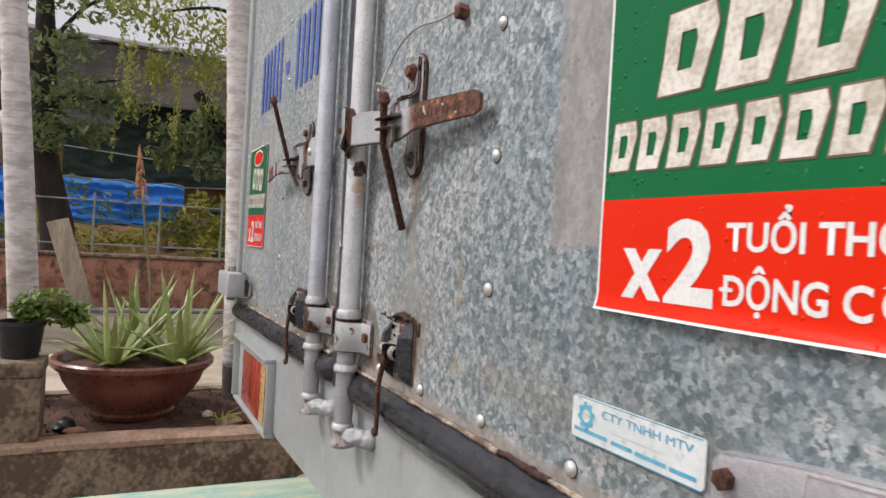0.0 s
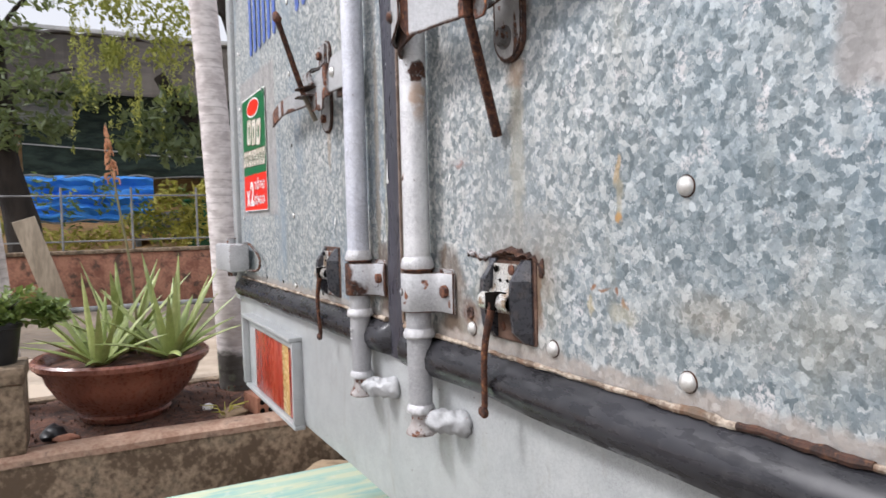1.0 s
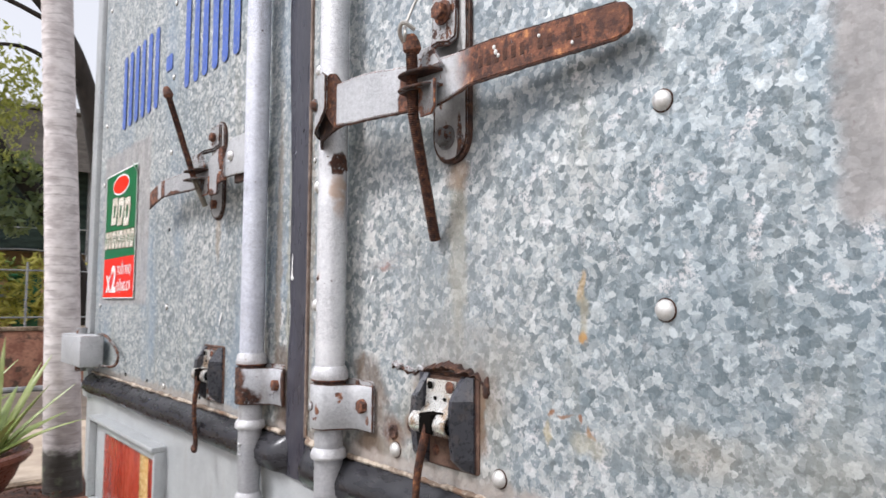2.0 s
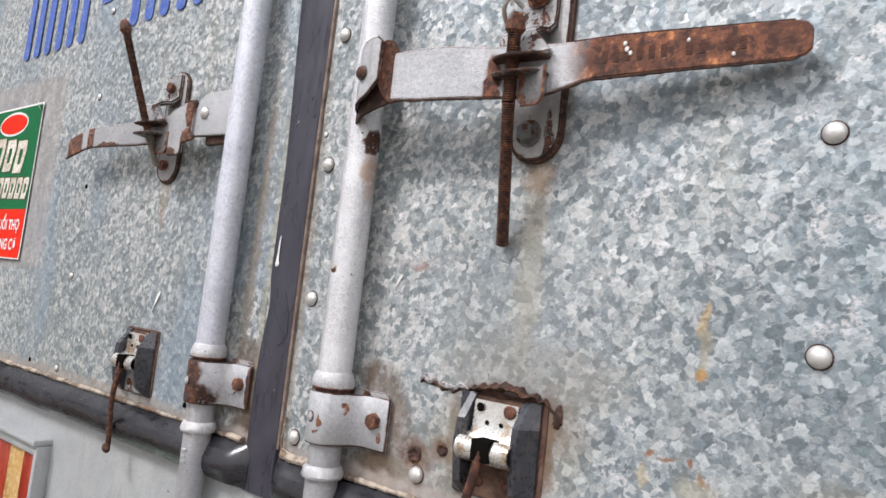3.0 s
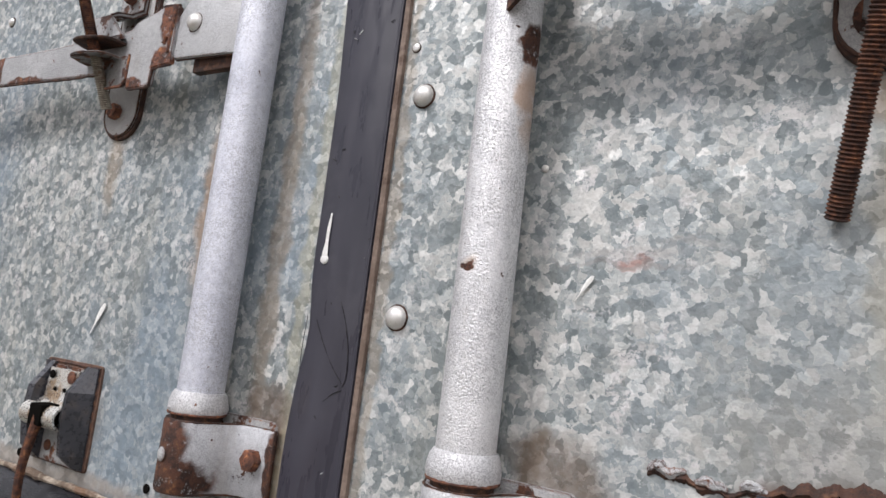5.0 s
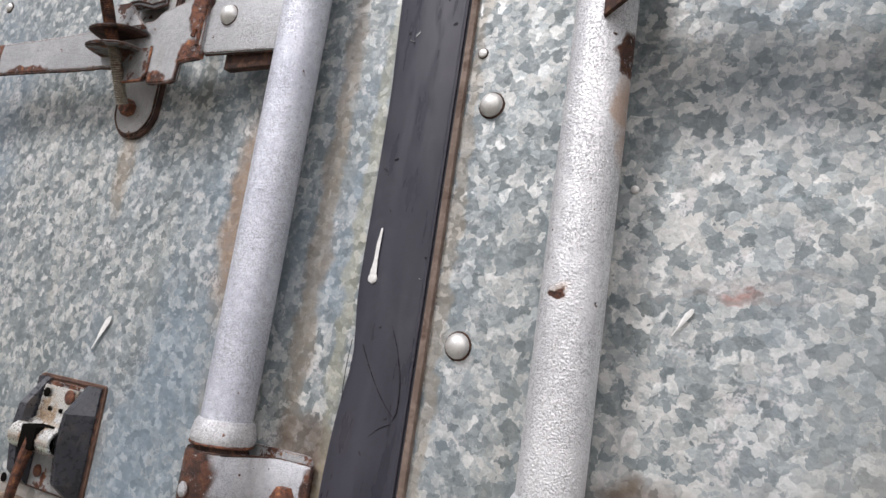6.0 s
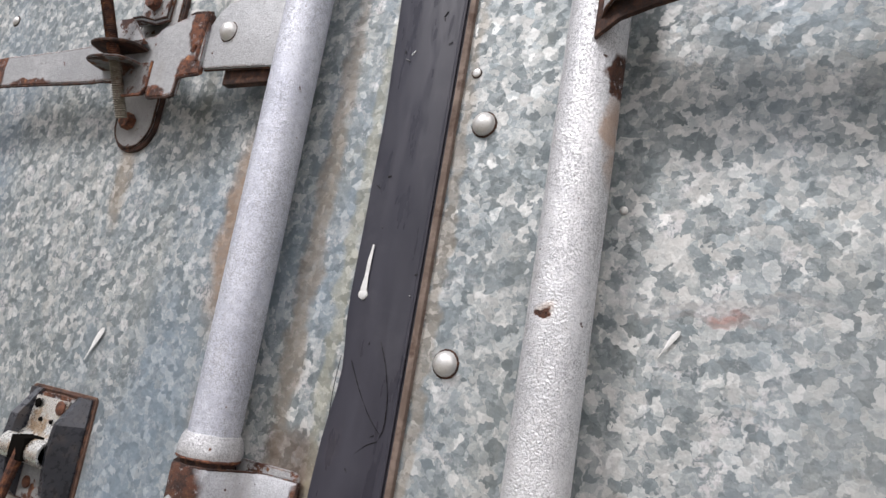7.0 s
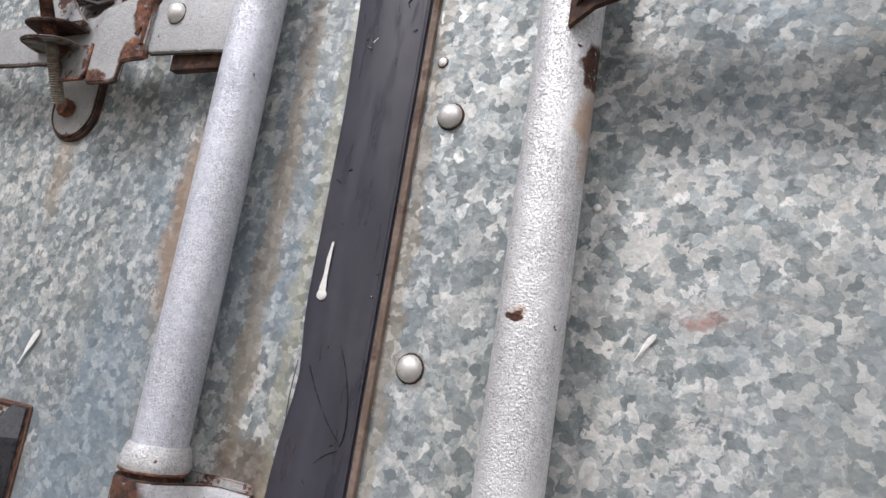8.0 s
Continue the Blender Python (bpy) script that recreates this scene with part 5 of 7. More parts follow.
shank = [(a - 0.014 * max(0, min(1, (-0.2 - a) / 0.2)), z0, z1, y) for a, z0, z1, y in shank]
strip(bm, shank[::-1], 0.0042)
handle_l = part("handle", bm, STRAP_B, bar_l, "flat bar handle with peeling silver paint")
rust_line([(a, y + 0.0014, z0) for a, z0, z1, y in shank], 0.0015, handle_l)
rust_line([(a, y + 0.0014, z1) for a, z0, z1, y in shank[:4]], 0.0020, handle_l)
for a, y, z0, z1, r in ((-0.1610, -0.0318, 1.368, 1.403, 0.0022), (-0.1655, -0.0328, 1.374, 1.379, 0.0026), (-0.1975, -0.0336, 1.3445, 1.3500, 0.0018)):
    rust_line([(a, y, z0), (a + 0.0010, y, z1)], r, handle_l, BOLT_RUST)


shift(bar_l, -0.0125, 0.004, 0.0015)


# ---- keepers that hold the handles ----
def keeper(x, low, side, guide_x, guide_z, leg, tall, label, group="handle keepers"):
    """Back plate, bolts, a bent hasp and two lipped guides. side: +1 or -1, where the handle comes from."""
    k = thing("handle_keeper", (x, 0, low), label, "door latch", group)
    bm = bmesh.new()
    prism(bm, rounded(x - 0.021, x + 0.021, low, low + tall, 0.0205, 7), -0.0006, -0.0042, 0.0010)
    part("back_plate", bm, PLATE, k, "rust-rimmed back plate")
    bm = bmesh.new()
    prism(bm, rounded(x - 0.0218, x + 0.0236, low - 0.0026, low + tall + 0.0012, 0.0215, 7), 0.0006, -0.0030, 0.0006)
    part("rust_rim", bm, RIM, k, "rusted plate rim")
    rim = [(px, -0.0040, pz) for px, pz in rounded(x - 0.0206, x + 0.0206, low + 0.0004, low + tall - 0.0004, 0.0202, 7)]
    rust_line(rim[15:24] + rim[24:] + rim[:3], 0.0013, k)
    for dz in (0.020, tall - 0.021):
        bm = bmesh.new()
        hexbolt(bm, x - 0.004, low + dz, -0.0042 if dz < 0.1 else -0.0085, 0.0078 if x > 0 else 0.0064, 0.0065, 0.0105 if x > 0 else 0.0)
        part("bolt", bm, BOLT_RUST if x < 0 or dz > 0.1 else KEEPER_DARK, k, "weathered hexagon bolt")
    # hasp: a strap from the top bolt that bends out over the handle
    bm = bmesh.new()
    path = [(-0.0044, low + tall - 0.005), (-0.0046, low + tall - 0.035), (-0.0060, low + 0.100), (-0.0150, low + 0.092), (-0.0260, low + 0.0885), (-0.0300, low + 0.086), (-0.0330, guide_z + 0.0085), (-0.0360, guide_z + 0.0065)]
    rings = []
    for i, (py, pz) in enumerate(path):
        w = 0.0155 if i < 6 else 0.0215
        q0, q1 = path[max(i - 1, 0)], path[min(i + 1, len(path) - 1)]
        d = Vector((q1[0] - q0[0], q1[1] - q0[1]))
        d.normalize()
        ny, nz = d.y * 0.0032, -d.x * 0.0032
        cx = x - 0.004 if i < 6 else guide_x + side * 0.006
        rings.append([Vector((cx - w, py, pz)), Vector((cx + w, py, pz)), Vector((cx + w, py + ny, pz + nz)), Vector((cx - w, py + ny, pz + nz))])
    loft(bm, rings)
    hasp = part("hasp", bm, KEEPER, k, "bent hasp with rusted knee")
    for s in (1, 2):
        rust_line([tuple(r[s]) for r in rings[:6]], 0.0012, hasp)
    rust_line([tuple(rings[5][0]), tuple(rings[5][1])], 0.0024, hasp, BOLT_RUST)
    # lower guide: a rounded shelf with a leg that drops over the handle
    for nm, z in (("upper_guide", guide_z + 0.0055), ("lower_guide", guide_z - 0.0065)):
        bm = bmesh.new()
        cx, cy = guide_x + side * 0.004, -0.034
        pts = [(cx + 0.0215 * math.cos(a), cy - 0.0205 * math.sin(a)) for a in (math.pi * i / 14 for i in range(15))] + [(cx - 0.0215, cy + 0.010), (cx + 0.0215, cy + 0.010)]
        vs0 = [Vector((px, py, z - 0.0014 - 0.003 * max(0, -(py + 0.045)) / 0.012)) for px, py in pts]
        vs1 = [v + Vector((0, 0, 0.0020)) for v in vs0]
        loft(bm, [vs0, vs1])
        part(nm, bm, RIM if nm == "upper_guide" else KEEPER_DARK, hasp)
        rust_line([(px, py, z - 0.0004 - 0.003 * max(0, -(py + 0.045)) / 0.012) for px, py in pts[:15]], 0.0008, hasp)
    x0, x1, y0, y1, z0, z1 = leg
    bm = bmesh.new()
    prism(bm, [(x0, z1), (x0, z0 + 0.004), (x0 + 0.004, z0), (x1 - 0.004, z0), (x1, z0 + 0.005), (x1, z1)], y1, y0, 0.0006)
    part("guide_leg", bm, KEEPER_DARK, hasp, "dark grey leg dropping before the handle")
    rust_line([(x1, y0, z1), (x1, y0, z0 + 0.005), (x1 - 0.004, y0, z0), (x0 + 0.004, y0, z0)], 0.0017, hasp, BOLT_RUST)
    return k


keeper(0.2560, 1.322, 1, 0.2555, 1.3815, (0.2630, 0.2835, -0.0425, -0.0400, 1.3505, 1.3770), 0.147, "rusty handle keeper with back plate, hasp and guides")
shift(keeper(-0.2480, 1.3175, 1, -0.2400, 1.3735, (-0.2340, -0.2030, -0.0330, -0.0306, 1.3440, 1.3680), 0.136, "rust-edged handle keeper with oval back plate"), -0.0125, 0.004, 0.004)


def threaded_pin(a, b, r, label, head, mid=None, low=None):
    """A long bolt dropped through the guides; a: its top, b: its tip, mid: where it bends a little."""
    pin = thing("threaded_pin", b, label, "bolt", "threaded locking pins")
    a, b = Vector(a), Vector(b)
    mid = Vector(mid) if mid else a.lerp(b, 0.5)
    n = int((a - b).length / (0.00085 if r > 0.0045 else 0.00075))
    bm = bmesh.new()
    k = round(n * (a - mid).length / ((a - mid).length + (mid - b).length))
    tube(bm, [a.lerp(mid, i / k) for i in range(k + 1)], [r * (1.0 if i % 2 else 0.80) for i in range(k + 1)], 12)
    part("threaded_shank", bm, RUST, pin)
    bm = bmesh.new()
    tube(bm, [mid.lerp(b, i / (n - k)) for i in range(n - k + 1)], [r * (1.0 if i % 2 else 0.80) for i in range(n - k + 1)], 12)
    part("threaded_tip", bm, low or RUST, pin)
    d = (a - b).normalized()
    bm = bmesh.new()
    tube(bm, [a - d * 0.010, a - d * 0.006, a - d * 0.0005, a + d * 0.004, a + d * 0.006], [0.0048, 0.0098 * head, 0.0085 * head, 0.0062 * head, 0.003], 12)
    part("head", bm, BOLT_RUST, pin, "rusted bolt head")
    return pin


threaded_pin((0.2580, -0.0460, 1.4120), (0.2390, -0.0055, 1.2570), 0.0050, "rust-brown threaded pin hanging through the handle guides", 0.78, (0.2565, -0.0425, 1.3540))
shift(threaded_pin((-0.2640, -0.0720, 1.4900), (-0.2300, -0.0265, 1.3305), 0.0043, "thin rusted threaded pin leaning in the handle guides", 0.72, (-0.2290, -0.0440, 1.3680), THREAD), -0.0125, 0.004, 0.004)
wire = thing("tether_wire", (0.371, -0.01, 1.48), "thin bent steel tether wire tied to the pin", "wire")
bm = bmesh.new()
tube(bm, along([(0.2575, -0.052, 1.4110), (0.2605, -0.054, 1.4170), (0.2560, -0.050, 1.4260), (0.2620, -0.043, 1.4480), (0.2850, -0.038, 1.4700), (0.3120, -0.030, 1.4830), (0.3450, -0.018, 1.4850), (0.3700, -0.010, 1.4900)], 40), 0.0013, 6)
part("strand", bm, WIRE, wire)
bm = bmesh.new()
tube(bm, along([(0.2500, -0.045, 1.4100), (0.2520, -0.053, 1.4190), (0.2590, -0.055, 1.4250), (0.2640, -0.047, 1.4200)], 20), 0.0018, 6)
part("loop", bm, WIRE, wire)
bm = bmesh.new()
hexbolt(bm, 0.3710, 1.4890, 0.0, 0.0085, 0.012)
part("bolt", bm, BOLT_RUST, wire, "rusted bolt")


# ---- stay hooks near the doors' feet ----
def stay_hook(x, z0, tip, label, tone):
    """A black housing with a plated catch and a dangling rusted hook."""
    h = thing("stay_hook", (x, 0, z0), label, "door stay", "door stay hooks")
    w, top = 0.0345, z0 + 0.073
    # two bevelled cheeks either side of the catch
    for s in (-1, 1):
        bm = bmesh.new()
        o, i = x + s * w, x + s * 0.0205
        rows = []
        for z, d in ((z0, 0.004), (z0 + 0.010, 0.016), (z0 + 0.036, 0.020), (top - 0.018, 0.018), (top, 0.004)):
            rows.append([Vector((o, 0.0, z)), Vector((o, -0.0035, z)), Vector((x + s * 0.0262, -d, z)), Vector((i, -d * 0.92, z)), Vector((i, 0.0, z))])
        loft(bm, rows)
        part("cheek", bm, PLASTIC, h, "black bevelled cheek", smooth=20)
    bm = bmesh.new()
    slab(bm, x - 0.0205, x + 0.0205, -0.003, 0.0, z0, top - 0.002)
    part("pan", bm, SHEET_EDGE if tone else KEEPER, h, "stained metal pan")
    rust_line([(x - w, -0.0008, top - 0.004), (x - w, -0.0008, z0), (x + w, -0.0008, z0), (x + w, -0.0008, top), (x - w, -0.0008, top)], 0.0022, h)
    bm = bmesh.new()
    prism(bm, rounded(x - w - 0.0010, x + w + (0.0045 if tone else 0.0025), z0 - 0.0015, top + 0.0022, 0.003, 3), 0.0008, -0.0014, 0.0004)
    part("rust_frame", bm, SHEET_EDGE, h, "rust-stained frame round the housing")
    # catch: a plate that curls into a barrel
    bm = bmesh.new()
    path = [(-0.0075, top - 0.004), (-0.0085, top - 0.014), (-0.0095, top - 0.026), (-0.0125, top - 0.0305)]
    path += [(-0.0150 - 0.0090 * math.sin(t), top - 0.0380 + 0.0090 * math.cos(t)) for t in (math.pi * i / 8 for i in range(1, 12))]
    rings = []
    for i, (py, pz) in enumerate(path):
        q0, q1 = path[max(i - 1, 0)], path[min(i + 1, len(path) - 1)]
        d = Vector((q1[0] - q0[0], q1[1] - q0[1]))
        d.normalize()
        hw = 0.0185 if i < 3 else 0.0222
        rings.append([Vector((x - hw, py, pz)), Vector((x + hw, py, pz)), Vector((x + hw, py - d.y * 0.0016, pz + d.x * 0.0016)), Vector((x - hw, py - d.y * 0.0016, pz + d.x * 0.0016))])
    loft(bm, rings)
    catch = part("catch", bm, NICKEL, h, "plated steel catch with rust bloom")
    bm = bmesh.new()
    slab(bm, x - 0.0070, x + 0.0085, -0.0252, -0.010, top - 0.0445, top - 0.0292, 0.001)
    part("slot", bm, DARK, catch, "dark slot")
    for dx, dz, r, mat in ((-0.0125, -0.009, 0.0032, DARK), (0.0125, -0.009, 0.0048, BOLT_RUST), (-0.0055, -0.019, 0.0016, DARK), (0.0065, -0.019, 0.0016, DARK)):
        piece("screw" if r > 0.004 else "hole", dome("screw_head", r, 0.0008, mat), pose(x + dx, -0.0090, top + dz), catch)
    for dx in (-0.0120, 0.0120):
        piece("screw", dome("screw_head", 0.0042, 0.0012, BOLT_RUST), pose(x + dx, -0.0030, z0 + 0.011), h)
    bm = bmesh.new()
    a = Vector((x + 0.001, -0.021, top - 0.036))
    b = Vector(tip)
    m1 = a.lerp(b, 0.45) + Vector((-0.0015, -0.004, 0))
    d = (b - a).normalized()
    pts = along([a, m1, b, b + Vector((-0.0012, -0.0015, -0.0050)), b + Vector((0.0060, -0.0030, -0.0095))], 26)
    tube(bm, pts, [0.0042 - 0.0012 * math.sin(math.pi * i / 20) for i in range(20)] + [0.0042, 0.0046, 0.0046, 0.0042, 0.0038, 0.0034, 0.0026], 10)
    part("hook_rod", bm, RUST, h, "rusted hook rod")
    return h


stay_hook(0.2500, 1.0735, (0.2370, -0.024, 1.0150), "black door stay housing with plated catch and rusted hook", True)
shift(stay_hook(-0.2540, 1.0725, (-0.2545, -0.0230, 1.0165), "black door stay with dull catch and long rusted hook", False), -0.009, 0.004, -0.003)


# ---- cam keepers on the sill, hinge, corner plate ----
for x in (0.1055, -0.0750):
    ck = thing("cam_keeper", (x + 0.02, 0, 0.95), "lumpy silver painted cam keeper welded to the grey sill", "lock keeper", "cam keepers on the sill")
    bm = bmesh.new()
    tube(bm, along([(x + 0.0165, -0.022, 0.974), (x + 0.024, -0.018, 0.973), (x + 0.034, -0.011, 0.972), (x + 0.044, -0.003, 0.972), (x + 0.050, 0.004, 0.972)], 16), [0.0085 + 0.0034 * min(1, i / 5) for i in range(17)], 32)
    for v in bm.verts:
        v.co += Vector((noise.noise(v.co * 150), noise.noise(v.co * 150 + Vector((7, 0, 0))), noise.noise(v.co * 150 + Vector((0, 9, 0))))) * 0.0040 + Vector((1, 1, 1)) * 0.0012 * noise.noise(v.co * 360)
    part("stub", bm, LUG, ck, smooth=85)
    bm = bmesh.new()
    lathe(bm, [(0.0135, 0.0), (0.0150, 0.004), (0.0130, 0.009), (0.0085, 0.012)], seg=18, wobble=0.10)
    bmesh.ops.rotate(bm, verts=bm.verts, cent=(0, 0, 0), matrix=Matrix.Rotation(radians(90), 3, "X") )
    bmesh.ops.translate(bm, verts=bm.verts, vec=(x + 0.046, 0.004, 0.972))
    part("weld", bm, LUG, ck, "lumpy weld bead", smooth=85)
hinge = thing("door_hinge", (-0.95, -0.02, 1.06), "silver painted steel door hinge on the corner post", "hinge")
bm = bmesh.new()
slab(bm, -0.990, -0.815, -0.050, -0.006, 1.075, 1.137, 0.004)
part("leaf", bm, LUG, hinge)
bm = bmesh.new()
tube(bm, [(-0.925, -0.024, 1.060), (-0.925, -0.024, 1.150)], 0.011, 16)
part("pin", bm, KEEPER, hinge, "worn hinge pin")
bm = bmesh.new()
tube(bm, along([(-0.82, -0.014, 1.140), (-0.77, -0.012, 1.136), (-0.700, -0.010, 1.110), (-0.720, -0.010, 1.084), (-0.82, -0.012, 1.078)], 20), 0.0026, 8)
part("loop", bm, KEEPER_DARK, hinge, "bent wire loop")
bracket = thing("corner_bracket", (0.82, 0, 1.06), "dull silver steel corner bracket with rusted bolts", "bracket")
bm = bmesh.new()
prism(bm, [(0.743, 1.085), (0.743, 1.126), (0.749, 1.132), (0.80, 1.139), (0.93, 1.150), (0.93, 1.085)], 0.0, -0.011, 0.003)
part("plate", bm, BRACKET, bracket)
bm = bmesh.new()
prism(bm, [(0.800, 1.085), (0.806, 1.137), (0.93, 1.146), (0.93, 1.085)], -0.011, -0.0135, 0.001)
part("overlay", bm, BRACKET, bracket)
for x, z in ((0.7555, 1.1185), (0.832, 1.112)):
    bm = bmesh.new()
    hexbolt(bm, x, z, -0.011 if x < 0.8 else -0.0135, 0.0066, 0.006)
    part("bolt", bm, RUST, bracket, "rusted bolt")


# ---- stickers and stencils ----
def oil_sticker(x0, z0, W, label, peel):
    """A glossy two-colour sticker, W by 0.252 m, its lower edge lifting a little."""
    H, q = 0.252, W / 0.245
    st = thing("sticker", (x0 + W / 2, 0, z0), label, "sticker", "product stickers")

    def sheet(name, a, b, c, d, y, mat, lab=""):
        bm = bmesh.new()
        n = 24
        rows = []
        for j in range(25):
            z = c + (d - c) * (j / 24) ** 1.8
            lift = peel * 0.007 * max(0, 1 - (z - z0) / 0.0125) ** 2
            rows.append([Vector((a + (b - a) * i / n, y - lift * (0.35 + 0.65 * math.sin(2.2 * i / n + 0.4) ** 2), z)) for i in range(n + 1)])
        loft(bm, rows, cap=False, closed=False)
        return part(name, bm, mat, st, lab, smooth=60)

    sheet("backing", x0, x0 + W, z0, z0 + H, -0.0024, WHITE, "white sticker border")
    sheet("red_field", x0 + 0.003, x0 + W - 0.003, z0 + 0.0020, z0 + 0.0795, -0.0031, RED, "red lower field")
    sheet("green_field", x0 + 0.0035, x0 + W - 0.003, z0 + 0.0795, z0 + H - 0.0035, -0.0031, GREEN, "green upper field")
    y = -0.0036
    words("x", x0 + 0.0285 * q, z0 + 0.0135, 0.0475, y, PRINT_WHITE, st, 0.039 * q, 0.035)
    words("2", x0 + 0.0700 * q, z0 + 0.0135, 0.0515, y, PRINT_WHITE, st, 0.041 * q, 0.035)
    words("TUỔI THỌ", x0 + 0.1185 * q, z0 + 0.0465, 0.0165, y, PRINT_WHITE, st, 0.1065 * q, 0.024)
    words("DỘNG CƠ", x0 + 0.1185 * q, z0 + 0.0145, 0.0178, y, PRINT_WHITE, st, 0.1065 * q, 0.024)
    bm = bmesh.new()
    bar_shape(bm, x0 + 0.1160 * q, x0 + 0.1255 * q, z0 + 0.0222, z0 + 0.0247, y - 0.0002)
    part("letter_bar", bm, PRINT_WHITE, st)
    # wordmarks become plain slanted shapes in their colours
    for row, count, a, pitch, wide, z, h, lean in ((0, 8, 0.008, 0.0288, 0.0220, 0.100, 0.034, 0.006), (1, 3, 0.054, 0.0500, 0.040, 0.147, 0.053, 0.010)):
        for i in range(count):
            p = x0 + (a + i * pitch) * q
            zz = z0 + z - (0.0006 * i if row == 0 else 0.004 * i)
            w = wide * q
            for mat, g, yy in ((BRONZE, 0.0014, -0.0035), (CREAM, 0.0, -0.0038)):
                bm = bmesh.new()
                out = [(p - g, zz - g), (p + w * 0.93 + g, zz - g), (p + w + lean + g, zz + h * 0.72), (p + w * 0.9 + lean + g, zz + h + g), (p + lean * 0.8 - g, zz + h + g), (p + lean * 0.4 - g, zz + h * 0.4)]
                c = ((p + w / 2 + lean / 2), zz + h / 2)
                hole = [(c[0] + (q[0] - c[0]) * 0.34, c[1] + (q[1] - c[1]) * 0.46) for q in out]
                if mat is BRONZE:
                    hole = [(c[0] + (q[0] - c[0]) * 0.28, c[1] + (q[1] - c[1]) * 0.42) for q in out]
                o = [bm.verts.new((q[0], yy, q[1])) for q in out]
                ii = [bm.verts.new((q[0], yy, q[1])) for q in hole]
                for s in range(6):
                    bm.faces.new((o[s], o[(s + 1) % 6], ii[(s + 1) % 6], ii[s]))
                part("mark_block", bm, mat, st)
    for mat, rx, rz, yy in ((PRINT_WHITE, 0.066, 0.0205, -0.0035), (RED, 0.061, 0.0165, -0.0038)):
        bm = bmesh.new()
        ring = [bm.verts.new((x0 + (0.125 + rx * math.cos(t)) * q, yy, z0 + 0.223 + rz * math.sin(t))) for t in (2 * math.pi * i / 40 for i in range(40))]
        bm.faces.new(ring)
        part("emblem", bm, mat, st)
    if peel < 1:
        bm = bmesh.new()
        loft(bm, [[Vector((x0 + W - 0.020, -0.0035, z0 + H)), Vector((x0 + W - 0.010, -0.0100, z0 + H + 0.002)), Vector((x0 + W - 0.001, -0.0125, z0 + H - 0.001))], [Vector((x0 + W - 0.012, -0.0036, z0 + H - 0.008)), Vector((x0 + W - 0.005, -0.0085, z0 + H - 0.008)), Vector((x0 + W, -0.0090, z0 + H - 0.010))], [Vector((x0 + W - 0.003, -0.0035, z0 + H - 0.017)), Vector((x0 + W - 0.001, -0.0045, z0 + H - 0.017)), Vector((x0 + W, -0.0040, z0 + H - 0.018))]], cap=False, closed=False)
        part("curled_corner", bm, WHITE, st, "white curled corner")
    return st


oil_sticker(0.620, 1.2005, 0.245, "glossy green and red sticker with white lettering", 1.0)
shift(oil_sticker(-0.862, 1.208, 0.217, "green and red sticker with a curled corner", 0.3), -0.010, 0.004, 0.003)

lab = thing("maker_label", (0.665, 0, 1.10), "pale blue-printed maker's label, rubbed and scratched", "label")
bm = bmesh.new()
prism(bm, rounded(0.599, 0.732, 1.101, 1.133, 0.004), -0.0010, -0.0024, 0.0003, 1)
part("film", bm, LABEL, lab)
bm = bmesh.new()
for z in (1.1014, 1.1326):
    bar_shape(bm, 0.601, 0.730, z - 0.0004, z + 0.0004, -0.0027)
part("border_line", bm, LABEL_BLUE, lab)
words("CTY TNHH MTV", 0.6345, 1.1220, 0.0062, -0.0029, LABEL_BLUE, lab, 0.088)
bm = bmesh.new()
cx, cz = 0.6165, 1.1195
for i in range(48):
    t0, t1 = 2 * math.pi * i / 48, 2 * math.pi * (i + 1) / 48
    ro = 0.0105 if i % 6 < 3 else 0.0086
    q = [(cx + r * math.cos(t) * 0.92, cz + r * math.sin(t)) for r, t in ((0.0050, t0), (ro, t0), (ro, t1), (0.0050, t1))]
    bm.faces.new([bm.verts.new((a, -0.0028, b)) for a, b in q])
part("gear_mark", bm, LABEL_BLUE, lab)
for x0, x1, z in ((0.644, 0.696, 1.1145), (0.603, 0.642, 1.1068), (0.646, 0.668, 1.1064), (0.671, 0.700, 1.1060), (0.703, 0.726, 1.1056)):
    bm = bmesh.new()
    bar_shape(bm, x0, x1, z, z + 0.0028, -0.0028)
    part("print_bar", bm, LABEL_BLUE if z < 1.11 else LABEL, lab)

sten = thing("stencilled_mark", (-0.48, 0, 1.545), "blue stencilled bars painted on the zinc door", "marking")
for a in (-0.775, -0.695, -0.615, -0.418, -0.340, -0.262):
    for dx in (0.0, 0.040):
        bm = bmesh.new()
        prism(bm, rounded(a + dx, a + dx + 0.021, 1.545, 1.692, 0.008, 3), -0.0014, -0.0018)
        part("bar", bm, BLUE, sten)
bm = bmesh.new()
prism(bm, rounded(-0.512, -0.480, 1.595, 1.622, 0.004, 3), -0.0014, -0.0018)
part("dash", bm, BLUE, sten)

shift(sten, 0, 0.004)


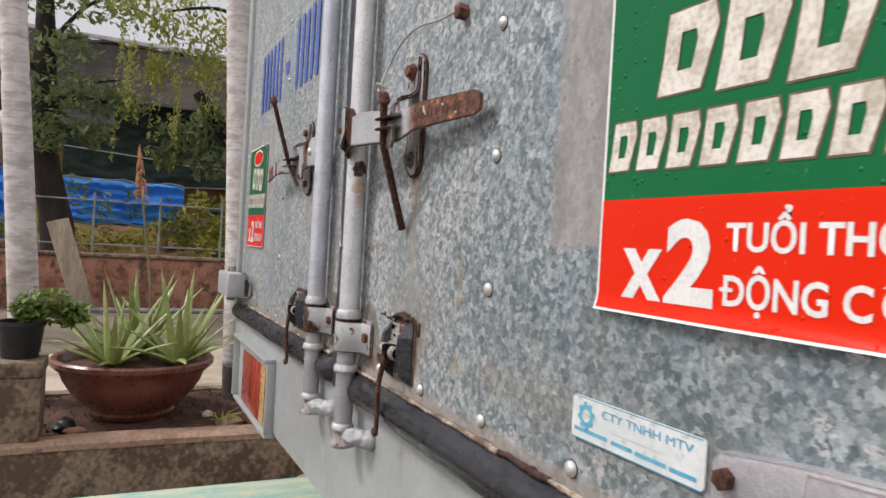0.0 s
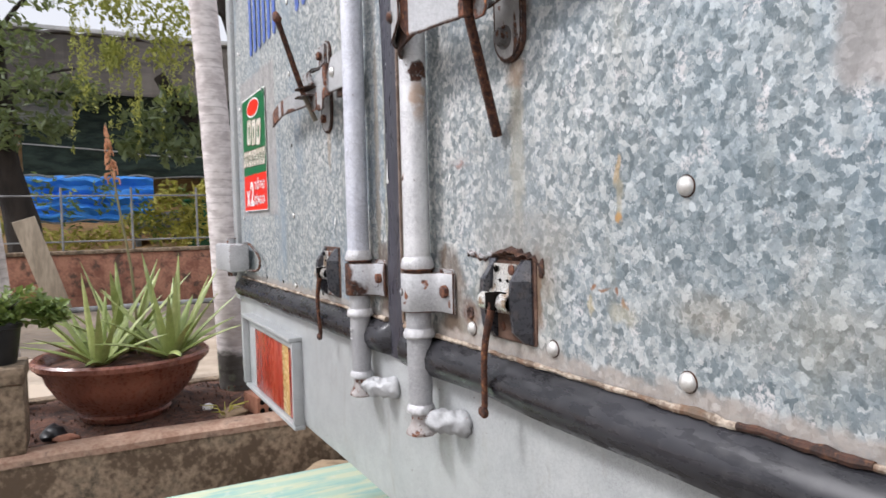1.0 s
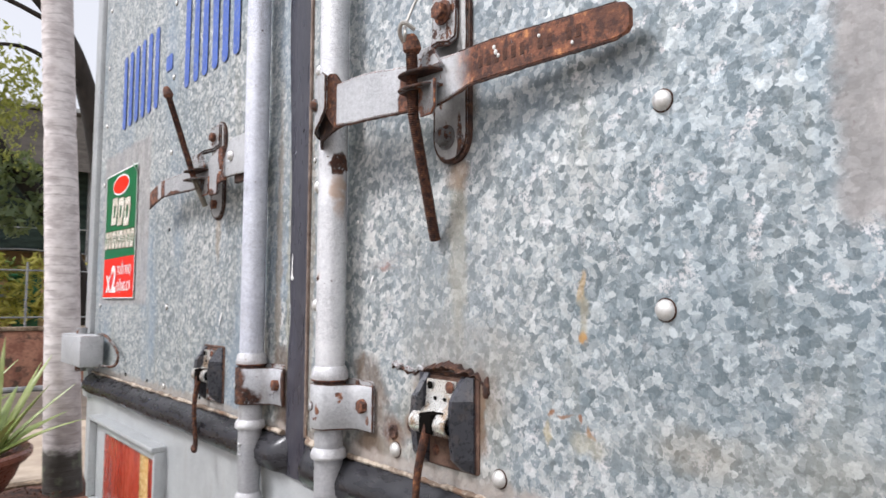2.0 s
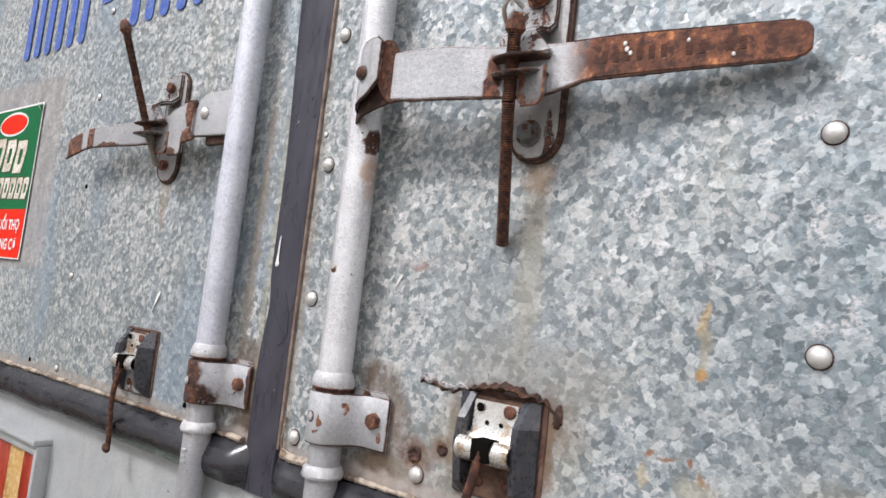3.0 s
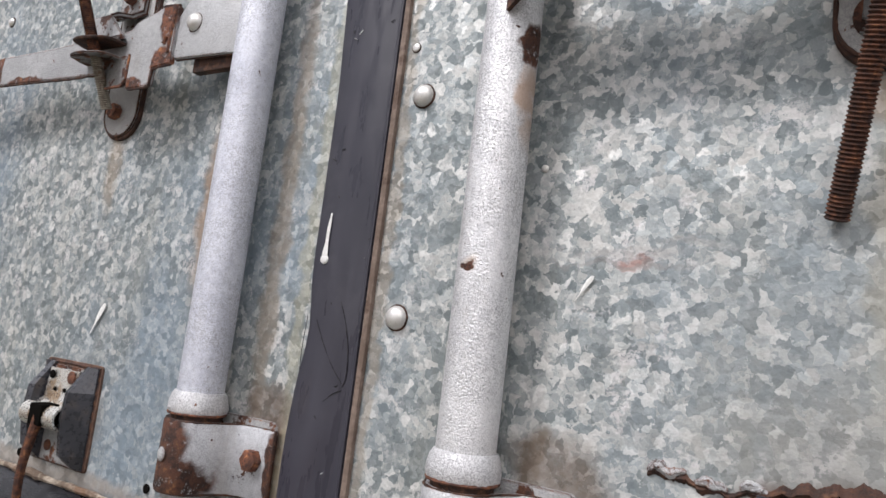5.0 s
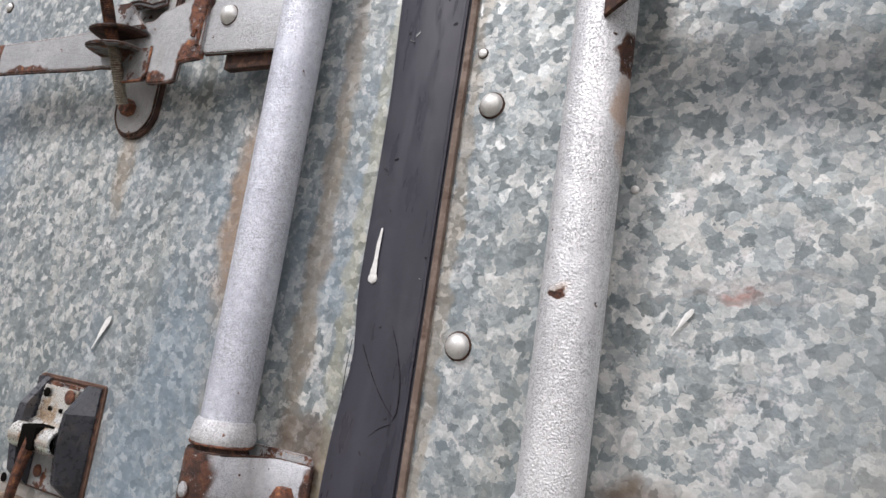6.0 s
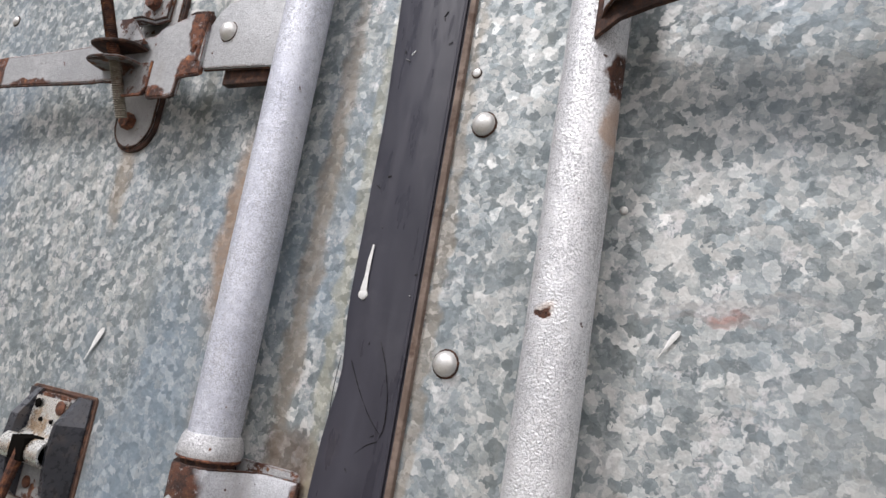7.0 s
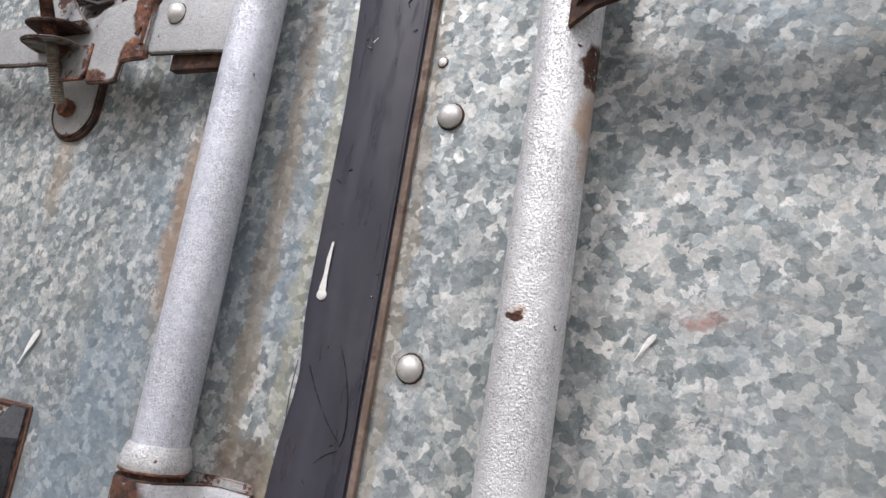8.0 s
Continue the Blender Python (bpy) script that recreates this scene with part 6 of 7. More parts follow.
# ---- planted things behind the truck ----
pot = thing("bowl_planter", (-2.75, -0.185, BED), "wide brown terracotta bowl planter on damp soil", "plant pot")
bm = bmesh.new()
prof = [(r * 0.925, h) for r, h in ((0.19, 0.0), (0.20, 0.006), (0.215, 0.03), (0.205, 0.04), (0.255, 0.075), (0.305, 0.125), (0.345, 0.185), (0.362, 0.228), (0.385, 0.243), (0.405, 0.262), (0.407, 0.282), (0.395, 0.292), (0.372, 0.288), (0.352, 0.268), (0.345, 0.24))]
lathe(bm, prof, (-2.75, -0.185, BED), 48, cap=True)
part("bowl", bm, TERRA, pot)
bm = bmesh.new()
lathe(bm, [(0.322, 0.246), (0.28, 0.252), (0.18, 0.262), (0.05, 0.266)], (-2.75, -0.185, BED), 32, cap=True, wobble=0.01)
part("potting_soil", bm, SOIL, pot, "dark damp potting soil")


def blade(length, width, thick, curl):
    """A thick tapering leaf that rises along z and bends towards +x."""
    bm = bmesh.new()
    rings = []
    n = 9
    for i in range(n + 1):
        u = i / n
        w = width * (1 - u) ** 0.72 * (0.85 + 0.3 * math.sin(u * 2.2)) + 0.0012
        t = thick * (1 - u) ** 0.8 + 0.001
        c = Vector((curl * length * u * u, 0, length * (u - 0.18 * curl * u * u)))
        rings.append([c + Vector((0.45 * w * 0.55, -w / 2, 0)), c + Vector((-0.1 * t, -w * 0.25, 0)) , c + Vector((-0.2 * t, 0, 0)), c + Vector((-0.1 * t, w * 0.25, 0)), c + Vector((0.45 * w * 0.55, w / 2, 0)), c + Vector((t * 0.9, w * 0.22, 0)), c + Vector((t * 1.1, 0, 0)), c + Vector((t * 0.9, -w * 0.22, 0))])
    loft(bm, rings)
    return finish(bm, "leaf", ALOE, 50)


BLADES = [blade(0.46, 0.052, 0.020, 0.04), blade(0.46, 0.056, 0.020, 0.10), blade(0.42, 0.054, 0.019, 0.18)]
rng = random.Random(11)
for at, count, size in (((-2.68, 0.015, BED + 0.268), 23, 1.0), ((-2.66, -0.285, BED + 0.268), 19, 0.86), ((-2.93, -0.17, BED + 0.268), 18, 1.02)):
    al = thing("aloe_plant", at, "pale green spiky aloe rosette in the terracotta bowl", "aloe", "aloes in the bowl")
    for i in range(count):
        turn = i * 137.5 + rng.uniform(-15, 15)
        tilt = 6 + 64 * (1 - i / count) ** 0.9 + rng.uniform(-6, 6)
        k = size * rng.uniform(0.8, 1.1)
        me = BLADES[0] if tilt < 25 else BLADES[1] if tilt < 45 else BLADES[2]
        m = Matrix.Translation(Vector(at)) @ Euler((0, 0, radians(turn))).to_matrix().to_4x4() @ Matrix.Translation((0.02, 0, 0)) @ Euler((0, radians(tilt), 0)).to_matrix().to_4x4() @ Matrix.Diagonal((k, k, k, 1))
        piece("leaf", me, m, al)
spike = thing("aloe_flower_spike", (-2.80, -0.115, BED + 0.25), "tall dry aloe flower stalk with coral blossoms", "flower spike")
bm = bmesh.new()
tube(bm, along([(-2.80, -0.115, BED + 0.25), (-2.80, -0.13, 0.95), (-2.79, -0.17, 1.25), (-2.78, -0.205, 1.52), (-2.78, -0.215, 1.66)], 24), [0.0075 - 0.0045 * i / 24 for i in range(25)], 8)
part("stalk", bm, STALK, spike)
bm = bmesh.new()
for i in range(95):
    u = rng.random() ** 0.8
    z = 1.40 + 0.25 * u
    a = rng.uniform(0, 6.28)
    r = 0.028 * (1 - u) ** 1.3 + 0.006
    c = Vector((-2.78, -0.192 - 0.024 * u, z))
    tube(bm, [c, c + Vector((math.cos(a) * r, math.sin(a) * r, -0.010)), c + Vector((math.cos(a) * r * 1.1, math.sin(a) * r * 1.1, -0.036 * (1 - 0.6 * u)))], [0.002, 0.0055 * (1 - 0.5 * u), 0.003], 5)
part("blossom", bm, FLOWER, spike, "faded coral blossoms")


def palm_trunk(pts, r0, r1, label, scar):
    t = thing("palm_tree", pts[0], label, "palm trunk", "grey palm trunks")
    path = along(pts, 150)
    bm = bmesh.new()
    rs = []
    for i, p in enumerate(path):
        r = r0 + (r1 - r0) * i / 150
        ring = 0.007 * max(0, math.sin(i * 0.95)) ** 6
        rs.append(r * (1 + ring + 0.014 * noise.noise(p * 6) - (0.05 if abs(p.z - scar) < 0.018 else 0)))
    tube(bm, path, rs, 22)
    tr = part("trunk", bm, PALM, t)
    i = 6
    while i < 146:
        p, d = path[i], (path[i + 1] - path[i - 1]).normalized()
        bm = bmesh.new()
        r = rs[i]
        lathe(bm, [(r * 0.95, -0.006), (r * 1.004, -0.002), (r * 1.008, 0.002), (r * 0.95, 0.005)], seg=22, wobble=0.010)
        bmesh.ops.transform(bm, verts=bm.verts, matrix=Matrix.Translation(p) @ d.to_track_quat("Z", "Y").to_matrix().to_4x4())
        part("leaf_scar", bm, PALM, tr)
        i += random.choice((3, 4, 5))
    return t


palm_trunk([(-3.05, 0.375, BED - 0.02), (-3.07, 0.365, 0.6), (-3.1, 0.335, 1.48), (-3.1, 0.285, 2.36), (-3.1, 0.21, 3.6)], 0.086, 0.066, "smooth grey ringed palm trunk with dark mossy foot", 2.03)
palm_trunk([(-3.15, -0.67, BED - 0.02), (-3.12, -0.705, 0.76), (-3.1, -0.76, 1.5), (-3.1, -0.825, 2.35), (-3.1, -0.91, 3.6)], 0.078, 0.056, "leaning grey ringed palm trunk beside the bench", 1.97)

bm = bmesh.new()
ring = [(-8.6 + (3.9 + 0.5 * noise.noise(Vector((math.cos(a), math.sin(a), 2)) * 2)) * math.cos(a), -1.2 + (4.6 + 0.35 * noise.noise(Vector((math.cos(a) * 2, math.sin(a) * 2, 9)))) * math.sin(a)) for a in (2 * math.pi * i / 48 for i in range(48))]
loft(bm, [[Vector((px, py, z)) for px, py in ring] for z in (YARD - 0.01, YARD + 0.004)])
tagged(part("wet_patch", bm, WET), "dark wet stretch of the concrete yard", "pavement", kind="structure")

bench = thing("concrete_bench", (-2.36, -0.95, 0.30), "mossy cast concrete bench beside the bowl planter", "bench")
bm = bmesh.new()
slab(bm, -2.50, -2.235, -1.55, -0.545, 0.605, 0.668, 0.008)
part("seat", bm, CONCRETE, bench)
for y in (-0.665, -1.40):
    bm = bmesh.new()
    slab(bm, -2.48, -2.245, y - 0.115, y + 0.115, 0.335, 0.605, 0.012)
    part("leg", bm, CONCRETE, bench)

bp = thing("shrub_pot", (-2.38, -0.645, 0.668), "small black plastic pot on the concrete bench", "plant pot")
bm = bmesh.new()
lathe(bm, [(0.068, 0.0), (0.077, 0.05), (0.088, 0.135), (0.094, 0.138), (0.094, 0.155), (0.088, 0.155), (0.085, 0.13)], (-2.38, -0.645, 0.668), 28)
part("pot", bm, BLACKPOT, bp)


def leaf_cloud(name, clumps, per, size, material, parent=None, seed=1, droop=0.0, long=2.2, label=""):
    """Many small folded leaves scattered round the clumps (x, y, z, rx, ry, rz)."""
    rng = random.Random(seed)
    vs, fs = [], []
    for cx, cy, cz, rx, ry, rz in clumps:
        for i in range(per):
            d = Vector((rng.gauss(0, 1), rng.gauss(0, 1), rng.gauss(0, 1)))
            d = d.normalized() * rng.random() ** 0.45
            c = Vector((cx + d.x * rx, cy + d.y * ry, cz + d.z * rz))
            s = size * rng.uniform(0.6, 1.35)
            e = Euler((rng.uniform(-1, 1) + droop, rng.uniform(-0.9, 0.9), rng.uniform(0, 6.28))).to_matrix()
            k = len(vs)
            for p in ((0, -long * 0.5, 0), (0.5, -0.15 * long, 0.12), (0, long * 0.5, -0.06), (-0.5, -0.15 * long, 0.12), (0, 0, -0.02)):
                vs.append(c + e @ Vector(p) * s)
            fs += [(k, k + 1, k + 4), (k + 1, k + 2, k + 4), (k + 2, k + 3, k + 4), (k + 3, k, k + 4)]
    me = bpy.data.meshes.new(name)
    me.from_pydata(vs, [], fs)
    me.materials.append(material)
    return part(name, me, material, parent, label)


sh = thing("pot_shrub", (-2.38, -0.62, 0.80), "small glossy green shrub in the black pot", "shrub")
bm = bmesh.new()
for i in range(7):
    a = i * 0.9
    tube(bm, [(-2.38, -0.645, 0.79), (-2.38 + 0.03 * math.cos(a), -0.61 + 0.04 * math.sin(a), 0.86), (-2.38 + 0.07 * math.cos(a), -0.56 + 0.09 * math.sin(a), 0.91)], [0.005, 0.004, 0.002], 6)
part("stem", bm, BARK_DARK, sh)
leaf_cloud("foliage", [(-2.38, -0.56, 0.885, 0.10, 0.12, 0.085), (-2.35, -0.46, 0.86, 0.07, 0.08, 0.06), (-2.38, -0.63, 0.87, 0.07, 0.06, 0.06)], 230, 0.021, LEAF_MID, sh, 3)

for at in ((-2.40, 0.20, BED), (-2.10, 0.28, 0.0), (-2.12, 0.18, 0.0)):
    gr = thing("grass_tuft", at, "small green weed tuft in the dirt", "weed", "weed tufts")
    bm = bmesh.new()
    for i in range(9):
        a = rng.uniform(0, 6.28)
        l = rng.uniform(0.06, 0.13)
        p = Vector(at)
        tube(bm, [p, p + Vector((math.cos(a) * l * 0.35, math.sin(a) * l * 0.35, l * 0.6)), p + Vector((math.cos(a) * l, math.sin(a) * l, l * 0.75))], [0.004, 0.0035, 0.001], 4)
    part("blade", bm, GRASS, gr)

table = thing("painted_bench_top", (-0.9, -0.05, 0), "low table with faded green and cream striped paint", "table")
bm = bmesh.new()
slab(bm, -1.115, -0.55, -0.55, 0.33, 0.455, 0.49, 0.004)
part("tabletop", bm, STRIPES, table)
for x in (-1.07, -0.60):
    for y in (-0.50, 0.28):
        bm = bmesh.new()
        slab(bm, x - 0.02, x + 0.02, y - 0.02, y + 0.02, 0.0, 0.455, 0.003)
        part("leg", bm, PLANK, table)

# ---- the far side of the yard ----
wall = tagged(new("wall_yard"), "low weathered red brick yard wall", "wall", kind="structure")
bm = bmesh.new()
slab(bm, -7.95, -7.80, -4.6, 4.6, 0.30, 0.890, 0.02)
part("wall_body", bm, BRICKRED, wall)
bm = bmesh.new()
slab(bm, -7.98, -7.77, -4.6, 4.6, 0.890, 0.932, 0.012)
part("coping", bm, CONCRETE, wall, "dark mossy coping")
fence = thing("pipe_fence", (-7.87, 0, 0.93), "thin grey pipe fence on the brick wall", "fence")
for y in [-4.0 + 0.70 * i for i in range(12)]:
    bm = bmesh.new()
    tube(bm, [(-7.87, y, 0.925), (-7.87, y, 1.62)], 0.012, 8)
    part("post", bm, GALV_POST, fence)
for z in (1.03, 1.53):
    bm = bmesh.new()
    tube(bm, [(-7.87, -4.3, z), (-7.87, 4.3, z)], 0.0095, 8)
    part("rail", bm, GALV_POST, fence)
kerb = thing("pipe_on_ground", (-7.3, 0.5, YARD), "grey pipe lying on the yard before the wall", "pipe")
bm = bmesh.new()
tube(bm, [(-7.35, -1.2, YARD + 0.03), (-7.30, 2.2, YARD + 0.03)], 0.03, 10)
part("pipe", bm, GALV_POST, kerb)

pl = thing("leaning_board", (-7.3, -0.525, YARD), "weathered narrow board leaning on the dark tree", "board")
bm = bmesh.new()
slab(bm, -0.105, 0.105, -0.020, 0.020, 0.0, 1.02, 0.005)
for v in bm.verts:
    v.co = Matrix.Translation((-7.35, -0.525, YARD)) @ Euler((0.06, -0.30, 1.57)).to_matrix().to_4x4() @ v.co
ob = part("board", bm, PLANK, pl)
ochre = thing("clay_pot", (-7.5, -0.81, YARD), "ochre clay pot on the yard floor", "plant pot")
bm = bmesh.new()
lathe(bm, [(0.065, 0), (0.09, 0.18), (0.10, 0.184), (0.10, 0.21), (0.112, 0.235)], (-7.5, -0.81, YARD), 18)
part("pot", bm, OCHRE, ochre)

# shed behind: roof, net, tarpaulin
shed = thing("open_shed", (-17, 0, YARD), "open shed with dark roof sheets and pale fascia", "shed")
bm = bmesh.new()
n = 90
rings = []
for i in range(n + 1):
    y = -9 + 18 * i / n
    s = 0.03 * math.sin(i * 2.1)
    rings.append([Vector((-14.0, y, 4.78 + s)), Vector((-14.0, y, 4.82 + s)), Vector((-18.5, y, 4.90 + s)), Vector((-18.5, y, 4.86 + s))])
loft(bm, rings)
part("roof", bm, ROOF, shed, smooth=0)
bm = bmesh.new()
slab(bm, -14.03, -13.97, -9, 9, 4.82, 4.90, 0.01)
part("fascia", bm, FASCIA, shed, "pale metal fascia")
bm = bmesh.new()
n = 120
loft(bm, [[Vector((-14.06 + 0.02 * math.sin(i * 1.9), -9 + 18 * i / n, z)) for z in (3.70, 4.76)] + [Vector((-14.09 + 0.02 * math.sin(i * 1.9), -9 + 18 * i / n, z)) for z in (4.76, 3.70)] for i in range(n + 1)])
part("front_sheet", bm, SHED_FRONT, shed, "grey-brown weathered front sheeting", smooth=0)
bm = bmesh.new()
slab(bm, -18.6, -18.5, -9, 9, YARD, 4.84, 0.01)
part("back_wall", bm, ROOF, shed)
for x in (-14.5, -15.6, -16.7, -17.8):
    bm = bmesh.new()
    slab(bm, x - 0.05, x + 0.05, -9, 9, 4.52, 4.72, 0.005)
    part("purlin", bm, ROOF, shed)
for y in (-3.2, 2.9):
    bm = bmesh.new()
    tube(bm, [(-14.4, y, YARD), (-14.4, y, 4.76)], 0.06, 10)
    part("post", bm, GALV_POST, shed)


def cloth(name, x, y0, y1, z0, z1, material, label, cat, wave=0.12, seed=0.0):
    t = thing(name, (x, (y0 + y1) / 2, z0), label, cat)
    bm = bmesh.new()
    nx, nz = 60, 20
    f = [[Vector((x + wave * noise.noise(Vector((y0 + (y1 - y0) * i / nx, seed, j * 0.25)) * 1.4) + d, y0 + (y1 - y0) * i / nx, z0 + (z1 - z0) * j / nz + 0.05 * noise.noise(Vector((i * 0.2, seed + 4, 0))))) for i in range(nx + 1)] for d in (0.0, -0.03) for j in range(nz + 1)]
    half = nz + 1
    rows = [f[j] + f[half + j][::-1] for j in range(nz + 1)]
    loft(bm, rows)
    part("cloth", bm, material, t)
    for z in (z0, z1):
        bm = bmesh.new()
        tube(bm, along([(x + 0.03, y0 + (y1 - y0) * i / 8, z + 0.03 * math.sin(i * 2.0)) for i in range(9)], 40), 0.018, 6)
        part("hem", bm, GALV_POST, t, "rope hem")
    return t


cloth("shade_net", -15.0, -1.25, 5.0, 2.18, 3.90, NET, "dark green shade net hanging under the shed roof", "net", 0.1, 1.0)
cloth("tarpaulin", -13.3, -1.24, 0.93, 1.29, 2.09, TARP, "bright blue tarpaulin hung below the net", "tarpaulin", 0.25, 7.0)
cloth("tarpaulin", -13.3, -3.22, -1.60, 0.94, 2.20, TARP, "bright blue tarpaulin behind the trees", "tarpaulin", 0.25, 3.0)
bm = bmesh.new()
rows = []
for i in range(61):
    z = 3.18 + 0.50 * i / 60
    rows.append([Vector((-14.86 + 0.025 * math.sin(i * 1.6), y, z)) for y in (-1.30, -0.80, -0.35)])
loft(bm, rows, cap=False, closed=False)
part("wall_sheet", bm, FASCIA, shed, "pale ribbed metal sheet")
bm = bmesh.new()
tn = thing("tension_wire", (-14.9, 0, 2.75), "pale wire strung across the shade net", "wire")
tube(bm, along([(-14.85, -1.3, 2.82), (-14.85, 0.2, 2.72), (-14.85, 1.6, 2.62), (-14.85, 5, 2.7)], 20), 0.014, 6)
part("strand", bm, FASCIA, tn)
hs = thing("pale_house", (-26, -2, YARD), "pale plastered house far behind the shed", "house")
bm = bmesh.new()
slab(bm, -30, -25, -8, 1.0, YARD, 4.3, 0.03)
part("wall", bm, PALE_WALL, hs)
bm = bmesh.new()
slab(bm, -30.3, -24.7, -8.3, 1.3, 4.3, 4.42, 0.02)
part("roof", bm, ROOF, hs)
for y in (-5.2, -2.4, -0.6):
    bm = bmesh.new()
    slab(bm, -25.0, -24.96, y - 0.45, y + 0.45, 1.6, 2.9, 0.01)
    part("window", bm, DARK, hs)

gb = thing("wheeled_bin", (-13.6, 1.72, YARD), "dark green plastic bin behind the brick wall", "bin")
bm = bmesh.new()
slab(bm, -13.85, -13.35, 1.49, 1.95, YARD, 1.62, 0.04)
for v in bm.verts:
    if v.co.z < 0.6:
        v.co.x = -13.6 + (v.co.x + 13.6) * 0.8
        v.co.y = 1.72 + (v.co.y - 1.72) * 0.8
part("body", bm, BIN, gb)
bm = bmesh.new()
slab(bm, -13.88, -13.32, 1.46, 1.98, 1.622, 1.68, 0.02)
part("lid", bm, BIN, gb)
bn = thing("stone_bench", (-13.9, 1.1, YARD), "grey stone bench on the grass behind the fence", "bench")
for d, nm in (((-14.1, -13.7, 0.55, 1.50, 1.02, 1.10), "seat"), ((-14.1, -14.02, 0.55, 1.50, 1.10, 1.45), "backrest"), ((-14.05, -13.75, 0.62, 0.72, YARD, 1.02), "leg"), ((-14.05, -13.75, 1.33, 1.43, YARD, 1.02), "leg")):
    bm = bmesh.new()
    slab(bm, *d, 0.015)
    part(nm, bm, GALV_POST, bn)

# dry bank and weeds behind the fence
bank = bmesh.new()
rows = []
for i in range(13):
    x = -13.0 - 0.32 * i
    rows.append([Vector((x, -6 + 0.25 * j, YARD + 0.30 + 0.09 * i + 0.42 * max(0, i - 8) + 0.10 * noise.noise(Vector((x, j * 0.35, 0))))) for j in range(49)])
loft(bank, rows, cap=False, closed=False)
tagged(part("bank", bank, surface("dry_orange_earth", (0.42, 0.25, 0.12), (0.56, 0.37, 0.19), 1.6, 0.9, bump=0.8, dist=0.03, stain=(0.16, 0.15, 0.05), stain_scale=2.5, amount=0.6)), "dry orange earth bank behind the fence", "ground", kind="structure")
tagged(leaf_cloud("weeds", [(-13.05 + 0.15 * random.uniform(-1, 1), -3.2 + 0.42 * i, 1.08 + 0.16 * random.uniform(-1, 1), 0.2, 0.30, 0.24) for i in range(17)] + [(-12.95, 0.95 + 0.2 * i, 1.45 + 0.3 * math.sin(i * 2.0), 0.15, 0.22, 0.3) for i in range(8)] + [(-15.9, 0.9 + 0.35 * i, 1.75, 0.3, 0.3, 0.3) for i in range(6)], 120, 0.055, GRASS, None, 21, 0.4, 3.0), "yellow-green weeds behind the fence", "weeds", kind="stuff")
tagged(leaf_cloud("saplings", [(-12.95, y, z, 0.15, 0.25, 0.4) for y, z in ((-0.45, 1.5), (0.1, 1.75), (0.62, 1.45), (1.35, 1.6), (-0.85, 1.8), (0.95, 1.2))], 70, 0.055, LEAF_MID, None, 22, 0.3, 2.4), "thin green saplings before the tarpaulin", "saplings", kind="stuff")


def tree(at, trunk, limbs, clumps, per, size, material, label, seed, droop=0.5):
    t = thing("tree", at, label, "tree")
    bm = bmesh.new()
    n = 30
    path = along(trunk, n)
    tube(bm, path, [(0.25 if limbs[0][0][0] < -10 else 0.17) * (1 - 0.55 * i / n) * (1 + 0.12 * noise.noise(path[i] * 2.5)) for i in range(n + 1)], 12)
    tr = part("trunk", bm, BARK_DARK, t)
    for lm in limbs:
        bm = bmesh.new()
        p = along(lm, 14)
        tube(bm, p, [0.034 * (1 - 0.8 * i / 14) + 0.005 for i in range(15)], 8)
        part("limb", bm, BARK_DARK, tr)
    leaf_cloud("crown", clumps, per, size, material, t, seed, droop)
    return t


# the dark broad-leaved tree
tree((-10.2, -0.95, YARD), [(-10.2, -0.95, YARD), (-10.15, -1.0, 1.2), (-10.1, -1.18, 2.1), (-10.0, -1.22, 3.1), (-10.0, -1.28, 4.4)],
     [[(-10.05, -1.2, 2.6), (-9.7, -0.8, 3.1), (-9.3, -0.3, 3.2)], [(-10.0, -1.22, 3.1), (-9.9, -1.6, 3.6), (-9.6, -2.2, 3.9)], [(-10.0, -1.25, 3.6), (-9.8, -0.8, 4.2), (-9.6, -0.2, 4.6)]],
     [(-9.6, -1.0, 2.95, 0.5, 0.45, 0.38), (-9.5, -0.55, 3.0, 0.45, 0.42, 0.30), (-9.4, -0.2, 2.9, 0.4, 0.28, 0.2), (-9.7, -1.15, 2.45, 0.4, 0.3, 0.28), (-9.6, -0.6, 2.5, 0.4, 0.3, 0.22), (-9.7, -1.0, 3.6, 0.5, 0.5, 0.3), (-9.7, -1.75, 3.3, 0.5, 0.45, 0.5), (-9.8, -2.2, 2.7, 0.5, 0.45, 0.6), (-9.6, -0.5, 4.2, 0.5, 0.6, 0.25), (-9.8, -1.6, 4.3, 0.5, 0.6, 0.35), (-9.9, -2.3, 1.9, 0.4, 0.35, 0.5)],
     190, 0.058, LEAF, "dark broad-leaved tree in the yard", 31)
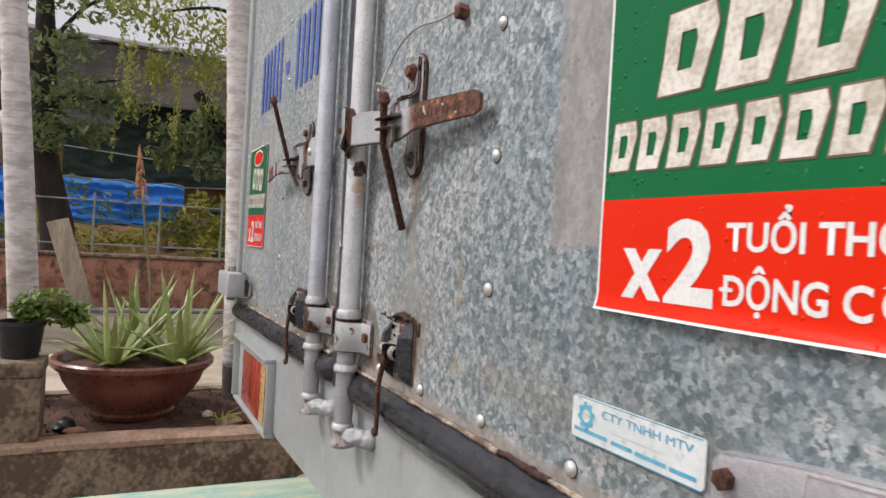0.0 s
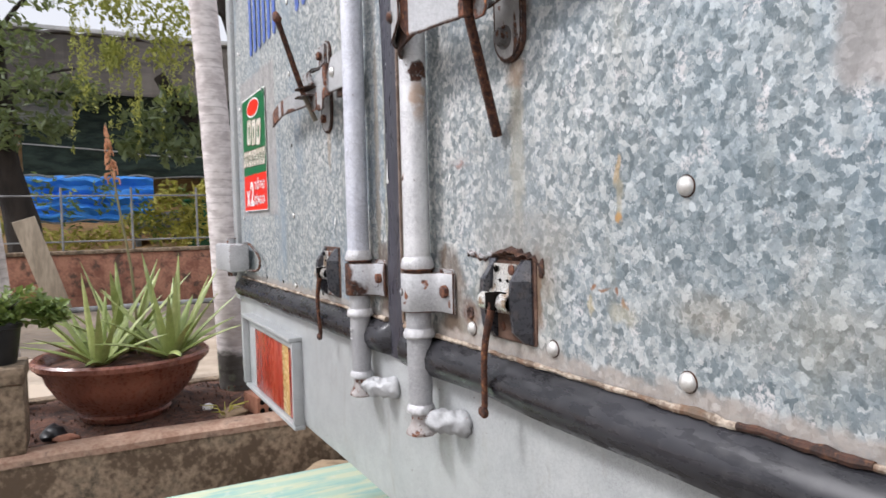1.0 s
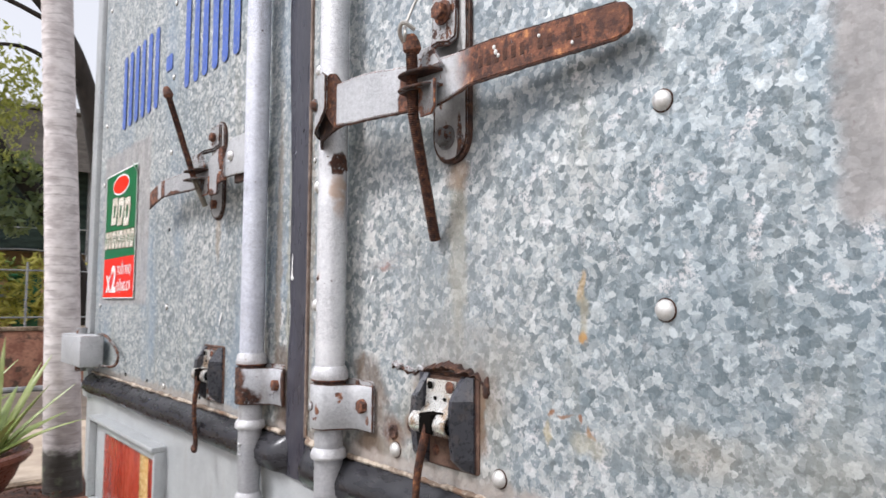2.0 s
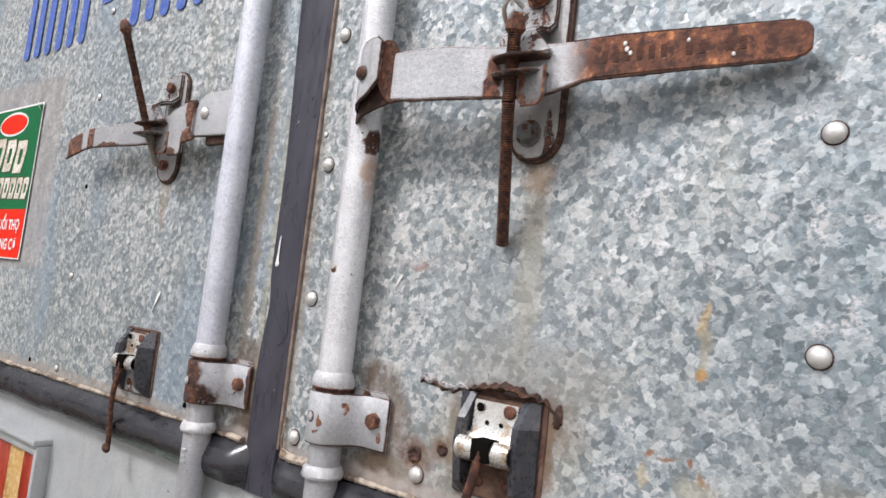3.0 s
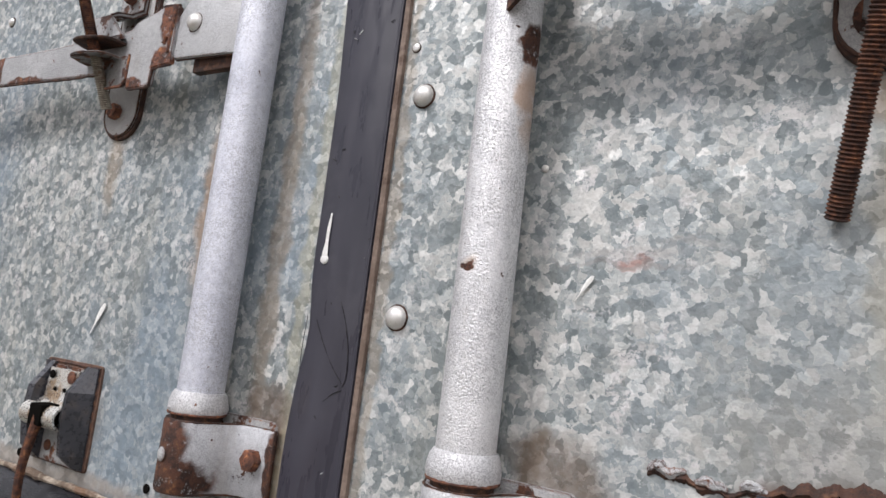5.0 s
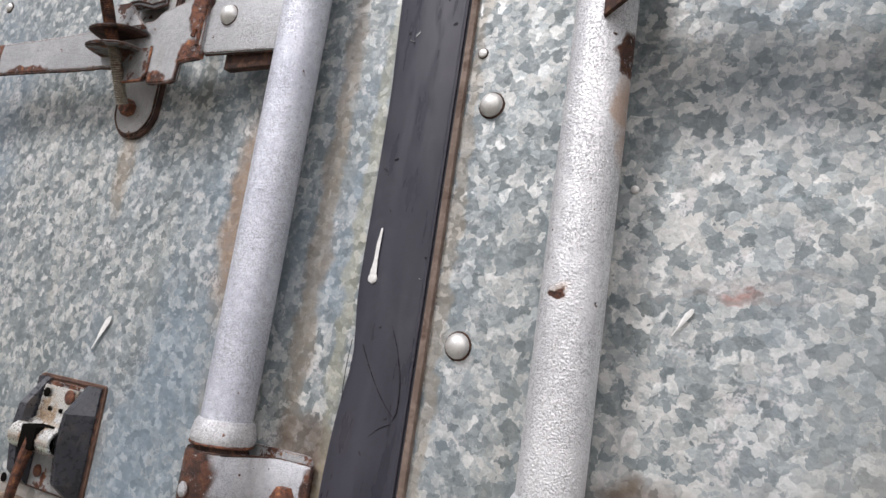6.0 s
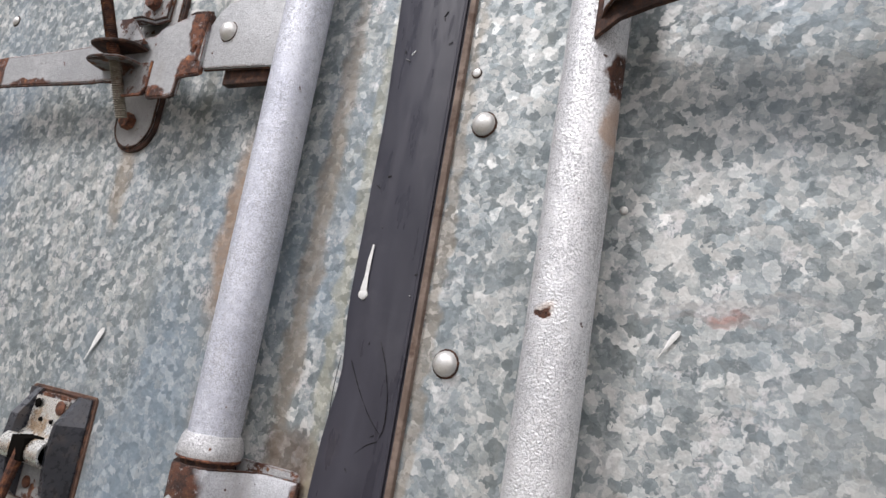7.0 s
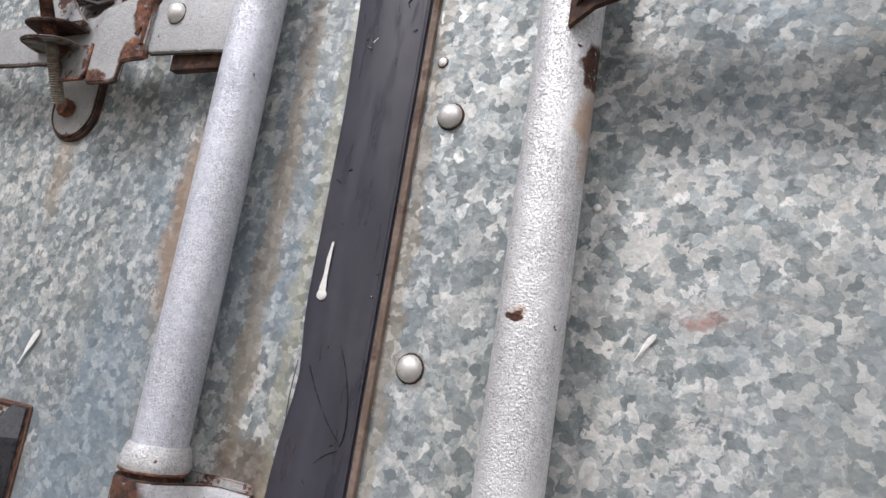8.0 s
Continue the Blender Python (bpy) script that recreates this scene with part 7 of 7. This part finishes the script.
# the yellow-green weeping tree
tree((-9.0, 2.0, YARD), [(-9.0, 2.0, YARD), (-9.0, 1.95, 2.0), (-9.0, 1.7, 3.6), (-8.9, 1.3, 4.6), (-8.8, 0.7, 5.2)],
     [[(-8.95, 1.6, 3.9), (-8.7, 0.9, 4.2), (-8.5, 0.2, 4.0)], [(-8.9, 1.3, 4.6), (-8.5, 0.4, 4.7), (-8.3, -0.5, 4.4)]],
     [(-8.6, 0.55, 3.75, 0.4, 0.35, 0.30), (-8.6, 0.72, 3.35, 0.35, 0.28, 0.30), (-8.6, 0.15, 3.85, 0.4, 0.3, 0.22), (-8.7, 0.95, 3.8, 0.4, 0.35, 0.35), (-8.6, -0.25, 4.1, 0.45, 0.4, 0.2), (-8.7, 0.4, 4.25, 0.5, 0.5, 0.22), (-8.6, 0.1, 3.25, 0.2, 0.14, 0.22), (-8.7, -0.8, 4.25, 0.4, 0.4, 0.2)],
     190, 0.042, LEAF_YELLOW, "weeping tree with yellow-green hanging foliage", 41, 1.1)
tree((-9.6, 1.9, YARD), [(-9.6, 1.9, YARD), (-9.6, 1.7, 1.6), (-9.5, 1.3, 2.4), (-9.4, 0.9, 2.9), (-9.4, 0.7, 3.2)],
     [[(-9.5, 1.3, 2.4), (-9.3, 0.8, 2.5), (-9.1, 0.3, 2.35)]],
     [(-9.2, 0.55, 2.55, 0.35, 0.35, 0.30), (-9.2, 0.85, 2.25, 0.35, 0.30, 0.32), (-9.2, 0.35, 2.25, 0.3, 0.22, 0.2), (-9.3, 0.95, 2.85, 0.35, 0.35, 0.25), (-9.3, 1.3, 2.4, 0.4, 0.3, 0.4)],
     150, 0.07, LEAF, "dark green tree with drooping broad leaves", 43, 0.9)
# hanging strands
st = thing("hanging_strands", (-8.5, 0.5, 2.3), "yellow-green catkin strands hanging from the weeping tree", "foliage")
rng = random.Random(77)
for i in range(26):
    y = rng.uniform(-0.35, 1.0)
    top = rng.uniform(3.1, 3.8)
    low = top - rng.uniform(0.4, 1.05)
    x = -8.6 + rng.uniform(-0.3, 0.3)
    leaf_cloud("strand", [(x, y + 0.02 * math.sin(k), top + (low - top) * k / 5, 0.035, 0.035, 0.12) for k in range(6)], 12, 0.02, LEAF_YELLOW, st, 100 + i, 1.2, 2.6)["kind"] = "stuff"

# lamp globes and the blue lorry behind the left palm
for y, z in ((-1.60, 2.44),):
    gl = thing("yard_lamp", (-9.0 if y < -1 else -12.0, y, YARD), "white globe yard lamp on a thin post", "lamp", "globe lamps")
    x = -9.0 if y < -1 else -12.0
    bm = bmesh.new()
    tube(bm, [(x, y, YARD), (x, y, z - 0.1)], 0.025, 8)
    part("post", bm, GALV_POST, gl)
    bm = bmesh.new()
    bmesh.ops.create_uvsphere(bm, u_segments=20, v_segments=12, radius=0.14, matrix=Matrix.Translation((x, y, z)))
    part("globe", bm, GLOBE, gl, "white glass globe")
lorry = thing("blue_lorry", (-11.5, -3.0, YARD), "dark blue lorry parked behind the palm", "lorry")
bm = bmesh.new()
slab(bm, -12.2, -10.6, -4.2, -1.98, 0.85, 1.75, 0.05)
part("cab", bm, LORRY_BLUE, lorry)
bm = bmesh.new()
slab(bm, -10.6, -10.57, -2.45, -2.15, 1.15, 1.55, 0.01)
part("grille", bm, DARK, lorry)
bm = bmesh.new()
slab(bm, -12.1, -10.7, -4.1, -2.05, 0.66, 0.85, 0.02)
part("chassis", bm, DARK, lorry)
for y in (-3.9, -2.3):
    bm = bmesh.new()
    lathe(bm, [(0.16, -0.1), (0.27, -0.1), (0.30, 0.0), (0.27, 0.1), (0.16, 0.1)], seg=20)
    bmesh.ops.rotate(bm, verts=bm.verts, cent=(0, 0, 0), matrix=Matrix.Rotation(radians(90), 3, "X"))
    bmesh.ops.translate(bm, verts=bm.verts, vec=(-11.0, y, YARD + 0.30))
    part("wheel", bm, TYRE, lorry)
# crowns against the sky behind the shed
tagged(leaf_cloud("far_trees", [(-23, -7 + 2.6 * i, 6.0 + 0.8 * math.sin(i * 2.3), 1.0, 0.8, 0.6) for i in range(7)], 110, 0.16, LEAF_MID, None, 51, 0.3, 1.8), "far green treetops behind the shed", "trees", kind="stuff")
